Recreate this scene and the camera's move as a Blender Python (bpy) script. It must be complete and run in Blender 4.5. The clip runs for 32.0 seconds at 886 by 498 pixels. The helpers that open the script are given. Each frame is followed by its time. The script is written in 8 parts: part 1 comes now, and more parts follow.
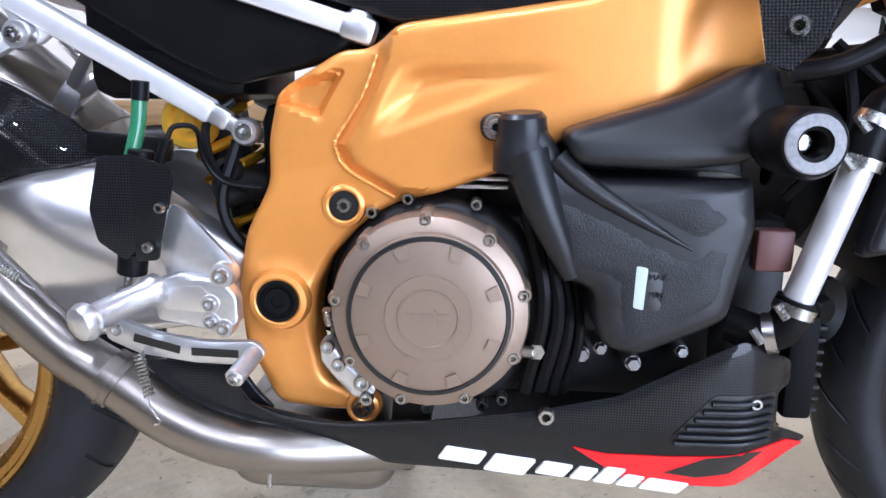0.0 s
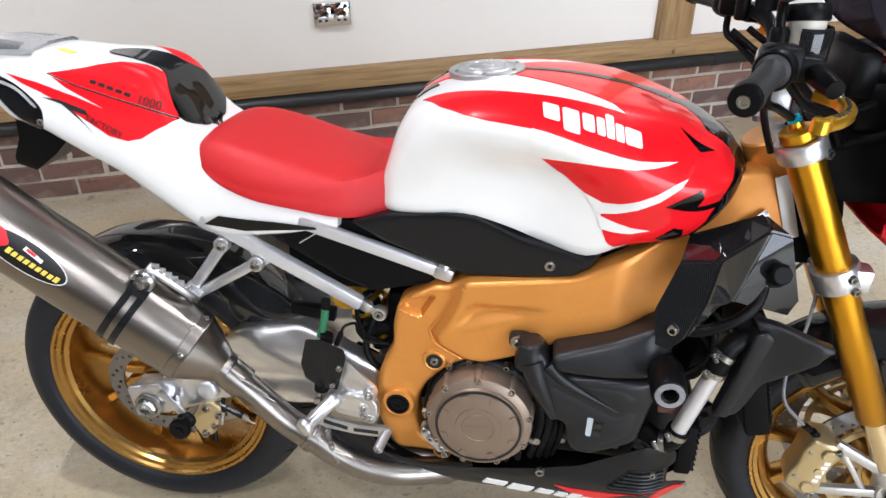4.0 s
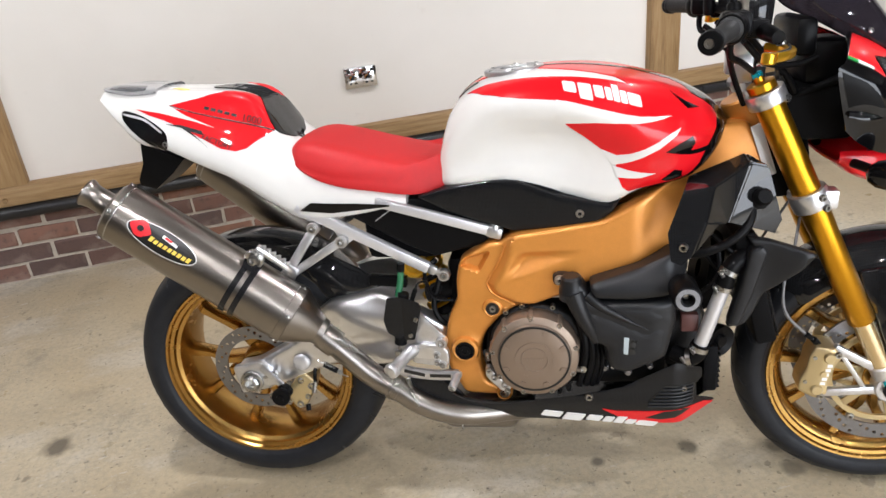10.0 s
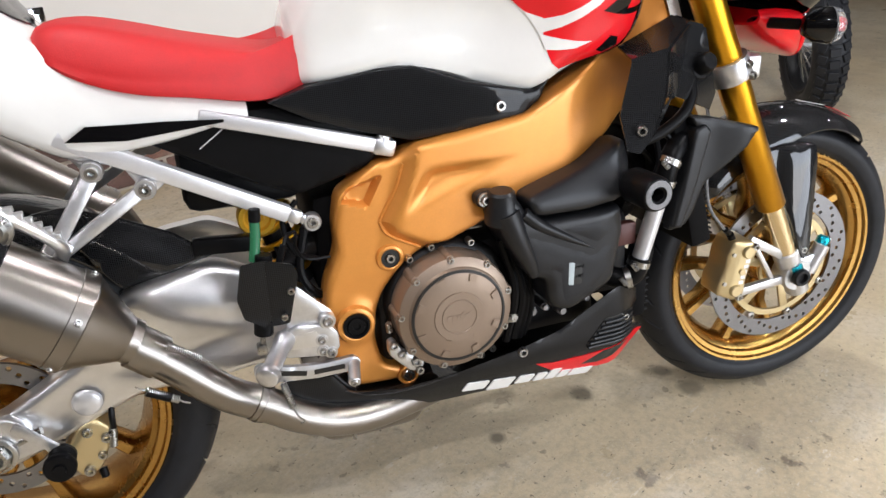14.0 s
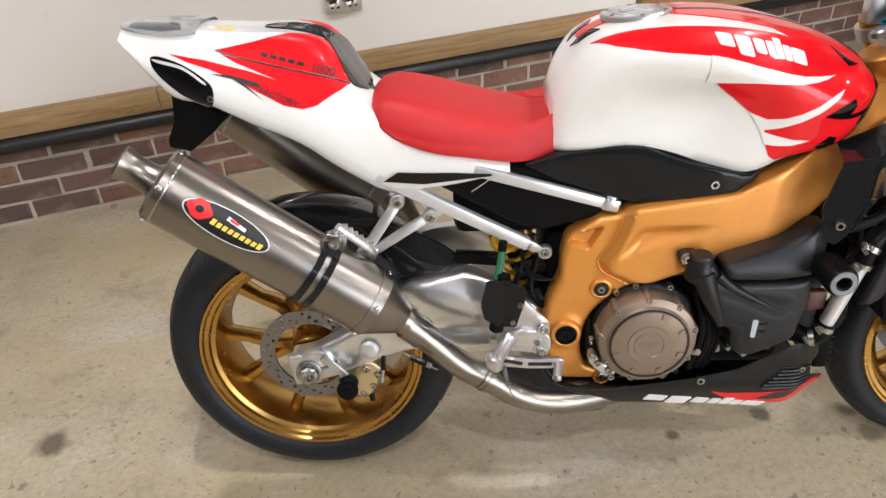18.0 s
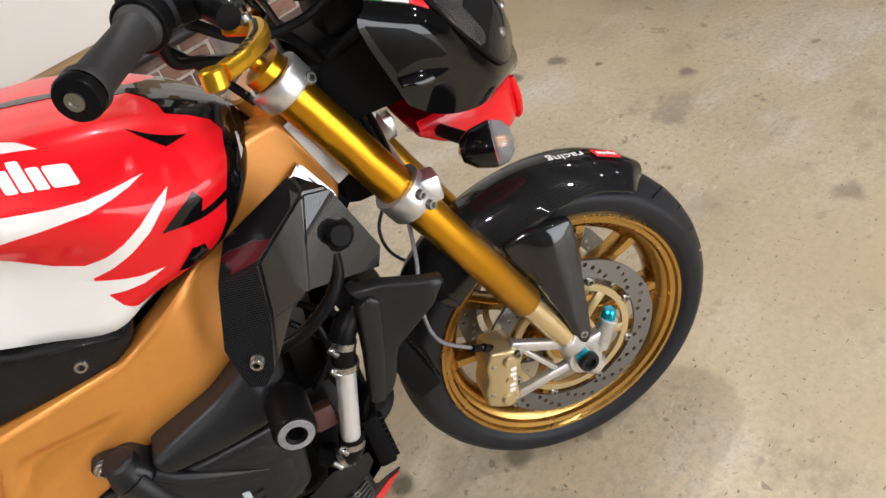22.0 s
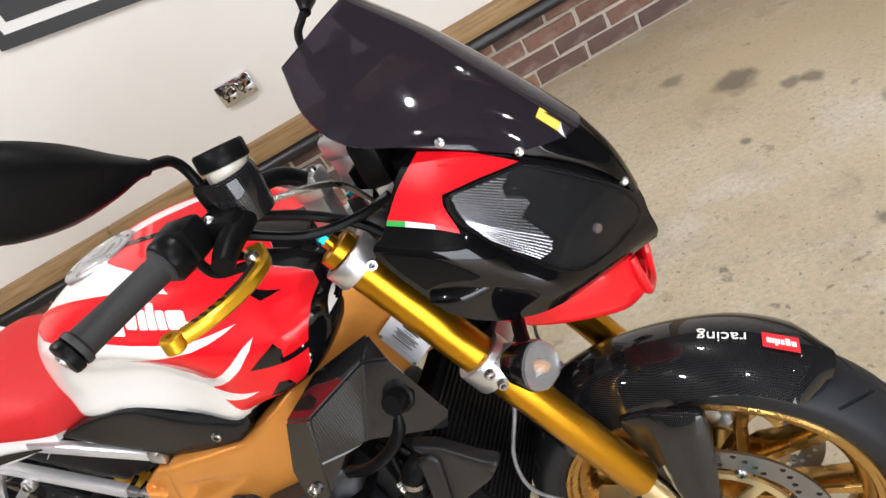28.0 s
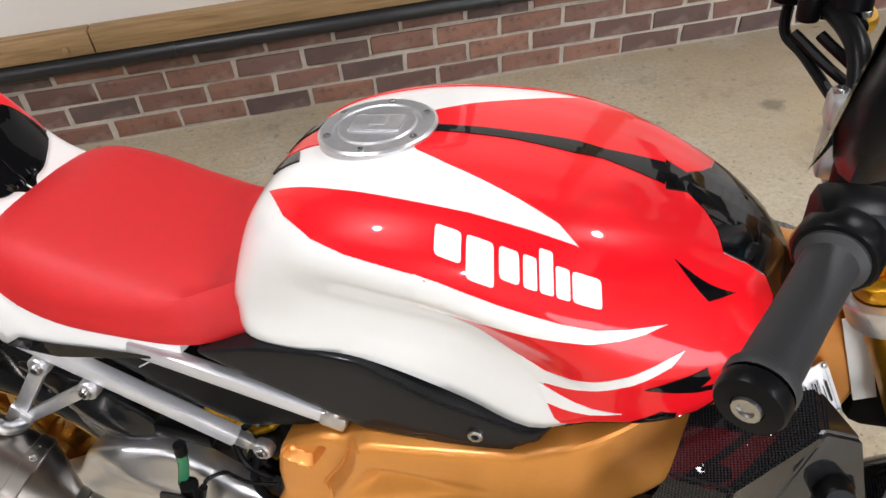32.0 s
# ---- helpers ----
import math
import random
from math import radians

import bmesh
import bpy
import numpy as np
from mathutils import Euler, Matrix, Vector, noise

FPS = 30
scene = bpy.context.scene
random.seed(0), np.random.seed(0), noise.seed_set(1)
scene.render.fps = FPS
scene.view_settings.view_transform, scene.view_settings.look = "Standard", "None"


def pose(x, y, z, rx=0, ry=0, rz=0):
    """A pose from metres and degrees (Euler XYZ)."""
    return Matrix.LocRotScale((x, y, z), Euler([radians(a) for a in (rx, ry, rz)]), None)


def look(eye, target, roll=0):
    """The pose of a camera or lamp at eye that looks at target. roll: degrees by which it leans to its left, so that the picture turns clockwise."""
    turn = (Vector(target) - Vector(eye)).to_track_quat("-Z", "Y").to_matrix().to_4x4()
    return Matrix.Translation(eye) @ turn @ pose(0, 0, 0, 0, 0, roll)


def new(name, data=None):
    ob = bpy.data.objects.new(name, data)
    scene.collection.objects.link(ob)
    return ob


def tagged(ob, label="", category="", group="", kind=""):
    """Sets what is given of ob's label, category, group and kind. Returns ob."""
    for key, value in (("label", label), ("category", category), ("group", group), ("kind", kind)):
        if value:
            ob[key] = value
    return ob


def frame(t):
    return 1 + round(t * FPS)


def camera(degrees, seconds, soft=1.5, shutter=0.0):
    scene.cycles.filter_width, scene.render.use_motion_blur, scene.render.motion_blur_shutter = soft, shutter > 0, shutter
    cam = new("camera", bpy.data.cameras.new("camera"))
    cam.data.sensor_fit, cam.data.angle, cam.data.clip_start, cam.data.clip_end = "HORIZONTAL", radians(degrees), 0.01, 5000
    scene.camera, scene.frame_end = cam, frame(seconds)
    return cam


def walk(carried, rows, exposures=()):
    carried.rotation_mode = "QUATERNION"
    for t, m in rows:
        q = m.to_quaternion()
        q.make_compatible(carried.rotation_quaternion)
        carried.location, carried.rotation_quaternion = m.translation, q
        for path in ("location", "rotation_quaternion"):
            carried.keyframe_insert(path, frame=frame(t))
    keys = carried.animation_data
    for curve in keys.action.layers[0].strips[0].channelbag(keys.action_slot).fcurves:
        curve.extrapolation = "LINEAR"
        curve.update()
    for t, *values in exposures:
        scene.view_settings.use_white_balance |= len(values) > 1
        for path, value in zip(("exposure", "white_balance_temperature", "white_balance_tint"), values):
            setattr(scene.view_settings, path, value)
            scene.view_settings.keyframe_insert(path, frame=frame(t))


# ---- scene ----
cam = camera(62.4, 32.0)
PATH = [
    (0, (0.545, 0.185, 0.689), (1.231, 1.964, 0.086), 0.5),
    (0.5, (0.53, 0.184, 0.705), (1.16, 1.977, 0.083), 0.2),
    (1, (0.482, 0.187, 0.715), (0.954, 2.015, 0.054), -1.3),
    (1.5, (0.476, 0.192, 0.718), (0.916, 2.012, 0.014), -1.6),
    (2, (0.481, 0.187, 0.715), (0.924, 1.98, -0.053), -1.4),
    (2.5, (0.489, 0.184, 0.832), (0.941, 1.926, -0.041), -1.3),
    (3, (0.491, 0.12, 1.072), (0.933, 1.807, 0.094), -1.3),
    (3.5, (0.483, 0.025, 1.251), (0.932, 1.653, 0.18), -0.6),
    (5.5, (0.364, -0.574, 1.489), (0.801, 1.138, 0.553), 0.2),
    (6, (0.455, -0.716, 1.476), (0.863, 1.032, 0.595), -0.8),
    (6.5, (0.505, -0.812, 1.482), (0.888, 0.964, 0.645), -1.7),
    (7, (0.522, -0.855, 1.488), (0.869, 0.94, 0.676), -2.7),
    (7.5, (0.522, -0.867, 1.475), (0.847, 0.945, 0.692), -2.5),
    (8, (0.511, -0.85, 1.464), (0.798, 0.967, 0.679), -2.6),
    (8.5, (0.502, -0.829, 1.451), (0.76, 0.988, 0.656), -2.9),
    (9, (0.466, -0.755, 1.436), (0.732, 1.051, 0.621), -3.7),
    (9.5, (0.382, -0.614, 1.386), (0.71, 1.176, 0.555), -4.9),
    (10, (0.272, -0.429, 1.315), (0.726, 1.319, 0.454), -5.8),
    (10.5, (0.218, -0.233, 1.248), (0.818, 1.452, 0.353), -5.9),
    (11, (0.178, -0.016, 1.167), (0.965, 1.574, 0.244), -4.3),
    (11.5, (0.076, 0.132, 1.06), (1.003, 1.651, 0.146), -3.3),
    (12, (0.003, 0.241, 0.923), (1.032, 1.698, 0.019), -2.5),
    (12.5, (0.013, 0.265, 0.832), (1.141, 1.646, -0.074), -1.4),
    (13, (0.011, 0.236, 0.873), (1.185, 1.586, -0.021), -1.4),
    (13.5, (0.036, 0.159, 0.963), (1.266, 1.469, 0.086), -1.3),
    (14, (0.084, 0.096, 1.029), (1.313, 1.384, 0.119), -1.8),
    (14.5, (0.093, 0.058, 1.067), (1.331, 1.312, 0.12), -1.7),
    (16.5, (0.102, -0.063, 1.286), (1.102, 1.321, 0.245), -1.4),
    (17, (0.058, -0.079, 1.314), (0.92, 1.383, 0.255), -2.1),
    (17.5, (0.022, -0.066, 1.325), (0.756, 1.455, 0.253), -2.5),
    (18, (-0.006, -0.067, 1.34), (0.643, 1.491, 0.268), -2.8),
    (18.5, (-0.014, -0.088, 1.336), (0.608, 1.498, 0.288), -3.2),
    (19, (-0.016, -0.076, 1.348), (0.66, 1.494, 0.309), -3.3),
    (19.5, (0.03, -0.069, 1.341), (0.808, 1.46, 0.313), -4.0),
    (20, (0.119, -0.07, 1.334), (1.086, 1.362, 0.327), -5.1),
    (20.5, (0.193, -0.108, 1.348), (1.244, 1.241, 0.311), -8.3),
    (21, (0.325, -0.118, 1.345), (1.404, 1.145, 0.231), -12.3),
    (21.5, (0.565, -0.056, 1.276), (1.62, 1.188, 0.118), -16.0),
    (22, (0.831, -0.006, 1.274), (1.773, 1.224, 0.009), -17.4),
    (22.5, (1.066, -0.013, 1.227), (1.871, 1.293, -0.056), -19.2),
    (23, (1.196, 0.029, 1.222), (1.806, 1.396, -0.104), -19.9),
    (23.5, (1.277, 0.054, 1.243), (1.675, 1.483, -0.099), -21.6),
    (24, (1.357, 0.008, 1.279), (1.574, 1.47, -0.068), -23.3),
    (24.5, (1.385, -0.065, 1.273), (1.459, 1.445, -0.036), -24.9),
    (26.5, (1.372, -0.094, 1.347), (1.322, 1.514, 0.159), -29.8),
    (27, (1.386, -0.091, 1.37), (1.324, 1.555, 0.234), -30.9),
    (27.5, (1.384, -0.077, 1.36), (1.294, 1.592, 0.261), -31.5),
    (28, (1.383, -0.064, 1.371), (1.26, 1.616, 0.292), -31.7),
    (28.5, (1.38, -0.053, 1.379), (1.216, 1.63, 0.311), -31.7),
    (29, (1.372, -0.042, 1.384), (1.178, 1.638, 0.317), -30.6),
    (29.5, (1.353, -0.032, 1.389), (1.136, 1.633, 0.302), -27.7),
    (30, (1.326, -0.016, 1.388), (1.111, 1.626, 0.267), -23.8),
    (30.5, (1.213, 0.019, 1.385), (1.021, 1.632, 0.218), -18.7),
    (31, (1.009, 0.137, 1.424), (0.948, 1.706, 0.185), -12.5),
    (31.5, (0.873, 0.254, 1.408), (0.952, 1.784, 0.122), -8.0),
    (32, (0.807, 0.361, 1.39), (1.003, 1.834, 0.052), -5.8),
]
walk(cam, [(t, look(eye, target, roll)) for t, eye, target, roll in PATH], [
    (0, 1.02, 5200, 17),
    (2, 0.92, 5250, 17),
    (3, 0.58, 5700, 12),
    (3.5, 0.45, 5800, 12),
    (6, 0.4, 6200, 13),
    (11, 0.34, 6200, 13),
    (12, 0.4, 6050, 13),
    (14, 0.40, 6150, 13),
    (18, 0.28, 6350, 13),
    (20, 0.28, 6250, 13),
    (22, 0.25, 6450, 13),
    (24, 0.36, 6350, 13),
    (28, 0.45, 6300, 13),
    (31, 0.42, 6200, 13),
    (32, 0.32, 6200, 13),
])

from mathutils import geometry
from mathutils.bvhtree import BVHTree

# ---- light ----
WALL_Y = 2.80
CEIL = 2.65
world = bpy.data.worlds.new("sky")
scene.world = world
world.use_nodes = True
wn = world.node_tree.nodes
sky = wn.new("ShaderNodeTexSky")
sky.sky_type = "NISHITA"
sky.sun_disc = False
sky.sun_elevation, sky.sun_rotation = radians(40), radians(200)
wn["Background"].inputs[1].default_value = 0.12
world.node_tree.links.new(sky.outputs[0], wn["Background"].inputs[0])
sun = new("sun", bpy.data.lights.new("sun", "SUN"))
sun.data.energy, sun.data.angle, sun.data.color = 1.0, radians(10), (1, 0.96, 0.9)
sun.matrix_basis = look((3, -8, 9), (2, 0, 0))


def area(name, eye, target, w, h, power, color=(1, 1, 1)):
    lamp = new(name, bpy.data.lights.new(name, "AREA"))
    lamp.data.shape, lamp.data.size, lamp.data.size_y = "RECTANGLE", w, h
    lamp.data.energy, lamp.data.color = power, color
    lamp.matrix_basis = look(eye, target)
    return lamp


area("door_light", (2.3, -3.95, 1.12), (2.3, 0, 0.9), 4.0, 2.05, 130, (0.93, 0.97, 1.0))
for x in (-1.9, 0.1, 2.1, 4.1, 6.1):
    for y in (-2.4, -0.6, 1.2):
        lamp = new("ceiling_spot", bpy.data.lights.new("ceiling_spot", "AREA"))
        lamp.data.shape, lamp.data.size, lamp.data.energy, lamp.data.color = "DISK", 0.10, 23, (1.0, 0.972, 0.94)
        lamp.data.energy = 16 if x < -1 else (19 if x < 4 else (7 if x < 6 else 3))
        lamp.matrix_basis = pose(x, y, CEIL - 0.02)

# ---- materials ----


def mat(name, color, rough=0.5, metal=0.0, coat=0.0, coat_rough=0.05, spec=0.5):
    m = bpy.data.materials.new(name)
    m.use_nodes = True
    b = m.node_tree.nodes["Principled BSDF"]
    b.inputs["Base Color"].default_value = (*color, 1)
    b.inputs["Roughness"].default_value = rough
    b.inputs["Metallic"].default_value = metal
    b.inputs["Coat Weight"].default_value = coat
    b.inputs["Specular IOR Level"].default_value = spec
    b.inputs["Coat Roughness"].default_value = coat_rough
    return m


class Net:
    """Short hand for a material's nodes."""

    def __init__(self, m):
        self.t = m.node_tree
        self.b = self.t.nodes["Principled BSDF"]
        self.co = self.t.nodes.new("ShaderNodeTexCoord").outputs["Object"]

    def node(self, kind, **inputs):
        n = self.t.nodes.new(kind)
        for k, v in inputs.items():
            self.put(n.inputs[k.replace("_", " ")], v)
        return n

    def put(self, socket, v):
        if isinstance(v, bpy.types.NodeSocket):
            self.t.links.new(v, socket)
        else:
            socket.default_value = v

    def noise(self, scale, detail=4.0, rough=0.55, stretch=(1, 1, 1), co=None):
        mp = self.node("ShaderNodeMapping", Vector=co or self.co, Scale=stretch)
        n = self.node("ShaderNodeTexNoise", Vector=mp.outputs[0], Scale=scale, Detail=detail, Roughness=rough)
        return n.outputs["Fac"]

    def ramp(self, fac, *stops):
        n = self.node("ShaderNodeValToRGB", Fac=fac)
        e = n.color_ramp.elements
        while len(e) < len(stops):
            e.new(0.5)
        for k, (p, c) in zip(e, stops):
            k.position = p
            k.color = (*c, 1) if isinstance(c, tuple) else (c, c, c, 1)
        return n.outputs[0]

    def mix(self, fac, a, b, blend="MIX"):
        n = self.t.nodes.new("ShaderNodeMix")
        n.data_type, n.blend_type = "RGBA", blend
        self.put(n.inputs[0], fac)
        self.put(n.inputs[6], a if isinstance(a, bpy.types.NodeSocket) else (*a, 1))
        self.put(n.inputs[7], b if isinstance(b, bpy.types.NodeSocket) else (*b, 1))
        return n.outputs[2]

    def maths(self, op, a, b=0.0):
        n = self.t.nodes.new("ShaderNodeMath")
        n.operation = op
        self.put(n.inputs[0], a)
        self.put(n.inputs[1], b)
        return n.outputs[0]

    def bump(self, height, strength=0.2, distance=0.002, normal=None):
        n = self.node("ShaderNodeBump", Height=height, Strength=strength, Distance=distance)
        if normal:
            self.put(n.inputs["Normal"], normal)
        self.put(self.b.inputs["Normal"], n.outputs[0])
        return n.outputs[0]

    def color(self, c):
        self.put(self.b.inputs["Base Color"], c)

    def rough(self, r):
        self.put(self.b.inputs["Roughness"], r)


def worn(m, scale=40.0, low=0.85, high=1.1, rough_var=0.08, bump=0.0, stretch=(1, 1, 1)):
    """Two scales of slight variation in tone and gloss."""
    n = Net(m)
    base = n.b.inputs["Base Color"].default_value[:3]
    r = n.b.inputs["Roughness"].default_value
    big, fine = n.noise(scale * 0.12, 3), n.noise(scale, 5, 0.6, stretch)
    f = n.maths("ADD", n.maths("MULTIPLY", big, 0.5), n.maths("MULTIPLY", fine, 0.5))
    n.color(n.ramp(f, (0.3, tuple(c * low for c in base)), (0.7, tuple(min(1, c * high) for c in base))))
    n.rough(n.maths("ADD", n.maths("MULTIPLY", f, rough_var * 2), r - rough_var))
    if bump:
        n.bump(fine, bump, 0.001)
    return m


def brushed(m, axis_stretch, scale=120.0):
    n = Net(m)
    base = n.b.inputs["Base Color"].default_value[:3]
    r = n.b.inputs["Roughness"].default_value
    f = n.noise(scale, 3, 0.7, axis_stretch)
    big = n.noise(6, 2)
    n.color(n.ramp(n.maths("ADD", n.maths("MULTIPLY", f, 0.75), n.maths("MULTIPLY", big, 0.25)), (0.3, tuple(c * 0.93 for c in base)), (0.7, tuple(min(1, c * 1.06) for c in base))))
    n.rough(n.maths("ADD", n.maths("MULTIPLY", f, 0.08), r - 0.04))
    return m


WHITE = worn(mat("white_lacquer", (0.78, 0.77, 0.74), 0.35, 0, 1.0, 0.02, 0.2), 30, 0.97, 1.02, 0.03)
RED = worn(mat("red_lacquer", (0.72, 0.006, 0.012), 0.35, 0, 0.6, 0.02, 0.15), 30, 0.95, 1.04, 0.03)
BLACK_GLOSS = mat("black_lacquer", (0.0025, 0.0025, 0.003), 0.3, 0, 0.8, 0.015, 0.03)
BLACK = worn(mat("black_plastic", (0.0045, 0.0045, 0.005), 0.34, spec=0.1), 300, 0.8, 1.2, 0.06, 0.15)
SATIN_BLACK = worn(mat("satin_black_moulding", (0.010, 0.0104, 0.0118), 0.36, spec=0.32), 250, 0.85, 1.15, 0.05, 0.08)
BLACK_MATT = worn(mat("black_dull", (0.004, 0.004, 0.0045), 0.6, spec=0.08), 200, 0.7, 1.3, 0.08, 0.1)
RUBBER = worn(mat("tyre_rubber", (0.014, 0.0148, 0.0172), 0.45, spec=0.2), 60, 0.75, 1.3, 0.1, 0.2)
SEAT_RED = worn(mat("red_seat_cover", (0.50, 0.008, 0.010), 0.58), 500, 0.9, 1.08, 0.05, 0.25)
FRAME_GOLD = worn(mat("copper_gold_paint", (0.66, 0.27, 0.05), 0.36, 0.45, 0.25, 0.2), 400, 0.94, 1.06, 0.04)
WHEEL_GOLD = worn(mat("gold_wheel_paint", (0.50, 0.295, 0.085), 0.27, 1.0, 0.0, 0.15), 25, 0.93, 1.05, 0.03)
FORK_GOLD = brushed(mat("gold_anodised", (0.62, 0.30, 0.015), 0.29, 0.95), (1, 1, 12), 60)
GOLD_ANOD = mat("yellow_anodised", (0.85, 0.48, 0.03), 0.28, 0.9)
ALLOY = worn(mat("cast_alloy", (0.66, 0.66, 0.67), 0.34, 0.9), 120, 0.85, 1.1, 0.08)
POLISHED = worn(mat("polished_alloy", (0.82, 0.82, 0.83), 0.33, 0.95), 25, 0.85, 1.08, 0.06)
SILVER = worn(mat("silver_paint", (0.72, 0.72, 0.74), 0.36, 0.6), 150, 0.94, 1.05, 0.04)
STEEL = worn(mat("bolt_steel", (0.42, 0.415, 0.40), 0.28, 1.0), 300, 0.8, 1.15, 0.06)
CHROME_GOLD = mat("pale_gold_tube", (0.75, 0.60, 0.36), 0.18, 1.0)
DISC = brushed(mat("disc_steel", (0.24, 0.24, 0.25), 0.32, 0.95), (1, 1, 1), 250)
BRONZE = worn(mat("magnesium_bronze_paint", (0.27, 0.205, 0.155), 0.42, 0.65), 300, 0.95, 1.05, 0.04)
CALIPER = mat("pale_gold_caliper", (0.62, 0.50, 0.28), 0.35, 0.8)
TITAN = brushed(mat("brushed_titanium", (0.27, 0.245, 0.22), 0.30, 1.0), (0.3, 0.3, 0.3), 30)
BRAID = worn(mat("braided_steel_line", (0.22, 0.22, 0.225), 0.5, 0.4), 900, 0.6, 1.3, 0.1, 0.3)
BLUE_ANOD = mat("turquoise_anodised", (0.01, 0.35, 0.45), 0.25, 0.8)
DARK_METAL = mat("dark_engine_metal", (0.014, 0.014, 0.015), 0.45, 0.3, spec=0.3)
LETTER_WHITE = mat("white_print", (0.82, 0.82, 0.80), 0.35)
# Also used for raised patches that paint the dark of slots and holes.
LETTER_BLACK = mat("black_print", (0.008, 0.008, 0.008), 0.35)
LETTER_YELLOW = mat("yellow_print", (0.85, 0.62, 0.10), 0.35)
PRINT_RED = mat("red_print", (0.75, 0.02, 0.03), 0.35)
GREEN = mat("green_print", (0.02, 0.30, 0.05), 0.3)
LENS_CLEAR = mat("clear_lens", (0.72, 0.73, 0.75), 0.05)
LENS_CLEAR.node_tree.nodes["Principled BSDF"].inputs["Transmission Weight"].default_value = 0.85
LENS_DARK = mat("clear_lamp_lens", (0.85, 0.85, 0.86), 0.01)
LENS_DARK.node_tree.nodes["Principled BSDF"].inputs["Transmission Weight"].default_value = 1.0
LENS_DARK.node_tree.nodes["Principled BSDF"].inputs["IOR"].default_value = 1.15
SCREEN = mat("smoked_screen", (0.06, 0.05, 0.065), 0.05)
SCREEN.node_tree.nodes["Principled BSDF"].inputs["Transmission Weight"].default_value = 0.75
SCREEN.node_tree.nodes["Principled BSDF"].inputs["IOR"].default_value = 1.05
SCREEN.node_tree.nodes["Principled BSDF"].inputs["Coat Weight"].default_value = 0.8
GREEN_TUBE = mat("green_fluid", (0.03, 0.15, 0.07), 0.2)
AMBER = mat("pale_reservoir", (0.62, 0.58, 0.50), 0.3)


def carbon(name, scale, gloss):
    m = mat(name, (0.012, 0.012, 0.013), 0.3, 0, gloss, 0.02, 0.06)
    n = Net(m)
    uv = n.t.nodes.new("ShaderNodeTexCoord").outputs["UV"]
    sep = n.node("ShaderNodeSeparateXYZ", Vector=uv)
    ax, az = n.maths("ADD", sep.outputs[0], sep.outputs[1]), n.maths("SUBTRACT", sep.outputs[0], sep.outputs[1])
    weave = n.maths("MULTIPLY", n.maths("SINE", n.maths("MULTIPLY", ax, scale)), n.maths("SINE", n.maths("MULTIPLY", az, scale)))
    f = n.maths("ADD", n.maths("MULTIPLY", weave, 0.5), 0.5)
    f = n.maths("ADD", n.maths("MULTIPLY", f, 0.85), n.maths("MULTIPLY", n.noise(25, 3), 0.15))
    n.color(n.ramp(f, (0.35, (0.0008, 0.0008, 0.001)), (0.65, (0.017, 0.0175, 0.019))))
    n.rough(n.ramp(f, (0.35, 0.45), (0.65, 0.25)))
    return m


CARBON = carbon("carbon_gloss", 1150.0, 1.0)
CARBON_MATT = carbon("carbon_satin", 1150.0, 0.4)

FLOOR = mat("concrete", (0.36, 0.33, 0.27), 0.42)
n = Net(FLOOR)
big, mid, fine = n.noise(0.9, 5, 0.6), n.noise(5, 6, 0.6), n.noise(60, 4, 0.7)
c = n.ramp(big, (0.3, (0.38, 0.305, 0.195)), (0.5, (0.51, 0.43, 0.295)), (0.72, (0.60, 0.525, 0.385)))
c = n.mix(n.ramp(mid, (0.45, 0.0), (0.75, 0.45)), c, (0.36, 0.315, 0.245))
c = n.mix(n.ramp(n.noise(3.2, 9, 0.75), (0.54, 0.0), (0.64, 0.7)), c, (0.22, 0.185, 0.14))
c = n.mix(n.ramp(n.noise(11, 4, 0.6), (0.645, 0.0), (0.69, 0.75)), c, (0.13, 0.105, 0.08))
c = n.mix(n.ramp(n.noise(38, 3, 0.55), (0.655, 0.0), (0.69, 0.8)), c, (0.14, 0.12, 0.09))
c = n.mix(n.ramp(n.noise(30, 4, 0.7, (0.5, 1.3, 1)), (0.62, 0.0), (0.70, 0.6)), c, (0.66, 0.64, 0.58))
c = n.mix(n.maths("MULTIPLY", n.ramp(n.noise(2.2, 7, 0.65, (1, 1.6, 1)), (0.52, 0.0), (0.66, 1.0)), 0.5), c, (0.66, 0.64, 0.58))
c = n.mix(n.ramp(fine, (0.42, 0.0), (0.68, 0.55)), c, (0.26, 0.235, 0.19))
c = n.mix(n.ramp(n.noise(170, 3, 0.7), (0.55, 0.0), (0.75, 0.5)), c, (0.60, 0.57, 0.50))
c = n.mix(n.ramp(n.noise(0.75, 3, 0.6), (0.42, 0.0), (0.62, 0.75)), c, (0.46, 0.365, 0.225))
c = n.mix(n.ramp(n.noise(52, 2, 0.5, (1, 2.6, 1)), (0.695, 0.0), (0.73, 0.85)), c, (0.10, 0.085, 0.065))
c = n.mix(n.ramp(n.noise(48, 2, 0.5, (2.4, 1, 1)), (0.70, 0.0), (0.735, 0.8)), c, (0.12, 0.10, 0.075))
warp = n.node("ShaderNodeTexNoise", Vector=n.co, Scale=14.0, Detail=4.0)
sepw = n.node("ShaderNodeSeparateXYZ", Vector=n.co)
wob = n.maths("MULTIPLY", n.maths("SUBTRACT", warp.outputs["Fac"], 0.5), 0.16)
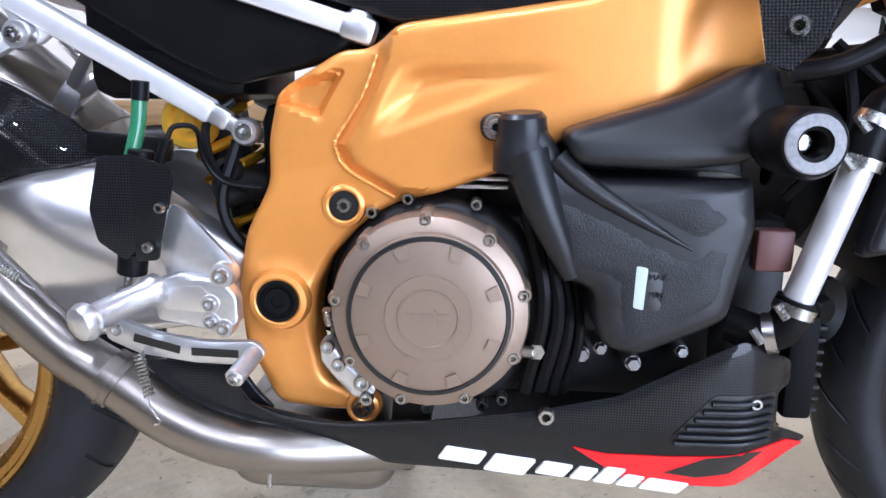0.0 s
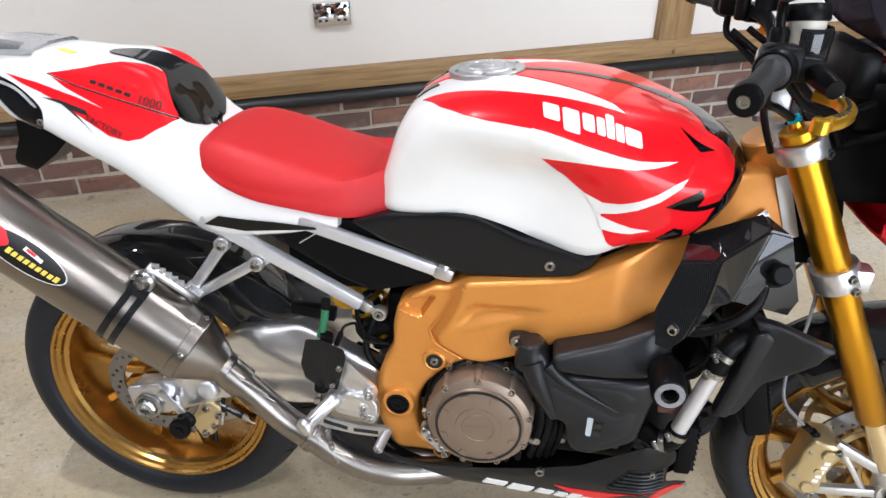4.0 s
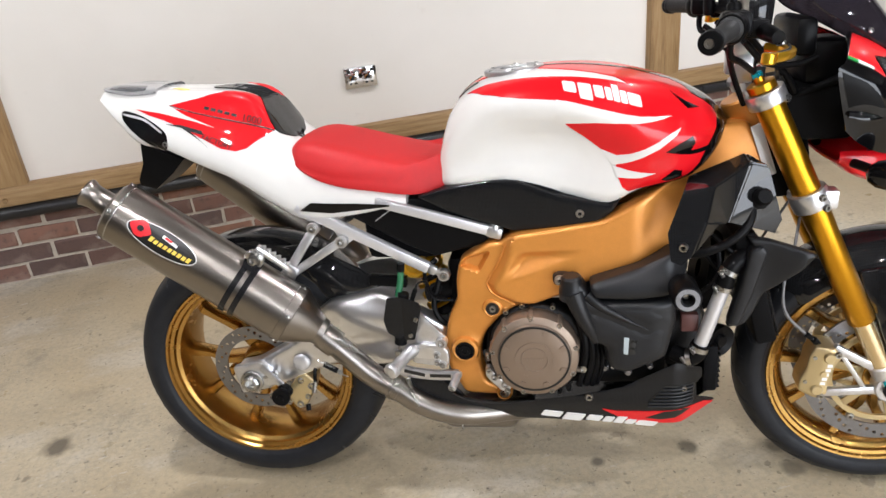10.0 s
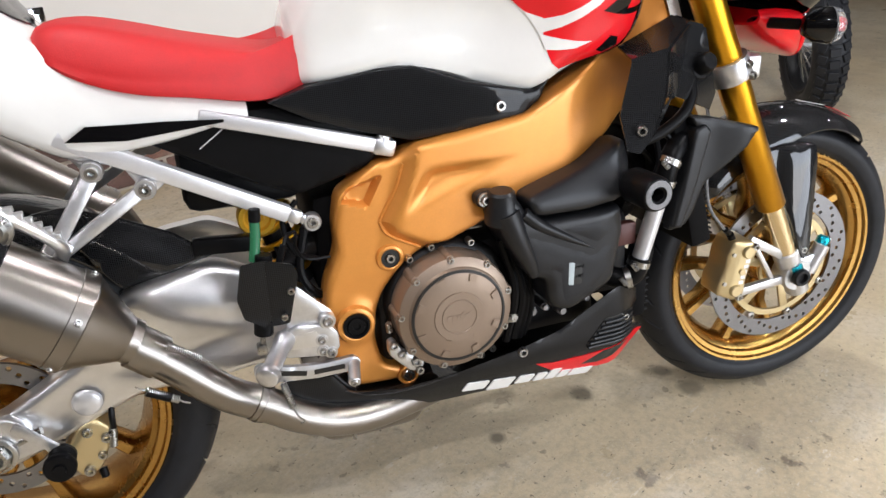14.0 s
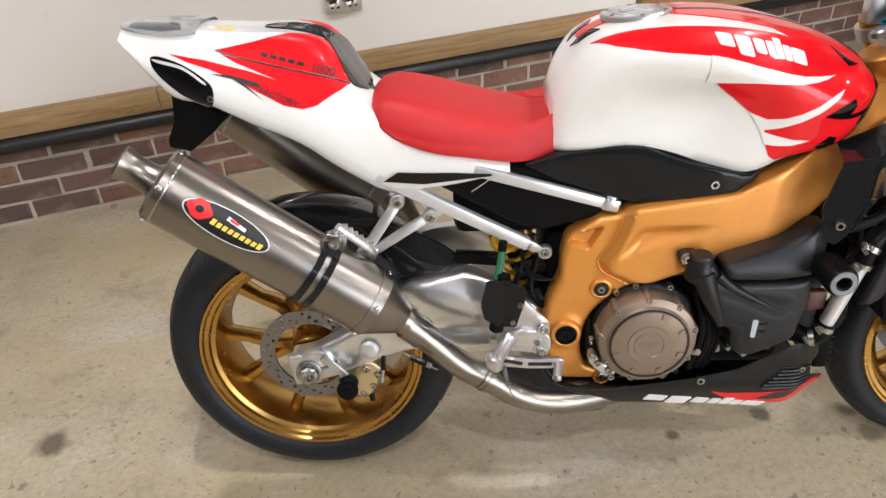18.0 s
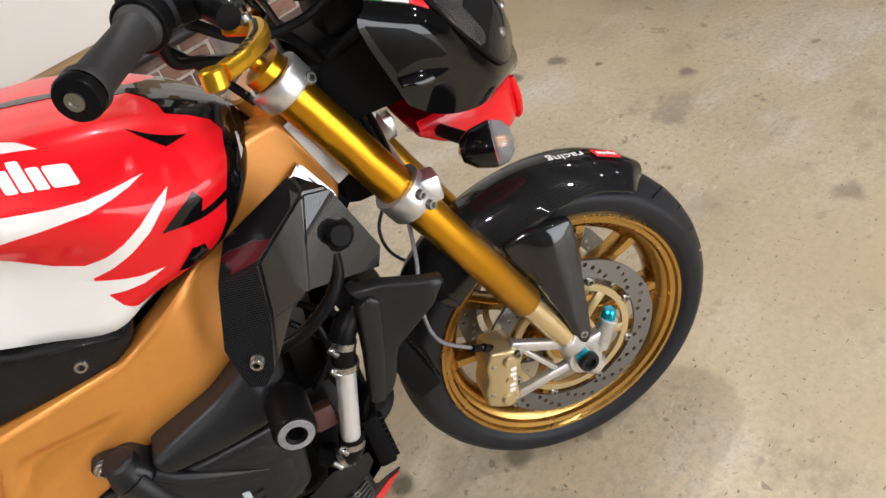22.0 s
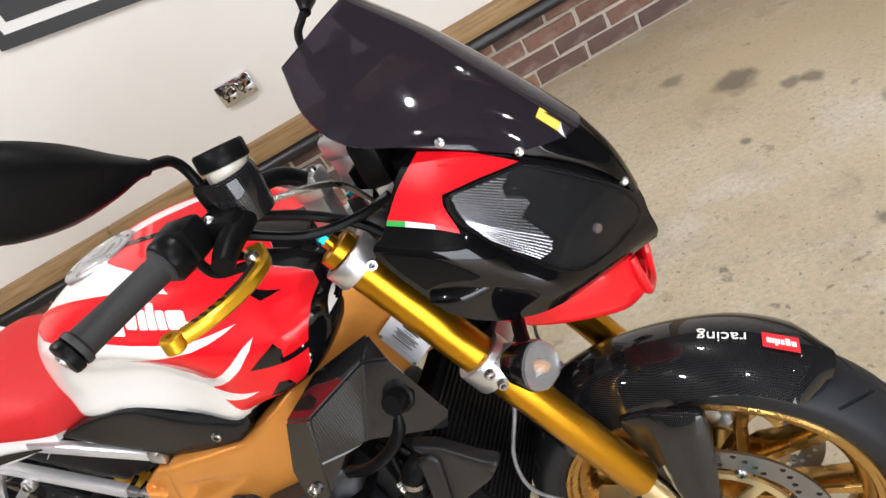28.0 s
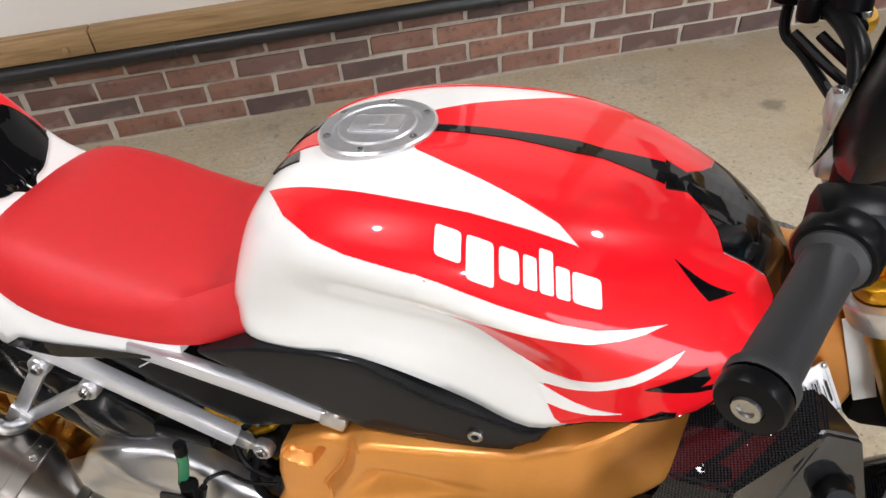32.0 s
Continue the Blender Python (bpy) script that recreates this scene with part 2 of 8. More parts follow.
for sx, sy, sr, dark in ((2.376, 2.08, 0.06, 0.75), (2.472, 1.921, 0.028, 0.7), (2.522, 1.891, 0.03, 0.7), (2.60, 1.62, 0.032, 0.8), (2.77, 1.531, 0.028, 0.7), (2.248, 1.223, 0.022, 0.7), (2.788, 1.373, 0.012, 0.8), (2.207, 1.759, 0.016, 0.7), (2.24, 2.29, 0.03, 0.55), (-0.419, 1.508, 0.034, 0.85), (2.828, 1.06, 0.024, 0.65), (2.414, 0.418, 0.035, 0.5), (0.954, 0.864, 0.014, 0.8), (1.19, 0.82, 0.018, 0.6), (1.366, 0.664, 0.022, 0.6), (1.386, 0.744, 0.018, 0.6), (-0.9, 0.75, 0.08, 0.5), (0.2, 0.65, 0.02, 0.6)):
    dx, dy = n.maths("SUBTRACT", sepw.outputs[0], sx), n.maths("SUBTRACT", sepw.outputs[1], sy)
    d = n.maths("SQRT", n.maths("ADD", n.maths("MULTIPLY", dx, dx), n.maths("MULTIPLY", dy, dy)))
    d = n.maths("ADD", d, n.maths("MULTIPLY", wob, sr * 14))
    c = n.mix(n.maths("MULTIPLY", n.ramp(n.maths("DIVIDE", d, sr * 2), (0.35, 1.0), (0.75, 0.0)), dark), c, (0.09, 0.075, 0.055))
n.color(c)
n.rough(n.ramp(mid, (0.3, 0.26), (0.7, 0.46)))
n.bump(n.maths("ADD", mid, n.maths("MULTIPLY", fine, 0.3)), 0.15, 0.003)

PLASTER = mat("white_plaster", (0.80, 0.77, 0.72), 0.6)
n = Net(PLASTER)
c = n.ramp(n.noise(1.3, 4), (0.3, (0.76, 0.725, 0.67)), (0.7, (0.83, 0.80, 0.755)))
c = n.mix(n.ramp(n.noise(14, 3), (0.70, 0.0), (0.82, 0.25)), c, (0.62, 0.58, 0.52))
n.color(c)
n.bump(n.noise(180, 3), 0.1, 0.001)

TIMBER = mat("oak_timber", (0.32, 0.20, 0.09), 0.6)


def timber_nodes(m, stretch):
    n = Net(m)
    g = n.noise(9, 6, 0.65, stretch)
    c = n.ramp(g, (0.3, (0.20, 0.115, 0.045)), (0.5, (0.33, 0.205, 0.09)), (0.7, (0.42, 0.28, 0.14)))
    c = n.mix(n.ramp(n.noise(2.5, 3), (0.45, 0.0), (0.75, 0.5)), c, (0.24, 0.16, 0.08))
    n.color(c)
    n.bump(g, 0.3, 0.002)


timber_nodes(TIMBER, (6, 6, 0.5))
TIMBER_RAIL = mat("oak_rail", (0.32, 0.20, 0.09), 0.6)
timber_nodes(TIMBER_RAIL, (0.5, 6, 8))

BRICK = mat("red_brick", (0.30, 0.14, 0.09), 0.85)
n = Net(BRICK)
rnd = n.node("ShaderNodeObjectInfo").outputs["Random"]
c = n.ramp(rnd, (0.0, (0.085, 0.06, 0.055)), (0.3, (0.15, 0.082, 0.066)), (0.55, (0.23, 0.115, 0.082)), (0.8, (0.31, 0.155, 0.10)), (1.0, (0.19, 0.105, 0.085)))
c = n.mix(n.ramp(n.noise(22, 5, 0.65), (0.35, 0.0), (0.7, 0.6)), c, (0.16, 0.095, 0.075))
c = n.mix(n.ramp(n.noise(7, 4), (0.52, 0.0), (0.72, 0.55)), c, (0.42, 0.33, 0.27))
c = n.mix(n.ramp(n.noise(45, 4, 0.7), (0.56, 0.0), (0.68, 0.6)), c, (0.07, 0.05, 0.045))
n.color(c)
n.bump(n.noise(90, 5), 0.5, 0.003)
MORTAR = worn(mat("mortar", (0.52, 0.46, 0.385), 0.9), 60, 0.65, 1.15, 0.05, 0.6)
PIPE_BLACK = worn(mat("black_pipe", (0.012, 0.012, 0.013), 0.35), 60, 0.8, 1.3, 0.08)
RADIATOR_WHITE = mat("white_enamel", (0.80, 0.79, 0.77), 0.3)
CHROME = mat("chrome", (0.75, 0.75, 0.76), 0.07, 1.0)
# Dark tone for the unseen room shell, so glossy blacks reflect little.
DARK_SHELL = worn(mat("dark_board", (0.05, 0.043, 0.036), 0.7), 20, 0.7, 1.2, 0.05)
SIGN_GREY = mat("sign_dark_grey", (0.045, 0.047, 0.05), 0.4)

# ---- mesh helpers ----


def finish(bm, angle=38.0):
    bmesh.ops.recalc_face_normals(bm, faces=bm.faces)
    lim = radians(angle)
    for f in bm.faces:
        f.smooth = True
    for e in bm.edges:
        e.smooth = len(e.link_faces) == 2 and e.calc_face_angle(0.0) < lim
    return bm


def part(name, bm, material, parent=None, label="", angle=38.0):
    me = bpy.data.meshes.new(name)
    finish(bm, angle).to_mesh(me)
    bm.free()
    me.materials.append(material)
    ob = new(name, me)
    ob.parent = parent
    if label:
        ob["label"] = label
    return ob


def empty(name, m=None, parent=None):
    ob = new(name)
    ob.empty_display_size = 0.05
    if m:
        ob.matrix_basis = m
    ob.parent = parent
    return ob


def moved(bm, m):
    bm.transform(m)
    return bm


def joined(*bms):
    out = bms[0]
    for b in bms[1:]:
        me = bpy.data.meshes.new("t")
        b.to_mesh(me)
        b.free()
        out.from_mesh(me)
        bpy.data.meshes.remove(me)
    return out


def box(x0, x1, y0, y1, z0, z1, bevel=0.0, seg=2):
    bm = bmesh.new()
    bmesh.ops.create_cube(bm, size=1, matrix=Matrix.LocRotScale(((x0 + x1) / 2, (y0 + y1) / 2, (z0 + z1) / 2), None, (abs(x1 - x0), abs(y1 - y0), abs(z1 - z0))))
    if bevel:
        bmesh.ops.bevel(bm, geom=bm.edges, offset=bevel, segments=seg, affect="EDGES", profile=0.5)
    return bm


def frame_of(direction, origin=(0, 0, 0)):
    q = Vector(direction).to_track_quat("Z", "Y").to_matrix().to_4x4()
    return Matrix.Translation(origin) @ q


def lathe(profile, seg=32, origin=(0, 0, 0), axis=(0, 0, 1)):
    """Turns (radius, height) pairs about the axis; a ring for each pair, closed where the radius is zero."""
    bm = bmesh.new()
    rings = []
    for r, h in profile:
        if r < 1e-6:
            rings.append([bm.verts.new((0, 0, h))])
        else:
            rings.append([bm.verts.new((r * math.cos(2 * math.pi * k / seg), r * math.sin(2 * math.pi * k / seg), h)) for k in range(seg)])
    for a, b in zip(rings, rings[1:]):
        for k in range(seg):
            j = (k + 1) % seg
            if len(a) == 1 and len(b) == 1:
                continue
            if len(a) == 1:
                bm.faces.new((a[0], b[k], b[j]))
            elif len(b) == 1:
                bm.faces.new((a[k], a[j], b[0]))
            else:
                bm.faces.new((a[k], a[j], b[j], b[k]))
    bm.transform(frame_of(axis, origin))
    return bm


def rod(a, b, r, seg=16, r2=None, bevel=0.0):
    a, b = Vector(a), Vector(b)
    d = (b - a).length
    r2 = r if r2 is None else r2
    e = min(bevel or 0.08 * r, d * 0.3)
    return lathe([(0, 0), (r - e, 0), (r, e), (r2, d - e), (r2 - e, d), (0, d)], seg, a, b - a)


def spline(pts, n):
    """Catmull-Rom through the points, n samples."""
    p = [Vector(q) for q in pts]
    if len(p) == 2:
        return [p[0].lerp(p[1], k / (n - 1)) for k in range(n)]
    p = [2 * p[0] - p[1], *p, 2 * p[-1] - p[-2]]
    out = []
    for k in range(n):
        s = k / (n - 1) * (len(p) - 3)
        i = min(int(s), len(p) - 4)
        t = s - i
        a, b, c, d = p[i : i + 4]
        out.append(0.5 * (2 * b + (c - a) * t + (2 * a - 5 * b + 4 * c - d) * t * t + (3 * b - a - 3 * c + d) * t**3))
    return out


def loop_spline(pts, per):
    p = [Vector(q) for q in pts]
    out = []
    m = len(p)
    for i in range(m):
        a, b, c, d = p[i - 1], p[i], p[(i + 1) % m], p[(i + 2) % m]
        for k in range(per):
            t = k / per
            out.append(0.5 * (2 * b + (c - a) * t + (2 * a - 5 * b + 4 * c - d) * t * t + (3 * b - a - 3 * c + d) * t**3))
    return out


def loft(rings, cap=True, closed=True):
    bm = bmesh.new()
    vs = [[bm.verts.new(p) for p in r] for r in rings]
    m = len(vs[0])
    for a, b in zip(vs, vs[1:]):
        for k in range(m if closed else m - 1):
            j = (k + 1) % m
            bm.faces.new((a[k], a[j], b[j], b[k]))
    if cap and closed:
        bm.faces.new(vs[0])
        bm.faces.new(list(reversed(vs[-1])))
    return bm


def tube(pts, r, n=0, seg=10, flat=1.0):
    """A round tube through the points; r may be a list, one radius a point."""
    n = n or max(2, (len(pts) - 1) * 6 + 1)
    path = spline(pts, n)
    radii = [r] * n if isinstance(r, (int, float)) else [v.x for v in spline([(q, 0, 0) for q in r], n)]
    rings = []
    side = None
    for k, p in enumerate(path):
        d = (path[min(k + 1, n - 1)] - path[max(k - 1, 0)]).normalized()
        if side is None:
            side = d.orthogonal().normalized()
        side = (side - d * side.dot(d)).normalized()
        up = d.cross(side)
        rings.append([p + radii[k] * (math.cos(2 * math.pi * j / seg) * side + flat * math.sin(2 * math.pi * j / seg) * up) for j in range(seg)])
    return loft(rings)


def inside(p, poly):
    x, y = p
    hit = False
    for (ax, ay), (bx, by) in zip(poly, poly[1:] + poly[:1]):
        if (ay > y) != (by > y) and x < (bx - ax) * (y - ay) / (by - ay) + ax:
            hit = not hit
    return hit


def edge_far(pts, poly):
    """For many points, the distance to the nearest side of the polygon."""
    p = np.array(pts, float)[:, None]
    a = np.array(poly, float)
    b = np.roll(a, -1, 0)
    ab = b - a
    t = np.clip(((p - a) * ab).sum(-1) / np.maximum((ab**2).sum(-1), 1e-12), 0, 1)
    return np.sqrt((((p - a) - t[..., None] * ab) ** 2).sum(-1).min(1))


def rounded(poly, r=0.008, n=3):
    """Rounds the corners of a polygon."""
    out = []
    m = len(poly)
    for i in range(m):
        a, b, c = (Vector(poly[j % m]) for j in (i - 1, i, i + 1))
        da, dc = (a - b), (c - b)
        ra, rc = min(r, da.length * 0.45), min(r, dc.length * 0.45)
        p, q = b + da.normalized() * ra, b + dc.normalized() * rc
        for k in range(n + 1):
            t = k / n
            out.append(tuple((1 - t) ** 2 * p + 2 * t * (1 - t) * b + t * t * q))
    return out


def sheet2d(poly, step, insets=()):
    """Points and triangles that fill a polygon: rings along the rim, an even grid inside."""
    poly = [tuple(p) for p in poly]
    dense = []
    for a, b in zip(poly, poly[1:] + poly[:1]):
        k = max(1, int(math.dist(a, b) / (step * 1.2)))
        dense += [(a[0] + (b[0] - a[0]) * i / k, a[1] + (b[1] - a[1]) * i / k) for i in range(k)]
    area2 = sum(a[0] * b[1] - b[0] * a[1] for a, b in zip(dense, dense[1:] + dense[:1]))
    sign = 1 if area2 > 0 else -1
    extra = []
    m = len(dense)
    for d in insets:
        ring = []
        for i in range(m):
            p, q = dense[i - 1], dense[(i + 1) % m]
            t = Vector((q[0] - p[0], q[1] - p[1])).normalized()
            ring.append((dense[i][0] - sign * t.y * d, dense[i][1] + sign * t.x * d))
        far = edge_far(ring, dense)
        extra += [r for r, k in zip(ring, far) if k > d * 0.9 and inside(r, dense)]
    xs, ys = [p[0] for p in poly], [p[1] for p in poly]
    grid = []
    row = 0
    y = min(ys) + step * 0.5
    while y < max(ys):
        x = min(xs) + (step * 0.5 if row % 2 else 0)
        while x < max(xs):
            if inside((x, y), poly):
                grid.append((x, y))
            x += step
        y += step * 0.87
        row += 1
    if grid:
        far = edge_far(grid, dense)
        rim = max(insets, default=0.0) + step * 0.4
        grid = [g for g, d in zip(grid, far) if d > rim]
    pts = [Vector(p) for p in dense + extra + grid]
    v, e, faces, *_ = geometry.delaunay_2d_cdt(pts, [(i, (i + 1) % m) for i in range(m)], [], 1, 1e-7)
    return [tuple(p) for p in v], [tuple(f) for f in faces], dense


def shell(front, rear, faces):
    """A closed skin from two layers of points with the same triangles."""
    bm = bmesh.new()
    fr, rr = [bm.verts.new(p) for p in front], [bm.verts.new(p) for p in rear]
    seen = set()
    for f in faces:
        bm.faces.new([fr[i] for i in f])
        bm.faces.new([rr[i] for i in reversed(f)])
        seen |= set(zip(f, f[1:] + f[:1]))
    for a, b in seen:
        if (b, a) not in seen:
            bm.faces.new((fr[b], fr[a], rr[a], rr[b]))
    return bm


def relief(poly, height, back, bevel=0.006, step=0.012, flip=1):
    """A plate in the side plane: outline (u, w), outer face at v = -height(u, w) with a rounded rim, closed at v = -back.
    flip -1 mirrors it to the other side."""
    pts, faces, rim = sheet2d(poly, step, (bevel * 0.15, bevel * 0.5, bevel) if bevel > 0.0025 else ())
    far = edge_far(pts, rim)
    front, rear = [], []
    for (u, w), d in zip(pts, far):
        h = height(u, w) if callable(height) else height
        k = back(u, w) if callable(back) else back
        if bevel and d < bevel:
            h -= bevel * (1 - math.sqrt(max(0.0, 1 - (1 - d / bevel) ** 2))) * min(1, (h - k) / bevel)
        front.append((u, -flip * h, w))
        rear.append((u, -flip * k, w))
    return shell(front, rear, faces)


def patch(poly, fn, thick=0.003, step=0.01, inner=0.0):
    """A skin over a curved surface: outline in the plane, fn gives the place; it stands thick proud of it."""
    pts, faces, rim = sheet2d(poly, step)
    front, rear = [], []
    for x, y in pts:
        p = Vector(fn(x, y))
        a, b = Vector(fn(x + 1e-3, y)) - p, Vector(fn(x, y + 1e-3)) - p
        n = a.cross(b).normalized()
        front.append(p + n * thick)
        rear.append(p - n * inner)
    return shell(front, rear, faces)


def bolt(u, v, w, r=0.008, out=0.006, axis=(0, -1, 0), seg=14):
    """A socket head: dished, with a hexagon hole."""
    b = lathe([(r, -out * 0.3), (r, out * 0.7), (r * 0.85, out), (r * 0.52, out), (r * 0.46, -out * 0.6), (0, -out * 0.6)], seg, (u, v, w), axis)
    return b


# ---- the room ----


def slab(name, bm, material, label="", category="", kind="structure", parent=None):
    ob = part(name, bm, material, parent)
    return tagged(ob, label, category, "", kind)


X0, X1, Y0 = -4.0, 7.5, -4.0
slab("floor", box(X0 - 0.2, X1 + 0.2, Y0 - 0.2, WALL_Y + 0.2, -0.1, 0), FLOOR, "stained pale beige polished concrete floor", "floor")
# Ceiling and the west, east and south walls stay out of view.
slab("ceiling", box(X0 - 0.2, X1 + 0.2, Y0 - 0.2, WALL_Y + 0.2, CEIL, CEIL + 0.1), DARK_SHELL, "plain dark boarded ceiling", "ceiling")
slab("wall_north", box(X0, X1, WALL_Y + 0.02, WALL_Y + 0.2, 0.0, CEIL), PLASTER, "white plaster wall panels between oak posts", "wall")
slab("wall_west", box(X0 - 0.2, X0, Y0, WALL_Y + 0.2, 0, CEIL), DARK_SHELL, "plain dark boarded end wall", "wall")
slab("wall_east", box(X1, X1 + 0.2, Y0, WALL_Y + 0.2, 0, CEIL), DARK_SHELL, "plain dark boarded end wall", "wall")
south = joined(box(X0, 0.2, Y0 - 0.2, Y0, 0, CEIL), box(4.4, X1, Y0 - 0.2, Y0, 0, CEIL), box(0.2, 4.4, Y0 - 0.2, Y0, 2.2, CEIL))
slab("wall_south", south, DARK_SHELL, "plain dark boarded wall with a wide open garage doorway", "wall")
slab("ground", box(-60, 60, -80, Y0 - 0.2, -0.12, -0.02), FLOOR, "concrete yard outside the doorway", "ground")

# ---- timber framing, skirting pipe, plinth ----
RAIL0, RAIL1 = 0.345, 0.425
for name, a, b in (("post_west", -0.772, -0.608), ("post_east", 2.247, 2.408), ("post_far", 5.32, 5.49), ("post_near", -3.74, -3.57)):
    slab(name, box(a, b, WALL_Y - 0.03, WALL_Y + 0.021, RAIL1 - 0.002, CEIL, 0.004), TIMBER, "rough-sawn oak post set into the white wall", "post")
for name, a, b in (("rail_west", X0, 0.050), ("rail_mid", 0.054, 3.1), ("rail_east", 3.104, X1)):
    rail = slab(name, box(a, b, WALL_Y - 0.035, WALL_Y + 0.021, RAIL0, RAIL1, 0.004), TIMBER_RAIL, "horizontal oak sill rail above the brick plinth", "rail")
    for x in [k for k in (-0.707, -0.035, 2.33) if a < k < b]:
        part("peg", rod((x, WALL_Y - 0.030, 0.374), (x + 0.002, WALL_Y - 0.052, 0.373), 0.0115, 12, 0.010), TIMBER, rail, "round oak peg")
pipe = tagged(part("skirting_pipe", rod((X0, WALL_Y - 0.03, 0.316), (X1, WALL_Y - 0.03, 0.316), 0.027, 20), PIPE_BLACK), "black pipe running along under the oak rail", "pipe")
for k in range(9):
    x = X0 + 0.9 + k * 1.13
    part("clip", joined(lathe([(0.0275, -0.012), (0.031, -0.012), (0.031, 0.012), (0.0275, 0.012)], 20, (x, WALL_Y - 0.03, 0.316), (1, 0, 0)), box(x - 0.012, x + 0.012, WALL_Y - 0.03, WALL_Y + 0.015, 0.330, 0.3448)), PIPE_BLACK, pipe)
plinth = slab("brick_plinth", box(X0, X1, WALL_Y - 0.0015, WALL_Y + 0.019, 0.0, RAIL0 - 0.001), MORTAR, "low plinth of weathered red and grey bricks in pale mortar", "brick wall")
rng = random.Random(4)
brick_meshes = []
for k in range(5):
    bm = box(-0.112, 0.112, -0.010, 0.010, -0.0325, 0.0325, 0.005, 2)
    for v in bm.verts:
        v.co += 0.0030 * Vector((rng.uniform(-1, 1), rng.uniform(-1, 1), rng.uniform(-1, 1)))
    me = bpy.data.meshes.new("brick")
    finish(bm, 50).to_mesh(me)
    bm.free()
    me.materials.append(BRICK)
    brick_meshes.append(me)
for row in range(4):
    for k in range(34):
        b = new("brick", rng.choice(brick_meshes))
        b.parent = plinth
        b.location = (-2.151 + 0.238 * k + (0 if row % 2 else 0.119) + rng.uniform(-0.003, 0.003), WALL_Y + 0.004 + rng.uniform(-0.003, 0.002), 0.042 + 0.0775 * row + rng.uniform(-0.002, 0.002))
        b.rotation_euler = (0, rng.uniform(-0.012, 0.012), rng.choice((0, math.pi)))

# ---- the motorcycle ----
BIKE = Matrix.Translation((0.2222, 1.1964, 0.0)) @ Matrix.Rotation(radians(-24.8), 4, "Z") @ Matrix.Rotation(radians(-5.4), 4, "X")
bike = tagged(empty("motorcycle", BIKE), "red and white sports motorcycle with copper-gold frame and gold wheels", "motorcycle")
AX_R, AX_F = Vector((-0.014, 0, 0.318)), Vector((1.409, 0, 0.298))
RAKE = radians(25.0)
UP = Vector((-math.sin(RAKE), 0, math.cos(RAKE)))
FWD = Vector((math.cos(RAKE), 0, math.sin(RAKE)))
FORK_P = Vector((1.220, 0, 0.706))
STEM_P = FORK_P - 0.030 * FWD
STEER = Matrix.Translation(STEM_P) @ Matrix.Rotation(radians(-3.6), 4, UP) @ Matrix.Translation(-STEM_P)


def bp(name, bm, material, parent=None, label="", angle=38.0):
    return part(name, bm, material, parent or bike, label, angle)


def sp(name, bm, material, parent=None, label="", angle=38.0):
    """A part that turns with the handlebar."""
    return part(name, moved(bm, STEER), material, parent or bike, label, angle)


def around(bm, c, k, n):
    """Turns a mesh about a wheel's axle by k of n steps."""
    return moved(bm, Matrix.Translation(c) @ Matrix.Rotation(2 * math.pi * k / n, 4, (0, 1, 0)) @ Matrix.Translation(-c))


def tyre_bm(c, tyre_r, half, rim_half, pitches, k=1.0):
    """A tyre whose tread has slanting grooves cut into it; the columns of the mesh run along the grooves."""
    side = [(0.222 * k, rim_half - 0.004), (0.231 * k, rim_half + 0.001), (0.240 * k, half * 0.96), (0.258 * k, half), (tyre_r - 0.022, half * 0.86), (tyre_r - 0.008, half * 0.56), (tyre_r - 0.002, half * 0.28), (tyre_r, 0)]
    prof = [(p.x, p.y) for p in spline([(r, -h, 0) for r, h in side], 31)]
    prof += [(r, -h) for r, h in reversed(prof[:-1])]
    cols = [(0.0, 0), (0.0012, 1), (0.0058, 1), (0.0070, 0), (0.018, 0), (0.030, 0)]
    rings = []
    for j in range(pitches):
        a0 = 2 * math.pi * j / pitches
        lo, hi = ((0.14, 0.86), (0.42, 0.93), (0.14, 0.70))[j % 3]
        for x, deep in cols:
            ring = []
            for r, y in prof:
                q = abs(y) / half
                cut_in = 0.0042 * deep * smooth(lo, lo + 0.08, q) * smooth(hi, hi - 0.08, q) * (1 if r > 0.262 else 0)
                a = a0 + x / tyre_r + 0.20 * q**1.4 + (math.pi / pitches if y > 0 else 0)
                ring.append(c + Vector(((r - cut_in) * math.cos(a), y, (r - cut_in) * math.sin(a))))
            rings.append(ring)
    rings.append(rings[0])
    bm = loft(rings, False, False)
    bmesh.ops.remove_doubles(bm, verts=bm.verts, dist=1e-6)
    return bm


def smooth(a, b, x):
    t = min(1, max(0, (x - a) / (b - a)))
    return t * t * (3 - 2 * t)


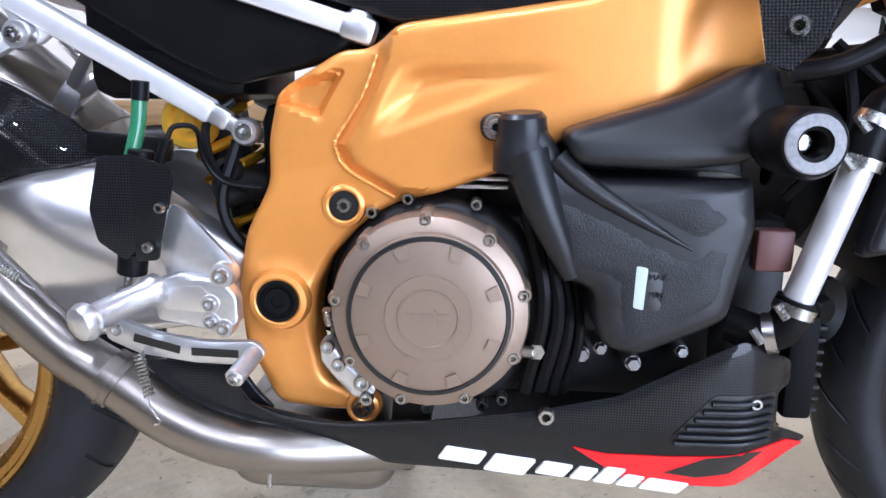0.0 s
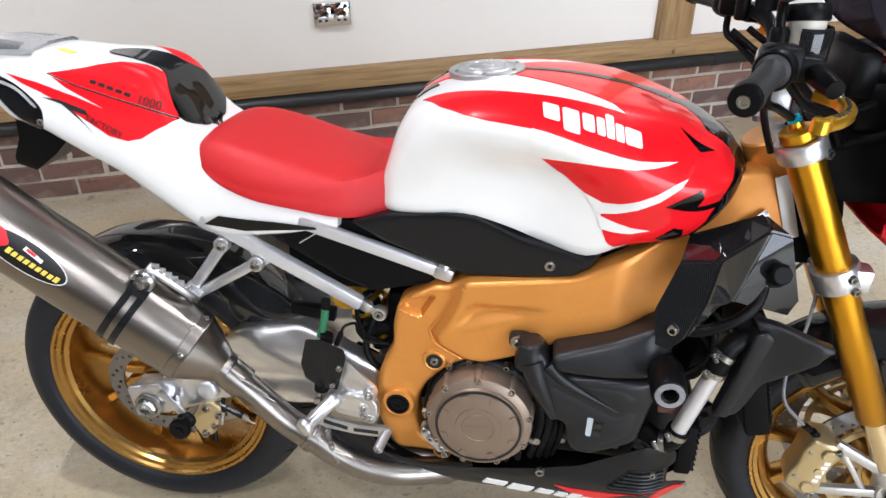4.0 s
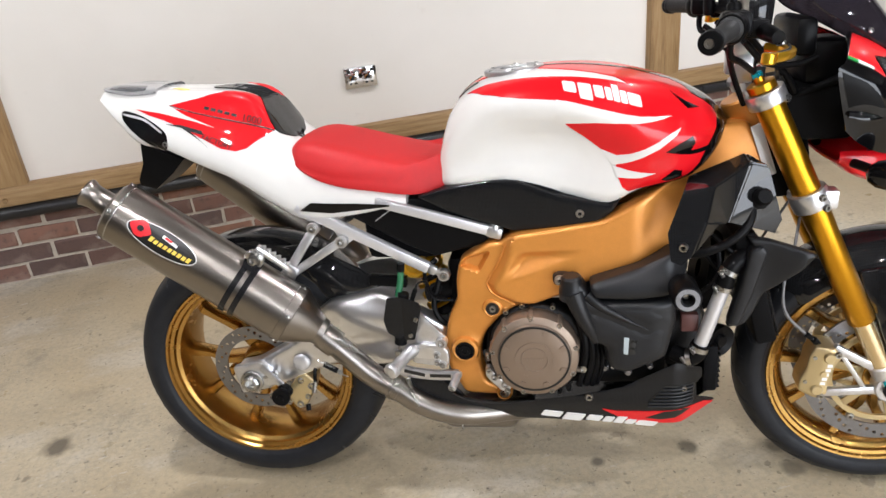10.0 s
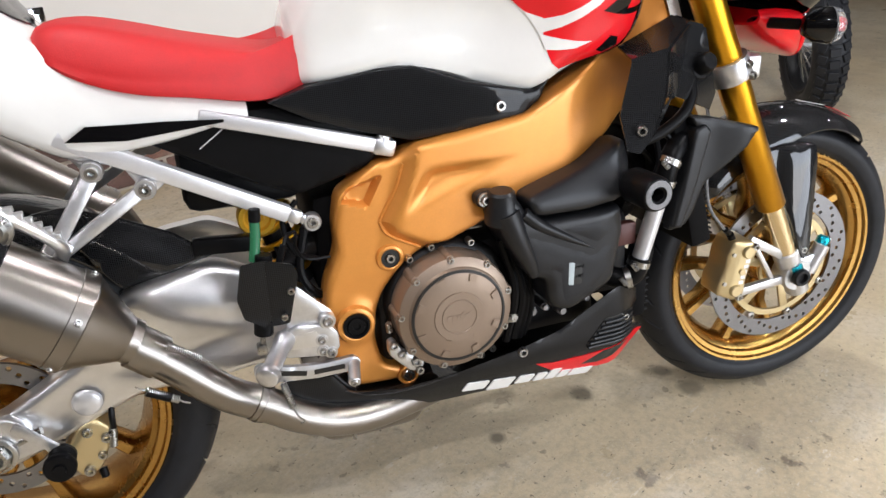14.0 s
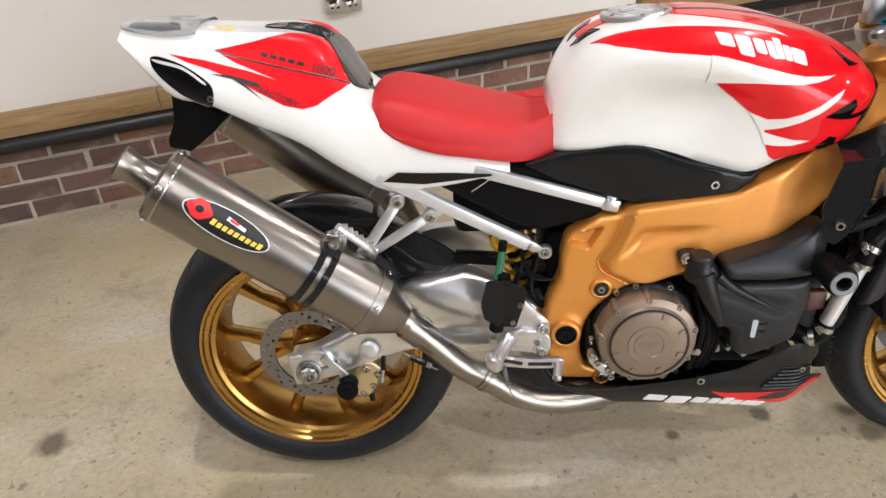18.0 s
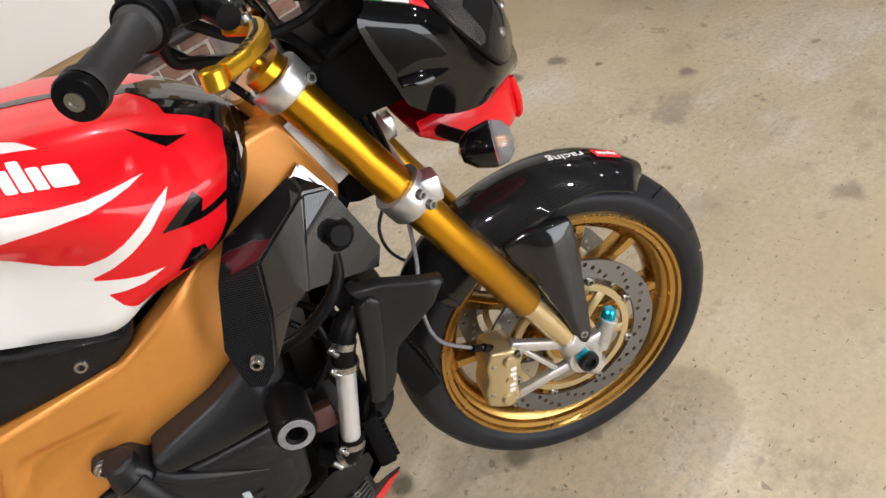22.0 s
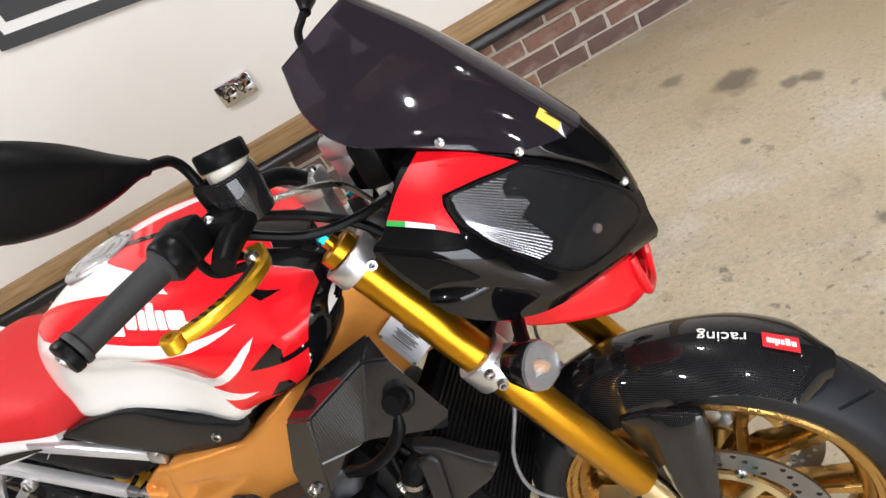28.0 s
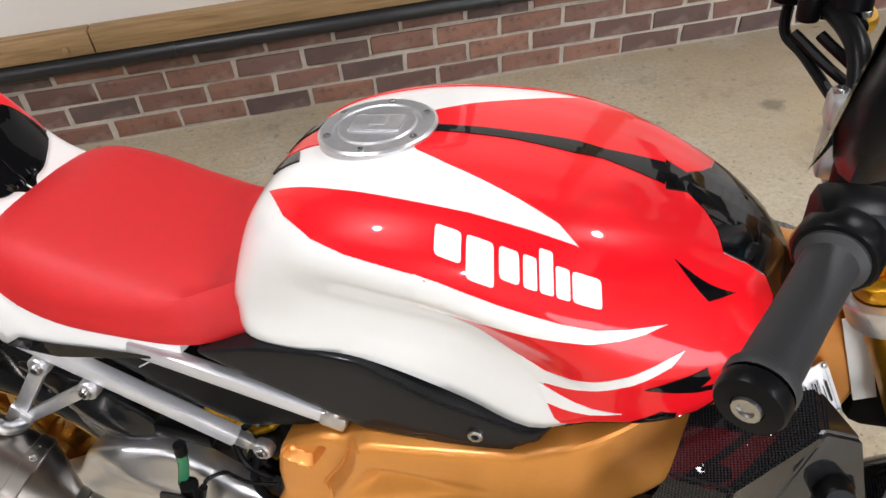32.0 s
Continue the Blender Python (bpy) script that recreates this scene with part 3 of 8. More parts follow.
def wheel(make, c, tyre_r, half, rim_half, name, grow):
    """A cast wheel with its tyre; grow widens the rim from its base radius."""
    wide = Matrix.Translation(c) @ Matrix.Diagonal((grow, 1, grow, 1)) @ Matrix.Translation(-c)
    root = make("tyre", tyre_bm(c, tyre_r, half, rim_half, 30, grow), RUBBER, None, "black road tyre with shallow curved grooves", 35)
    root.name = name
    ring = []
    for s in (-1, 1):
        prof = [(0.229, rim_half), (0.2265, rim_half + 0.003), (0.2215, rim_half + 0.002), (0.2185, rim_half - 0.004), (0.2105, rim_half - 0.006), (0.2075, rim_half - 0.013), (0.200, rim_half - 0.018), (0.190, rim_half * 0.35), (0.186, 0.0)]
        ring.append((prof, s))
    loop = [(r, -h) for r, h in ring[0][0]] + [(r, h) for r, h in reversed(ring[0][0][:-1])] + [(0.2275, rim_half - 0.006), (0.20, 0.012), (0.20, -0.012), (0.2275, -rim_half + 0.006), (0.229, -rim_half)]
    rim = make("rim", moved(lathe(loop, 96, c, (0, 1, 0)), wide), WHEEL_GOLD, root, "gold-painted forged wheel rim", 30)
    for k in range(5):
        for s in (-1, 1):
            a = Vector((0.045, 0, 0.006 * s))
            b = Vector((0.10, 0, 0.014 * s))
            e = Vector((0.193 * math.cos(0.30), 0, 0.193 * math.sin(0.30) * s))
            path = [c + a, c + b, c + (b + e) / 2 + Vector((0, 0, 0.004 * s)), c + e]
            rings = []
            for p, wd, dp in zip(path, (0.013, 0.011, 0.0095, 0.013), (0.030, 0.026, 0.020, 0.022)):
                d = (path[-1] - path[0]).normalized()
                n2 = Vector((-d.z, 0, d.x))
                rings.append([p + n2 * (wd * x) + Vector((0, dp * y, 0)) for x, y in ((-1, -0.7), (-0.6, -1), (0.6, -1), (1, -0.7), (1, 0.7), (0.6, 1), (-0.6, 1), (-1, 0.7))])
            make("spoke", moved(around(loft(rings), c, k + 0.3, 5), wide), WHEEL_GOLD, root)
    make("hub", lathe([(0.018, -0.075), (0.040, -0.075), (0.046, -0.065), (0.050, -0.03), (0.056, 0), (0.050, 0.03), (0.046, 0.065), (0.040, 0.075), (0.018, 0.075)], 32, c, (0, 1, 0)), WHEEL_GOLD, root)
    return root


def drilled_disc(make, c, v, r0, r1, rows, parent, name="brake_disc"):
    """A steel ring with real drilled holes."""
    bm = bmesh.new()
    n = 14
    t = 0.0025
    holes = []
    for k in range(n):
        for j, (rr, off) in enumerate(rows):
            holes.append((rr, 2 * math.pi * (k + off) / n))
    poly = [(r1 * math.cos(2 * math.pi * k / 120), r1 * math.sin(2 * math.pi * k / 120)) for k in range(120)]
    inner = [(r0 * math.cos(2 * math.pi * k / 90), r0 * math.sin(2 * math.pi * k / 90)) for k in range(90)]
    pts, edges, kill = list(poly), [(k, (k + 1) % 120) for k in range(120)], []
    for lp in [inner] + [[(rr * math.cos(a) + 0.0042 * math.cos(q * math.pi / 4), rr * math.sin(a) + 0.0042 * math.sin(q * math.pi / 4)) for q in range(8)] for rr, a in holes]:
        b = len(pts)
        pts += lp
        edges += [(b + k, b + (k + 1) % len(lp)) for k in range(len(lp))]
        kill.append(lp)
    v2, e2, f2, *_ = geometry.delaunay_2d_cdt([Vector(p) for p in pts], edges, [], 1, 1e-7)
    keep = []
    for f in f2:
        m = sum((v2[i] for i in f), Vector((0, 0))) / len(f)
        if m.length < r0 or m.length > r1:
            continue
        if any((m.x - rr * math.cos(a)) ** 2 + (m.y - rr * math.sin(a)) ** 2 < 0.0040**2 for rr, a in holes):
            continue
        keep.append(f)
    fr = [bm.verts.new((p.x, -t, p.y)) for p in v2]
    bk = [bm.verts.new((p.x, t, p.y)) for p in v2]
    cnt = set()
    for f in keep:
        bm.faces.new([fr[i] for i in f])
        bm.faces.new([bk[i] for i in reversed(f)])
        cnt |= set(zip(f, f[1:] + f[:1]))
    for a, b in cnt:
        if (b, a) not in cnt:
            bm.faces.new((fr[b], fr[a], bk[a], bk[b]))
    bmesh.ops.delete(bm, geom=[x for x in bm.verts if not x.link_faces], context="VERTS")
    bm.transform(Matrix.Translation(c + Vector((0, v, 0))))
    return make(name, bm, DISC, parent, "drilled steel brake disc")


rear = wheel(bp, AX_R, 0.318, 0.095, 0.083, "rear_wheel", 1.045)
front = wheel(sp, AX_F, 0.299, 0.060, 0.050, "front_wheel", 1.022)

drilled_disc(bp, AX_R, -0.078, 0.078, 0.110, ((0.086, 0.0), (0.094, 0.35), (0.102, 0.68)), rear)
for s in (-1, 1):
    disc = drilled_disc(sp, AX_F, s * 0.068, 0.124, 0.160, ((0.131, 0.0), (0.138, 0.25), (0.145, 0.5), (0.152, 0.75)), front)
    # gold carrier: ring, six arms and hub
    ringm = lathe([(0.100, -0.003), (0.112, -0.003), (0.112, 0.003), (0.100, 0.003), (0.100, -0.003)], 64, AX_F + Vector((0, s * 0.068, 0)), (0, 1, 0))
    for k in range(6):
        arm = box(0.035, 0.104, -0.003, 0.003, -0.009, 0.009, 0.002)
        arm.transform(Matrix.Translation(AX_F + Vector((0, s * 0.068, 0))))
        sp("carrier_arm", around(arm, AX_F, k + 0.25, 6), CALIPER, front)
    hubr = lathe([(0.030, -0.004), (0.048, -0.004), (0.048, 0.004), (0.030, 0.004), (0.030, -0.004)], 40, AX_F + Vector((0, s * 0.068, 0)), (0, 1, 0))
    car = sp("disc_carrier", ringm, CALIPER, front, "pale gold disc carrier")
    sp("carrier_hub", hubr, CALIPER, car)
    for k in range(8):
        a = 2 * math.pi * (k + 0.4) / 8
        sp("disc_button", lathe([(0.0035, 0.0), (0.0065, 0.0005), (0.0085, 0.003), (0.0085, 0.010), (0.0035, 0.010), (0.0035, 0.0)], 16, AX_F + Vector((0.118 * math.cos(a), s * 0.075, 0.118 * math.sin(a))), (0, -s, 0)), STEEL, front)

# forks
FORK_V = 0.105


def on_fork(w, off=0.0):
    """A point on the fork's line at that height, moved forward by off."""
    k = (w - FORK_P.z) / UP.z
    return FORK_P + UP * k + FWD * off


for s in (-1, 1):
    o = Vector((0, s * FORK_V, 0))
    fork = sp("fork_leg", lathe([(0, 0), (0.025, 0), (0.0265, 0.002), (0.0265, 0.22), (0.0275, 0.235), (0.0275, (0.93 - 0.45) / UP.z), (0.0, (0.93 - 0.45) / UP.z)], 32, on_fork(0.45) + o, UP), FORK_GOLD, None, "gold anodised fork outer tube")
    fork.name = "fork_leg"
    sp("slider", lathe([(0, 0), (0.0215, 0), (0.0215, 0.14), (0, 0.14)], 28, on_fork(0.33) + o, UP), CHROME_GOLD, fork, "pale gold polished inner tube")
    sp("fork_cap", lathe([(0.022, 0), (0.0265, 0.002), (0.0265, 0.016), (0.022, 0.018), (0.010, 0.018), (0.010, 0.03), (0, 0.03)], 24, on_fork(0.932) + o, UP), FORK_GOLD, fork)
    sp("adjuster", lathe([(0.011, 0), (0.011, 0.008), (0.008, 0.010), (0, 0.010)], 6, on_fork(0.958) + o, UP), BLUE_ANOD, fork, "turquoise anodised adjuster")
    foot = joined(rod(on_fork(0.35) + o, on_fork(0.255) + o, 0.026, 24, 0.022), lathe([(0, -0.02), (0.03, -0.02), (0.032, -0.016), (0.032, 0.016), (0.03, 0.02), (0, 0.02)], 28, AX_F + o, (0, 1, 0)))
    sp("fork_foot", foot, ALLOY, fork, "machined alloy axle clamp")
    fm = frame_of(UP, on_fork(0.312) + o)
    a0 = -s * math.pi / 2
    face = min((k for k in range(36)), key=lambda k: s * -(fm.to_3x3() @ Vector((math.cos(k * math.pi / 18), math.sin(k * math.pi / 18), 0))).y) * math.pi / 18
    sp("sticker", patch([(-0.45, 0.0), (0.45, 0.0), (0.45, 0.012), (-0.45, 0.012)], lambda x, y: fm @ Vector((0.0262 * math.cos(face + x), 0.0262 * math.sin(face + x), y)), 0.0008, 0.15), BLUE_ANOD, fork, "small blue maker's label")
for w, h, name in ((0.907, 0.028, "top_clamp"), (0.700, 0.038, "bottom_clamp")):
    bm = None
    for s in (-1, 1):
        q = lathe([(0.0278, 0), (0.036, 0), (0.037, 0.002), (0.037, h - 0.002), (0.036, h), (0.0278, h), (0.0278, 0)], 32, on_fork(w) + Vector((0, s * FORK_V, 0)), UP)
        bm = q if bm is None else joined(bm, q)
    bar = box(-0.03, 0.022, -0.075, 0.075, 0.002, h - 0.002, 0.006)
    bar.transform(Matrix.Translation(on_fork(w)) @ Matrix.Rotation(-RAKE, 4, "Y"))
    sp(name, joined(bm, bar), ALLOY, None, "machined alloy fork clamp")
# mudguard: a bent carbon shell over the front tyre
rings = []
for k in range(33):
    a = radians(50 + k * 92 / 32)
    r = 0.316 + 0.004 * math.sin(math.pi * k / 32)
    half = 0.076 * min(1, 0.45 + 2.2 * math.sin(math.pi * k / 32))
    deep = 0.030 + 0.042 * smooth(18, 60, 50 + k * 92 / 32 - 50)
    ring = []
    for j in range(15):
        q = -1 + 2 * j / 14
        drop = deep * abs(q) ** 2.6
        ring.append(AX_F + Vector(((r - drop) * math.cos(a), q * half, (r - drop) * math.sin(a))))
    inner = [p + (AX_F - p).normalized() * 0.003 for p in reversed(ring)]
    rings.append(ring + inner)
guard = sp("front_mudguard", loft(rings), CARBON, None, "glossy carbon-fibre front mudguard", 50)
for s in (-1, 1):
    arm = relief(rounded([(1.330, 0.548), (1.385, 0.560), (1.446, 0.552), (1.448, 0.51), (1.440, 0.45), (1.432, 0.38), (1.428, 0.345), (1.414, 0.332), (1.402, 0.345), (1.387, 0.40), (1.364, 0.46), (1.338, 0.52)], 0.01), lambda u, w: 0.076 + 0.040 * max(0, (0.57 - w) / 0.24) + 0.014 * max(0.0, 1 - ((u - 1.408) / 0.05) ** 2) * smooth(0.60, 0.52, w), lambda u, w: 0.068 + 0.036 * max(0, (0.57 - w) / 0.24), 0.004, 0.012, -s)
    sp("mudguard_arm", arm, CARBON, guard)

# ---- tank, seat, tail ----


def half_rings(table, n=14, closed_bottom=True):
    """Rings of a symmetric body. Each row: u and then (half width, height) pairs from the keel to the top."""
    rings = []
    for u, *pairs in table:
        line = spline([(b, z, 0) for b, z in pairs], n)
        right = [Vector((u, -max(p.x, 0), p.y)) for p in line]
        left = [Vector((u, max(p.x, 0), p.y)) for p in reversed(line[1:-1])]
        rings.append(right + left)
    return rings


def smooth_rings(rings, times):
    """More rings in between, by a spline along the body."""
    m = len(rings[0])
    n = (len(rings) - 1) * times + 1
    cols = [spline([r[k] for r in rings], n) for k in range(m)]
    return [[cols[k][i] for k in range(m)] for i in range(n)]


TANK = [
    (0.482, 0.765, 0.100, 0.100, 0.80, 0.095, 0.830, 0.060, 0.862),
    (0.500, 0.767, 0.115, 0.115, 0.81, 0.112, 0.855, 0.080, 0.905),
    (0.530, 0.770, 0.124, 0.124, 0.82, 0.128, 0.890, 0.098, 0.945),
    (0.570, 0.775, 0.130, 0.130, 0.83, 0.145, 0.918, 0.112, 0.970),
    (0.620, 0.780, 0.132, 0.129, 0.85, 0.166, 0.932, 0.127, 0.982),
    (0.680, 0.768, 0.134, 0.130, 0.85, 0.179, 0.932, 0.136, 0.988),
    (0.750, 0.745, 0.137, 0.135, 0.845, 0.186, 0.925, 0.140, 0.988),
    (0.820, 0.732, 0.152, 0.153, 0.83, 0.187, 0.908, 0.142, 0.981),
    (0.880, 0.757, 0.154, 0.170, 0.82, 0.181, 0.892, 0.134, 0.969),
    (0.940, 0.768, 0.150, 0.163, 0.82, 0.167, 0.872, 0.113, 0.951),
    (0.990, 0.785, 0.132, 0.146, 0.83, 0.149, 0.866, 0.094, 0.929),
    (1.030, 0.820, 0.100, 0.112, 0.845, 0.112, 0.870, 0.066, 0.904),
    (1.052, 0.850, 0.055, 0.064, 0.860, 0.058, 0.870, 0.028, 0.880),
]
rows = []
for u, zl, bl, bk, zk, bm_, zm, bs, zt in TANK:
    rows.append((u, (0, zl), (bl * 0.6, zl), (bl, zl + 0.004), (bk, zk), (bm_, zm), (bs, zt - 0.014), (bs * 0.5, zt - 0.002), (0, zt)))
tank_bm = loft(smooth_rings(half_rings(rows, 26), 4))
tank = bp("fuel_tank", tank_bm, WHITE, None, "glossy white fuel tank with red and black flame graphics", 50)

SEAT = [
    (0.152, 0.846, 0.05, 0.850, 0.05, 0.858), (0.170, 0.832, 0.118, 0.852, 0.108, 0.872), (0.21, 0.806, 0.140, 0.832, 0.132, 0.873),
    (0.27, 0.784, 0.146, 0.818, 0.140, 0.860), (0.34, 0.771, 0.142, 0.812, 0.134, 0.842), (0.41, 0.757, 0.130, 0.811, 0.120, 0.827),
    (0.455, 0.756, 0.114, 0.820, 0.101, 0.820), (0.490, 0.760, 0.100, 0.832, 0.090, 0.824),
]
rows = [(u, (0, zl), (bl * 0.7, zl), (bl, zl), (bl * 1.0, (zl + ze) / 2), (be * 1.03, ze + 0.004), (be * 0.88, zt - 0.006), (be * 0.5, zt - 0.001), (0, zt)) for u, zl, bl, ze, be, zt in SEAT]
bp("seat", loft(smooth_rings(half_rings(rows, 18), 4)), SEAT_RED, None, "bright red vinyl rider seat", 45)

TAIL = [
    (-0.285, 0.975, 0.050, 0.982, 0.045, 0.996), (-0.24, 0.925, 0.075, 0.965, 0.065, 1.000), (-0.19, 0.880, 0.092, 0.950, 0.080, 0.998),
    (-0.13, 0.868, 0.105, 0.940, 0.090, 0.992), (-0.05, 0.832, 0.115, 0.925, 0.098, 0.986), (0.03, 0.797, 0.124, 0.905, 0.104, 0.982),
    (0.09, 0.757, 0.131, 0.890, 0.106, 0.960), (0.14, 0.727, 0.137, 0.862, 0.112, 0.885), (0.18, 0.708, 0.141, 0.832, 0.128, 0.848), (0.24, 0.709, 0.144, 0.795, 0.134, 0.812),
    (0.32, 0.716, 0.137, 0.776, 0.130, 0.790), (0.405, 0.730, 0.123, 0.752, 0.117, 0.765),
]
rows = [(u, (0, zl + 0.012), (bl * 0.6, zl), (bl * 0.96, zl + 0.006), (bl, (zl * 0.55 + ze * 0.45)), (be, ze), (be * 0.75, zt - 0.006), (be * 0.4, zt), (0, zt)) for u, zl, bl, ze, be, zt in TAIL]
tail = bp("tail_fairing", loft(smooth_rings(half_rings(rows, 22), 4)), WHITE, None, "glossy white tail fairing with red panels", 45)

# ---- frame ----
FRAME_OUT = [(0.501, 0.564), (0.511, 0.610), (0.575, 0.650), (0.600, 0.650), (0.631, 0.672), (0.731, 0.686), (0.808, 0.698), (0.926, 0.762), (1.046, 0.863), (1.098, 0.864), (1.142, 0.765), (1.130, 0.720), (1.04, 0.685), (0.963, 0.640), (0.882, 0.605), (0.784, 0.570), (0.728, 0.540), (0.660, 0.515), (0.624, 0.505), (0.597, 0.488), (0.562, 0.450), (0.548, 0.418), (0.543, 0.371), (0.553, 0.318), (0.595, 0.300), (0.600, 0.285), (0.557, 0.283), (0.505, 0.294), (0.472, 0.358), (0.467, 0.417), (0.477, 0.473), (0.501, 0.522)]


def bump2(u, w, cu, cw, ru, rw, ang=0.0):
    du, dw = u - cu, w - cw
    a, b = du * math.cos(ang) + dw * math.sin(ang), -du * math.sin(ang) + dw * math.cos(ang)
    q = (a / ru) ** 2 + (b / rw) ** 2
    return max(0.0, 1 - q) ** 2 * (1 if q < 1 else 0)


def line_far(u, w, a, b):
    """Signed distance from the line a to b, positive on its right."""
    du, dw = b[0] - a[0], b[1] - a[1]
    return ((u - a[0]) * dw - (w - a[1]) * du) / math.hypot(du, dw)


POCKET = [(0.510, 0.598), (0.523, 0.618), (0.580, 0.634), (0.553, 0.584)]
WEDGE_T, WEDGE_B, WEDGE_R = (0.636, 0.639), (0.589, 0.556), (0.806, 0.637)
WELD = [(0.616, 0.680), (0.608, 0.640), (0.594, 0.606), (0.568, 0.562), (0.580, 0.538), (0.626, 0.512), (0.700, 0.500)]
BEAM = WELD + [(1.2, 0.5), (1.2, 1.0), (0.616, 1.0)]


def weld_far(u, w):
    """How far a point lies inside the beam's edge along the weld."""
    if not inside((u, w), BEAM):
        return 0.0
    p = Vector((u, w))
    return min((geometry.intersect_point_line(p, Vector(a), Vector(b))[0] - p).length if 0 <= geometry.intersect_point_line(p, Vector(a), Vector(b))[1] <= 1 else min((Vector(a) - p).length, (Vector(b) - p).length) for a, b in zip(WELD, WELD[1:]))


def in_pocket(u, w):
    return min(-line_far(u, w, b, a) for a, b in zip(POCKET, POCKET[1:] + POCKET[:1]))


def frame_h(u, w):
    h = 0.150 + 0.016 * smooth(-0.002, 0.014, weld_far(u, w) - 0.002)
    # a wedge-shaped hollow that runs out forward
    top, left, low = line_far(u, w, WEDGE_T, WEDGE_R), -line_far(u, w, WEDGE_T, WEDGE_B), -line_far(u, w, WEDGE_B, WEDGE_R)
    if low > 0:
        h -= 0.013 * min(1, max(0, top / 0.016)) * min(1, max(0, left / 0.022)) * smooth(0.0, 0.034, low)
    h -= 0.014 * min(1, max(0, in_pocket(u, w) / 0.007))
    # the casting folds along a line that runs back from the engine bolt
    fold = -line_far(u, w, (0.470, 0.470), (0.580, 0.502))
    h -= 0.13 * min(0.045, max(0.0, fold)) * smooth(0.60, 0.565, u - 0.3 * (w - 0.55))
    h += 0.010 * bump2(u, w, 0.512, 0.408, 0.045, 0.050)
    h -= 0.010 * smooth(0.42, 0.30, w) * smooth(0.50, 0.56, u)
    h -= 0.106 * smooth(0.86, 1.11, u)
    return h


frame_obj = None
for s in (1, -1):
    fr = bp("frame_beam", relief(rounded(FRAME_OUT, 0.012), frame_h, lambda u, w: frame_h(u, w) - 0.045, 0.009, 0.0048, s), FRAME_GOLD, None, "copper-gold painted alloy twin-spar frame", 30)
    frame_obj = frame_obj or fr
bp("steering_head", rod(STEM_P + UP * 0.02, STEM_P + UP * 0.235, 0.045, 32), FRAME_GOLD, frame_obj)

# ---- engine core and clutch ----
bp("engine", joined(box(0.55, 0.95, -0.13, 0.13, 0.30, 0.50, 0.03), box(0.70, 0.93, -0.11, 0.11, 0.48, 0.66, 0.03)), DARK_METAL, None, "black engine block")
CL = (0.664, 0.409)
clutch = bp("clutch_cover", lathe([(0, 0.206), (0.040, 0.206), (0.0405, 0.204), (0.072, 0.203), (0.077, 0.201), (0.079, 0.196), (0.083, 0.195), (0.092, 0.190), (0.094, 0.184), (0.094, 0.13), (0, 0.13)], 72, (CL[0], 0, CL[1]), (0, -1, 0)), BRONZE, None, "bronze-painted magnesium clutch cover", 25)

# ---- silencers ----
bp("exhaust_pipe", tube([(0.17, -0.20, 0.495), (0.225, -0.195, 0.448), (0.306, -0.19, 0.363), (0.358, -0.19, 0.329), (0.41, -0.19, 0.292), (0.464, -0.185, 0.268), (0.53, -0.17, 0.255), (0.64, -0.12, 0.24)], 0.026, 60, 24), TITAN, None, "heat-tinted titanium link pipe")

# ---- black header tank, belly pan ----
BELLY = [(0.384, 0.352), (0.462, 0.346), (0.488, 0.308), (0.572, 0.291), (0.661, 0.297), (0.765, 0.312), (0.846, 0.331), (0.957, 0.390), (1.014, 0.363), (1.015, 0.337), (1.001, 0.334), (1.003, 0.296), (1.050, 0.270), (0.978, 0.226), (0.879, 0.226), (0.796, 0.228), (0.627, 0.237), (0.474, 0.268), (0.418, 0.279)]


def belly_h(u, w):
    return 0.185 - 0.9 * max(0, 0.30 - w) ** 1.3 - 0.05 * smooth(0.95, 1.06, u)


for s in (1, -1):
    bp("belly_pan", relief(rounded(BELLY, 0.008), belly_h, lambda u, w: belly_h(u, w) - 0.004, 0.002, 0.012, s), CARBON_MATT, None, "carbon-fibre belly pan")

# ---- rear half ----


def mirrored(bm):
    bm.transform(Matrix.Diagonal((1, -1, 1, 1)))
    bmesh.ops.reverse_faces(bm, faces=bm.faces)
    return bm


def both(make):
    """Builds a mesh for the right side and its mirror for the left."""
    return ((1, make()), (-1, mirrored(make())))


def strap(a, b, w, t, normal=(0, -1, 0), bevel=0.003):
    """A flat bar from a to b, w wide and t thick."""
    a, b = Vector(a), Vector(b)
    d = b - a
    x = d.normalized()
    n = Vector(normal)
    n = (n - x * n.dot(x)).normalized()
    m = Matrix((x, n.cross(x), n)).transposed().to_4x4()
    bm = box(0, d.length, -w / 2, w / 2, -t / 2, t / 2, bevel)
    bm.transform(Matrix.Translation(a) @ m)
    return bm


# the silencers, with their end caps, cones, straps and outlets


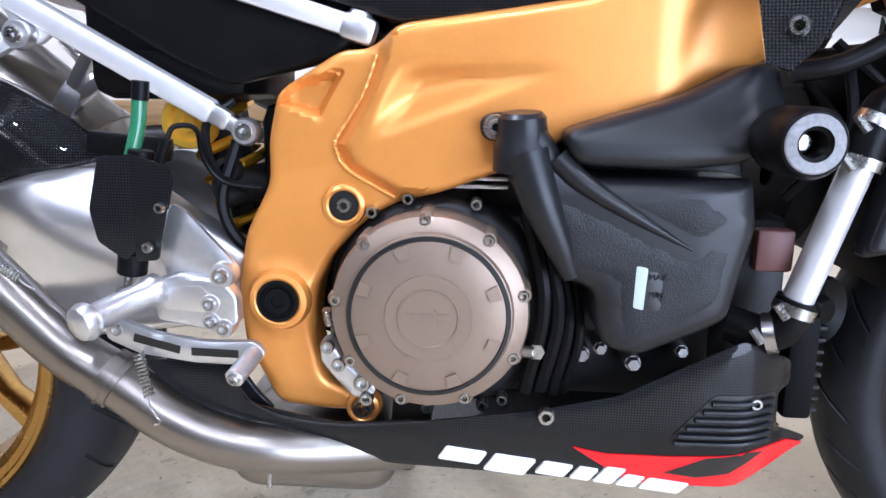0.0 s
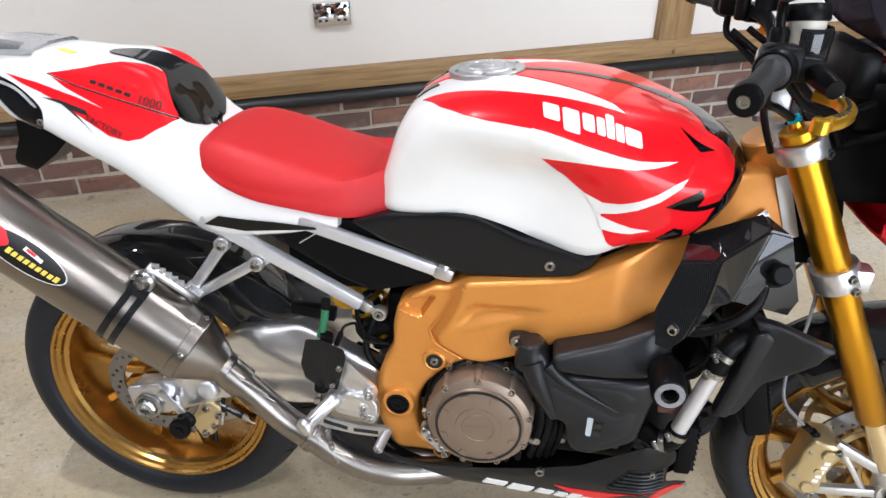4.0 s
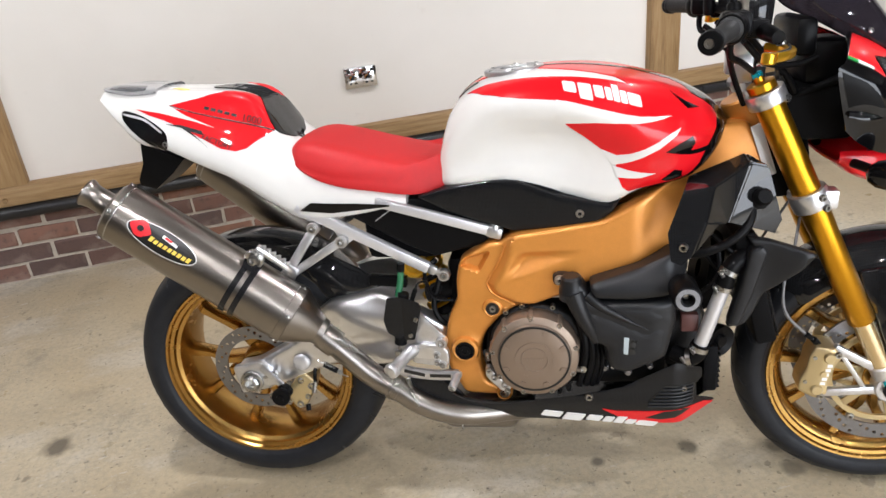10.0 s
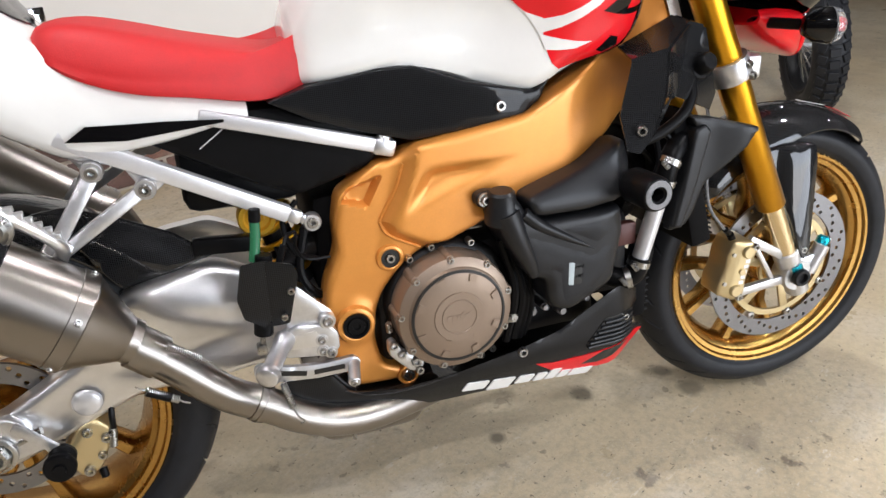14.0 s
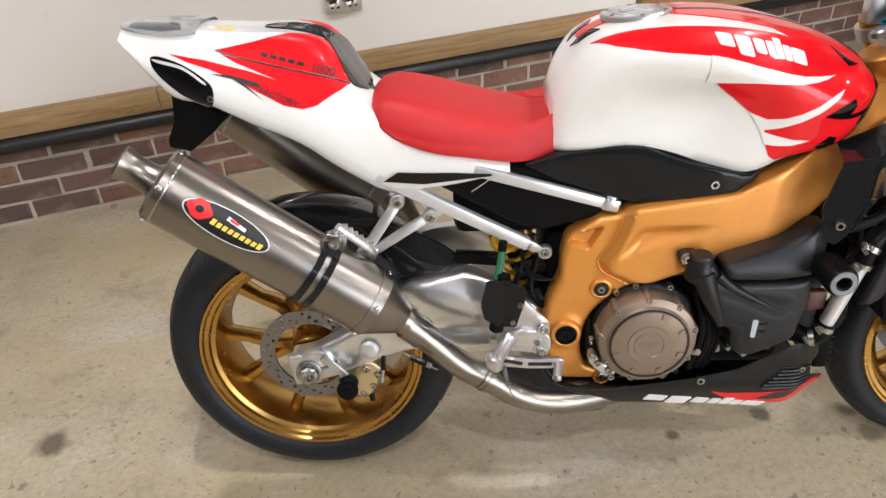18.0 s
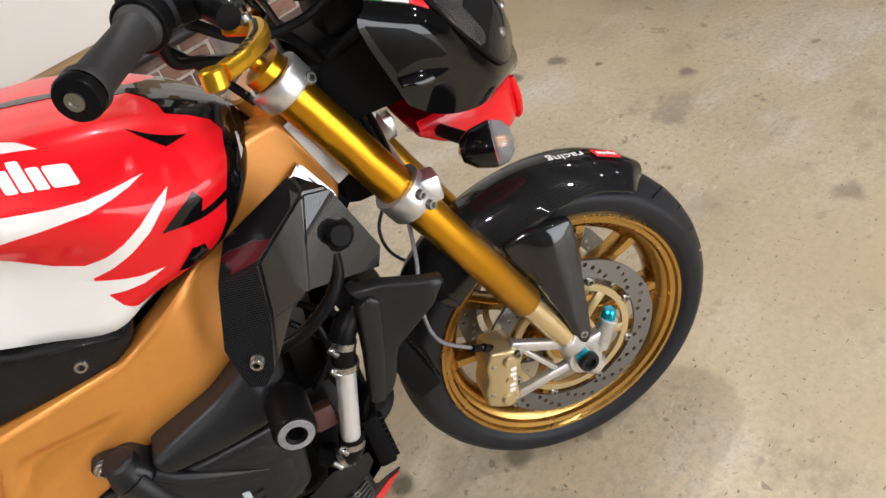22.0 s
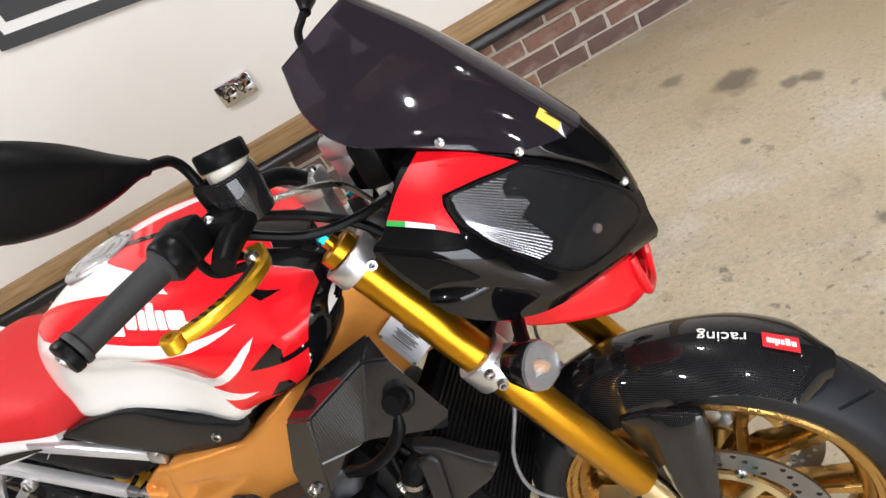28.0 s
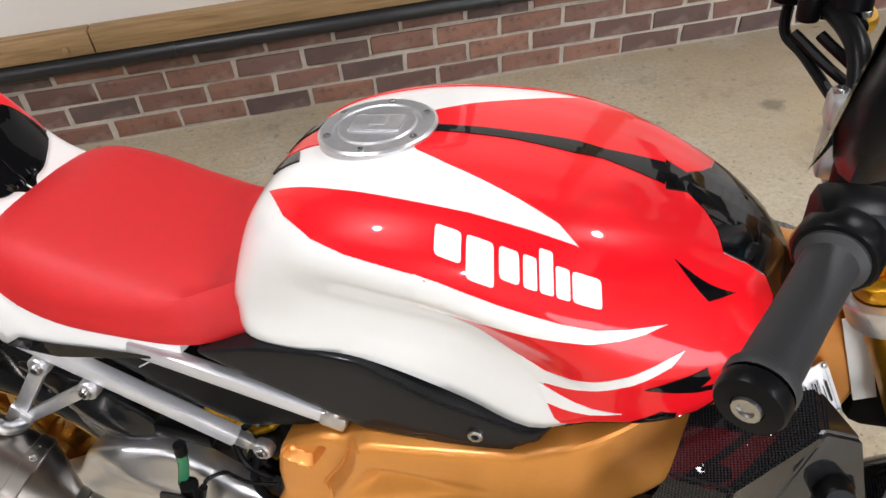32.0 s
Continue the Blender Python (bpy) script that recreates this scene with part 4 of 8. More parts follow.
def silencer_set(name, side, label):
    a, b = Vector((-0.192, side * 0.229, 0.779)), Vector((0.150, side * 0.203, 0.517))
    d = (b - a).normalized()
    body = bp(name, lathe([(0.030, 0.004), (0.058, 0.0), (0.065, 0.006), (0.0655, 0.03), (0.0655, (b - a).length)], 64, a, d), TITAN, None, label, 30)
    bp("band", lathe([(0.0662, 0.018), (0.0662, 0.020), (0.0658, 0.021)], 64, a, d), STEEL, body)
    bp("band", lathe([(0.0655, -0.021), (0.0672, -0.020), (0.0672, -0.001), (0.0648, 0.001)], 64, b, d), TITAN, body, "", 12)
    bp("cone", lathe([(0.0648, 0.0), (0.0635, 0.003), (0.0335, 0.058), (0.0312, 0.062), (0.0305, 0.075), (0.027, 0.075)], 64, b, d), TITAN, body, "welded titanium reducing cone", 12)
    o = a - d * 0.066
    bp("outlet", lathe([(0.0235, 0.072), (0.0235, 0.012), (0.0265, 0.002), (0.029, 0.0), (0.0305, 0.003), (0.0275, 0.012), (0.0255, 0.024), (0.0265, 0.055), (0.040, 0.072)], 40, o, d), TITAN, body, "turned steel outlet pipe")
    for h, n in ((0.010, 5), ((b - a).length - 0.010, 5)):
        for k in range(n):
            t = 2 * math.pi * (k + 0.2) / n
            q = frame_of(d, a) @ Vector((0.0668 * math.cos(t), 0.0668 * math.sin(t), h))
            c = a + d * h
            bp("rivet", lathe([(0.0052, 0), (0.0046, 0.0022), (0.0024, 0.0028), (0.002, 0.0016), (0, 0.0016)], 12, q, q - c), STEEL, body)
    return body, a, b, d


sil_r, sa, sb, sd = silencer_set("silencer", -1, "brushed titanium silencer with an oval maker's badge")
sil_l, la, lb, ld = silencer_set("silencer", 1, "brushed titanium silencer on the far side")


def around_sil(ang, h, a=sa, d=sd, r=0.066):
    """A place on the silencer's skin: degrees round it from its outer side, and metres along."""
    side = Vector((0, -1, 0))
    side = (side - d * side.dot(d)).normalized()
    up = side.cross(d)
    if up.z < 0:
        up = -up
    t = radians(ang)
    return a + d * h + r * (math.cos(t) * side + math.sin(t) * up)


# carbon strap: two bands meeting in a lug with a bolt
for h0, h1 in ((0.288, 0.300), (0.310, 0.322)):
    rings = []
    for k in range(49):
        ang = -110 + k * 4.2
        rings.append([around_sil(ang, h0, r=0.0662), around_sil(ang, h1, r=0.0662), around_sil(ang, h1, r=0.0692), around_sil(ang, h0, r=0.0692)])
    bp("strap", loft(rings), CARBON_MATT, sil_r, "carbon-fibre silencer strap", 50)
lug_c = Vector((0.094, -0.222, 0.658))
lug = [around_sil(62, 0.288, r=0.068), around_sil(62, 0.322, r=0.068)]
bp("strap_lug", loft([[lug[0] + Vector((0, -0.004, 0)), lug[1] + Vector((0, -0.004, 0)), lug[1] + Vector((0, 0.006, 0)), lug[0] + Vector((0, 0.006, 0))], [lug_c + sd * -0.018 + Vector((0, -0.001, 0.004)), lug_c + sd * 0.018 + Vector((0, -0.001, 0.004)), lug_c + sd * 0.018 + Vector((0, 0.008, 0.004)), lug_c + sd * -0.018 + Vector((0, 0.008, 0.004))]]), CARBON_MATT, sil_r)
bp("lug_ring", lathe([(0.019, -0.004), (0.021, 0.0), (0.021, 0.008), (0.017, 0.012), (0.011, 0.010), (0.010, 0.018), (0.006, 0.019), (0.005, 0.012), (0, 0.012)], 28, lug_c, (0, -1, 0)), STEEL, sil_r, "steel bush and bolt")

# oval badge: black plate, rim, red emblem, lettering
def badge_at(x, y, lift=0.0):
    return around_sil(y / 0.066 * 57.3 + 24, 0.130 + x, r=0.0662 + lift)


ring_out = [(0.078 * math.cos(t * math.pi / 24), 0.026 * math.sin(t * math.pi / 24)) for t in range(48)]
badge = bp("badge", patch(ring_out, lambda x, y: badge_at(x, y), 0.0005, 0.008), LETTER_WHITE, sil_r, "oval maker's badge")
bp("badge_field", patch([(x * 0.97, y * 0.93) for x, y in ring_out], lambda x, y: badge_at(x, y), 0.0009, 0.008), LETTER_BLACK, badge)
bp("emblem", patch([(-0.050 + 0.020 * math.cos(t * math.pi / 12) * (1 + 0.16 * math.cos(4 * t * math.pi / 12)), 0.003 + 0.017 * math.sin(t * math.pi / 12)) for t in range(24)], lambda x, y: badge_at(x, y), 0.0013, 0.006), PRINT_RED, badge, "red emblem")
bp("emblem_centre", patch([(-0.050 + 0.007 * math.cos(t * math.pi / 8), 0.003 + 0.006 * math.sin(t * math.pi / 8)) for t in range(16)], lambda x, y: badge_at(x, y), 0.0017, 0.004), LETTER_BLACK, badge)
for k in range(9):
    x0 = -0.026 + 0.0105 * k
    tall = 0.0105 if k in (0, 8) else 0.0085
    bp("bar", patch([(x0, -0.010), (x0 + 0.0075, -0.010), (x0 + 0.0095, -0.010 + tall), (x0 + 0.002, -0.010 + tall)], lambda x, y: badge_at(x, y), 0.0014, 0.006), LETTER_YELLOW, badge)
bp("bar", patch([(-0.005, 0.008), (0.030, 0.004), (0.030, 0.010), (-0.004, 0.015)], lambda x, y: badge_at(x, y), 0.0014, 0.006), LETTER_WHITE, badge)
bp("bar", patch([(0.0, 0.009), (0.016, 0.0075), (0.017, 0.012), (0.001, 0.0135)], lambda x, y: badge_at(x, y), 0.0018, 0.006), PRINT_RED, badge)

# link pipe collars and retaining springs
pipe_r = None
for ob in bike.children:
    if ob.name.startswith("exhaust_pipe"):
        pipe_r = ob
for p, q, r in (((0.205, -0.197, 0.468), (0.235, -0.195, 0.440), 0.0305), ((0.345, -0.19, 0.338), (0.362, -0.19, 0.326), 0.0285), ((0.352, -0.19, 0.333), (0.356, -0.19, 0.330), 0.030)):
    a, b = Vector(p), Vector(q)
    bp("collar", lathe([(0.025, 0), (r, 0.001), (r, (b - a).length - 0.001), (0.025, (b - a).length)], 32, a, b - a), TITAN, pipe_r)


def spring(a, b, r, wire, turns, seg=5):
    a, b = Vector(a), Vector(b)
    m = frame_of(b - a, a)
    n = turns * 9
    L = (b - a).length
    pts = [m @ Vector((r * math.cos(2 * math.pi * turns * k / n), r * math.sin(2 * math.pi * turns * k / n), L * k / n)) for k in range(n + 1)]
    return tube(pts, wire, n + 1, seg)


for a, b in (((0.236, -0.222, 0.478), (0.300, -0.218, 0.428)), ((0.200, -0.232, 0.424), (0.262, -0.228, 0.380))):
    a, b = Vector(a), Vector(b)
    d = b - a
    sprg = bp("spring", spring(a + d * 0.2, b - d * 0.2, 0.0045, 0.0011, 16), STEEL, pipe_r, "steel exhaust retaining spring")
    bp("hook", tube([a, a + d * 0.12 + Vector((0, -0.002, 0)), a + d * 0.21], 0.0012, 8, 6), STEEL, pipe_r)
    bp("hook", tube([b, b - d * 0.12 + Vector((0, -0.002, 0)), b - d * 0.21], 0.0012, 8, 6), STEEL, pipe_r)
bp("spring_sleeve", rod((0.212, -0.231, 0.413), (0.240, -0.229, 0.395), 0.0062, 12), BLACK, pipe_r)
sp2 = bp("spring", spring((0.388, -0.205, 0.365), (0.398, -0.210, 0.322), 0.0045, 0.0011, 12), STEEL, pipe_r)
bp("hook", tube([(0.398, -0.210, 0.322), (0.402, -0.214, 0.310), (0.410, -0.216, 0.300), (0.404, -0.216, 0.297)], 0.0014, 10, 6), STEEL, pipe_r)
# resonator box under the pipe
bp("exhaust_box", loft(smooth_rings(half_rings([(0.44, (0, 0.232), (0.06, 0.236), (0.09, 0.246), (0.06, 0.258), (0, 0.26)), (0.50, (0, 0.204), (0.10, 0.206), (0.145, 0.222), (0.12, 0.250), (0, 0.262)), (0.60, (0, 0.204), (0.10, 0.206), (0.140, 0.222), (0.12, 0.248), (0, 0.26)), (0.655, (0, 0.225), (0.05, 0.228), (0.07, 0.236), (0.05, 0.245), (0, 0.248))], 12), 3)), TITAN, pipe_r, "flat welded collector box")
bp("drain", rod((0.492, -0.145, 0.222), (0.491, -0.146, 0.196), 0.0032, 10), STEEL, pipe_r)

# swingarm
SWING = [(0.475, 0.445), (0.425, 0.475), (0.365, 0.515), (0.325, 0.534), (0.255, 0.526), (0.205, 0.512), (0.165, 0.480), (0.130, 0.425), (0.060, 0.385), (0.0, 0.352), (-0.052, 0.342), (-0.040, 0.280), (0.005, 0.272), (0.090, 0.306), (0.200, 0.352), (0.300, 0.350), (0.46, 0.372)]


def swing_h(u, w):
    h = 0.118 + 0.012 * smooth(0.12, 0.26, u) - 0.012 * smooth(0.40, 0.47, u)
    h += 0.014 * bump2(u, w, 0.29, 0.475, 0.14, 0.055, -0.25)
    h -= 0.010 * bump2(u, w, 0.25, 0.405, 0.12, 0.03, 0.1)
    return h


for s in (1, -1):
    arm = bp("swingarm", relief(rounded(SWING, 0.014), swing_h, lambda u, w: swing_h(u, w) - 0.038, 0.012, 0.010, s), POLISHED, None, "polished alloy swingarm", 30)
    if s == 1:
        swing_r = arm
bp("swing_cross", rod((0.475, -0.11, 0.408), (0.475, 0.11, 0.408), 0.034, 24), ALLOY, swing_r)
plate = bp("axle_plate", relief(rounded([(-0.055, 0.345), (0.015, 0.362), (0.035, 0.345), (0.055, 0.300), (0.01, 0.290), (-0.042, 0.274)], 0.008), 0.130, 0.115, 0.004, 0.012), ALLOY, swing_r, "alloy chain-adjuster plate")
bp("axle_nut", lathe([(0.0, 0.004), (0.012, 0.004), (0.012, 0.018), (0.017, 0.018), (0.021, 0.014), (0.021, 0.0), (0.024, 0.0), (0.024, -0.006)], 8, (-0.010, -0.131, 0.309), (0, -1, 0)), STEEL, swing_r, "castellated steel axle nut", 20)
bp("axle_ring", lathe([(0.025, 0.0), (0.028, 0.001), (0.028, 0.006), (0.024, 0.008), (0.022, 0.008)], 24, (-0.010, -0.131, 0.309), (0, -1, 0)), STEEL, swing_r)
bp("adjuster_bolt", rod((0.018, -0.126, 0.318), (0.052, -0.126, 0.330), 0.006, 10), STEEL, swing_r)
bp("strut", strap((0.022, -0.138, 0.352), (0.070, -0.140, 0.300), 0.016, 0.008), ALLOY, swing_r)
bp("paddock_bobbin", lathe([(0, 0.040), (0.008, 0.040), (0.009, 0.037), (0.020, 0.037), (0.022, 0.034), (0.022, 0.027), (0.016, 0.022), (0.014, 0.012), (0.019, 0.006), (0.019, 0), (0, 0)], 32, (0.072, -0.138, 0.290), (0, -1, 0)), BLACK, swing_r, "black paddock-stand bobbin")
bp("plug", lathe([(0, 0.006), (0.016, 0.006), (0.020, 0.003), (0.021, 0)], 24, (0.118, -0.124, 0.357), (0, -1, 0)), SILVER, swing_r)
# rear brake caliper
cal = bp("rear_caliper", relief(rounded([(0.062, 0.268), (0.098, 0.318), (0.118, 0.322), (0.140, 0.306), (0.128, 0.268), (0.112, 0.236), (0.085, 0.228)], 0.008), 0.118, 0.066, 0.006, 0.012), CALIPER, None, "pale gold rear brake caliper")
for u, w, r in ((0.106, 0.305, 0.0075), (0.130, 0.290, 0.0085), (0.118, 0.262, 0.0065), (0.096, 0.240, 0.0085), (0.070, 0.246, 0.006)):
    bp("bolt", bolt(u, -0.117, w, r, 0.007), STEEL, cal)
bp("bleed_nipple", rod((0.112, -0.112, 0.236), (0.114, -0.118, 0.222), 0.006, 10), BLACK, cal)
hose = bp("brake_hose", tube([(0.140, -0.112, 0.288), (0.143, -0.120, 0.318), (0.146, -0.110, 0.345), (0.150, -0.095, 0.370), (0.20, -0.08, 0.40)], 0.0045, 24, 8), BLACK, None, "black rear brake hose")
bp("banjo", rod((0.140, -0.116, 0.302), (0.136, -0.122, 0.274), 0.006, 10), STEEL, hose)

# hugger: carbon shell over the rear tyre
rings = []
for k in range(25):
    a = radians(18 + k * 100 / 24)
    r = 0.322 + 0.012 * math.sin(math.pi * k / 24)
    half = 0.098 - 0.035 * (k / 24) ** 2
    ring = [AX_R + Vector(((r - 0.040 * abs(q) ** 3) * math.cos(a), q * half, (r - 0.040 * abs(q) ** 3) * math.sin(a))) for q in [-1 + 2 * j / 12 for j in range(13)]]
    rings.append(ring + [p + (AX_R - p).normalized() * 0.003 for p in reversed(ring)])
hug = bp("rear_hugger", loft(rings), CARBON, None, "glossy carbon-fibre rear hugger", 50)
bp("hugger_wing", relief(rounded([(0.100, 0.635), (0.147, 0.640), (0.212, 0.614), (0.278, 0.580), (0.330, 0.540), (0.267, 0.526), (0.197, 0.511), (0.178, 0.536), (0.160, 0.570), (0.130, 0.605)], 0.008), lambda u, w: 0.100 + 0.10 * max(0, 0.60 - w) + 0.010 * bump2(u, w, 0.23, 0.555, 0.10, 0.04, -0.5), lambda u, w: 0.092 + 0.10 * max(0, 0.60 - w), 0.005, 0.010), CARBON, hug)
bp("bracket", strap((0.30, -0.10, 0.556), (0.385, -0.10, 0.548), 0.024, 0.02), BLACK, hug)

# footrest hangers for the pillion
def hanger():
    j = Vector((0.135, -0.150, 0.600))
    bm = strap((0.199, -0.136, 0.690), j, 0.020, 0.012)
    bm = joined(bm, strap((0.256, -0.136, 0.660), j + Vector((0.008, 0, -0.006)), 0.018, 0.012))
    bm = joined(bm, lathe([(0.007, 0.008), (0.013, 0.008), (0.014, 0.006), (0.014, -0.006), (0.007, -0.006)], 24, (0.199, -0.136, 0.692), (0, -1, 0)), lathe([(0.007, 0.008), (0.013, 0.008), (0.014, 0.006), (0.014, -0.006), (0.007, -0.006)], 24, (0.258, -0.136, 0.660), (0, -1, 0)))
    bm = joined(bm, strap((0.148, -0.150, 0.612), (0.118, -0.152, 0.572), 0.034, 0.016, (0, -1, 0), 0.005))
    return bm


for s, bm in both(hanger):
    h = bp("pillion_hanger", bm, ALLOY, None, "cast alloy pillion footrest hanger")
    for u, w in ((0.199, 0.692), (0.258, 0.660)):
        bp("bolt", bolt(u, -s * 0.142, w, 0.0085, 0.008, (0, -s, 0)), STEEL, h)
    peg = bp("pillion_peg", tube([(0.140, -s * 0.158, 0.588), (0.150, -s * 0.178, 0.606), (0.148, -s * 0.190, 0.622), (0.128, -s * 0.202, 0.648), (0.098, -s * 0.212, 0.678)], [0.010, 0.009, 0.0085, 0.0085, 0.009], 30, 12), POLISHED, h, "folded-up alloy pillion footrest")
    for k in range(6):
        p = Vector((0.146, -s * 0.192, 0.630)).lerp(Vector((0.106, -s * 0.210, 0.675)), k / 5)
        bp("tread", box(p.x - 0.002, p.x + 0.010, p.y - 0.006, p.y + 0.006, p.z - 0.001, p.z + 0.006, 0.001), ALLOY, h)

# subframe tubes
def sub_low():
    return strap((0.165, -0.132, 0.742), (0.440, -0.120, 0.588), 0.024, 0.020, (0, -1, 0), 0.004)


def sub_top():
    return strap((0.340, -0.128, 0.745), (0.580, -0.126, 0.672), 0.021, 0.018, (0, -1, 0), 0.004)


for s, bm in both(sub_low):
    sub = bp("subframe_rail", bm, SILVER, None, "silver-painted alloy subframe rail")
    lugm = joined(strap((0.435, -s * 0.120, 0.591), (0.456, -s * 0.119, 0.579), 0.020, 0.014), lathe([(0.007, 0.007), (0.012, 0.007), (0.014, 0.004), (0.014, -0.007), (0.007, -0.007)], 24, (0.472, -s * 0.118, 0.570), (0, -s, 0)))
    bp("lug", joined(lugm, strap((0.452, -s * 0.119, 0.581), (0.470, -s * 0.118, 0.571), 0.015, 0.010)), ALLOY, sub)
    bp("bolt", bolt(0.472, -s * 0.123, 0.570, 0.0085, 0.006, (0, -s, 0)), STEEL, sub)
    # forged gusset to which the hanger bolts
    bp("gusset", relief(rounded([(0.175, 0.722), (0.200, 0.712), (0.275, 0.676), (0.285, 0.662), (0.268, 0.650), (0.250, 0.662), (0.235, 0.690), (0.205, 0.700), (0.182, 0.705)], 0.006), 0.128, 0.118, 0.003, 0.012, s), SILVER, sub)
for s, bm in both(sub_top):
    sub = bp("subframe_strut", bm, SILVER, None, "silver-painted alloy subframe strut")
    bp("lug", joined(strap((0.572, -s * 0.126, 0.674), (0.605, -s * 0.126, 0.664), 0.026, 0.022, (0, -1, 0), 0.006), lathe([(0.0, 0.012), (0.010, 0.012), (0.011, 0.010), (0.011, -0.010), (0, -0.010)], 20, (0.588, -s * 0.126, 0.674), (0.3, 0, 1))), ALLOY, sub)

# black airbox sides and inner guard seen between the subframe tubes
bp("airbox", joined(box(0.30, 0.60, -0.105, 0.105, 0.640, 0.745, 0.02), box(0.30, 0.47, -0.10, 0.10, 0.60, 0.70, 0.02)), BLACK, None, "black plastic airbox and tray under the seat")
bp("tray_panel", relief(rounded([(0.185, 0.728), (0.250, 0.744), (0.352, 0.738), (0.385, 0.735), (0.46, 0.715), (0.54, 0.690), (0.595, 0.668), (0.56, 0.640), (0.46, 0.615), (0.40, 0.640), (0.27, 0.715)], 0.008), 0.122, 0.10, 0.006, 0.014), BLACK, None, "matt black plastic side tray")
# Narrow silver line across the black tray panel.
bp("seam", strap((0.335, -0.1228, 0.700), (0.376, -0.1228, 0.728), 0.0016, 0.002, (0, -1, 0), 0.0), SILVER)
bp("tail_insert", patch([(0.178, 0.735), (0.205, 0.752), (0.30, 0.746), (0.395, 0.736), (0.25, 0.728)], lambda u, w: (u, -0.1485 + 0.105 * max(0.0, u - 0.25), w), 0.001, 0.012), BLACK_GLOSS, None, "black carbon insert on the tail side")
# side carbon panel below the tank
SIDE = [(0.430, 0.752), (0.492, 0.768), (0.590, 0.782), (0.640, 0.781), (0.715, 0.752), (0.822, 0.728), (0.850, 0.752), (0.830, 0.715), (0.800, 0.692), (0.713, 0.682), (0.630, 0.674), (0.560, 0.695), (0.490, 0.720)]
for s in (1, -1):
    side = bp("side_panel", relief(rounded(SIDE, 0.005), lambda u, w: 0.132 + 0.022 * smooth(0.5, 0.8, u), lambda u, w: 0.09, 0.004, 0.012, s), CARBON_MATT, None, "carbon-fibre side panel under the tank")
    bp("bolt", bolt(0.764, -s * 0.153, 0.712, 0.0085, 0.005, (0, -s, 0)), STEEL, side)

# shock absorber
shock = bp("shock_absorber", rod((0.385, -0.03, 0.66), (0.455, -0.02, 0.44), 0.024, 20), DARK_METAL, None, "rear shock absorber with gold reservoir cap")
bp("shock_spring", spring((0.400, -0.03, 0.62), (0.450, -0.02, 0.46), 0.036, 0.006, 6, 8), GOLD_ANOD, shock, "yellow coil spring")
bp("reservoir_body", rod((0.399, 0.04, 0.578), (0.399, -0.066, 0.578), 0.025, 24), DARK_METAL, shock)
bp("reservoir_cap", lathe([(0, 0.006), (0.005, 0.006), (0.006, 0.010), (0.010, 0.010), (0.011, 0.004), (0.018, 0.003), (0.021, 0.008), (0.027, 0.008), (0.029, 0.004), (0.029, -0.014), (0.026, -0.016)], 36, (0.397, -0.076, 0.577), (0, -1, 0)), mat("gold_cap", (0.80, 0.47, 0.04), 0.35, 0.5), shock, "gold anodised reservoir cap")
for k, pts in enumerate((((0.455, -0.10, 0.60), (0.430, -0.115, 0.575), (0.440, -0.12, 0.53), (0.475, -0.12, 0.51)), ((0.33, 0.02, 0.66), (0.36, 0.01, 0.62), (0.43, -0.04, 0.53), (0.48, -0.06, 0.53)), ((0.46, -0.11, 0.56), (0.445, -0.12, 0.50), (0.46, -0.12, 0.46), (0.49, -0.11, 0.44)))):
    bp("hose", tube(pts, 0.0045 + 0.001 * k, 24, 8), BLACK, shock, "black rubber hose")
bp("linkage", joined(rod((0.42, -0.06, 0.50), (0.50, -0.06, 0.52), 0.02, 16), rod((0.40, -0.05, 0.44), (0.47, -0.05, 0.40), 0.018, 16)), DARK_METAL, shock)
bp("linkage_bolt", bolt(0.447, -0.10, 0.530, 0.014, 0.012), DARK_METAL, shock)
bp("rear_engine_mass", box(0.475, 0.56, -0.09, 0.09, 0.36, 0.60, 0.02), BLACK_MATT, None, "black rear crankcase")

# rear master cylinder with carbon guard, reservoir tube
guard_r = bp("heel_guard", relief(rounded([(0.358, 0.550), (0.392, 0.552), (0.396, 0.470), (0.378, 0.452), (0.352, 0.470), (0.346, 0.500)], 0.004), 0.196, 0.192, 0.001, 0.012), CARBON_MATT, None, "carbon-fibre heel guard")
bp("heel_plate", relief(rounded([(0.390, 0.552), (0.428, 0.543), (0.432, 0.528), (0.412, 0.455), (0.388, 0.452)], 0.004), lambda u, w: 0.197 + 0.25 * max(0, u - 0.39), lambda u, w: 0.193 + 0.25 * max(0, u - 0.39), 0.001, 0.01), CARBON_MATT, guard_r)
for u, w in ((0.419, 0.505), (0.405, 0.468)):
    bp("bolt", bolt(u, -0.205, w, 0.005, 0.005), STEEL, guard_r)
mc = bp("rear_master_cylinder", joined(rod((0.392, -0.178, 0.555), (0.378, -0.180, 0.455), 0.012, 16), rod((0.378, -0.180, 0.458), (0.375, -0.180, 0.436), 0.014, 16), rod((0.410, -0.185, 0.540), (0.420, -0.185, 0.566), 0.0050, 12)), BLACK, None, "rear brake master cylinder with rubber boot")
bp("pushrod_clevis", joined(rod((0.374, -0.183, 0.442), (0.370, -0.185, 0.412), 0.004, 10), box(0.362, 0.376, -0.192, -0.176, 0.408, 0.424, 0.003)), STEEL, mc)
bp("reservoir_tube", tube([(0.378, -0.172, 0.545), (0.385, -0.168, 0.575), (0.388, -0.166, 0.602)], 0.0072, 16, 14), GREEN_TUBE, mc, "green fluid reservoir hose")
bp("tube_cap", rod((0.388, -0.166, 0.600), (0.390, -0.166, 0.618), 0.0082, 14), BLACK, mc)
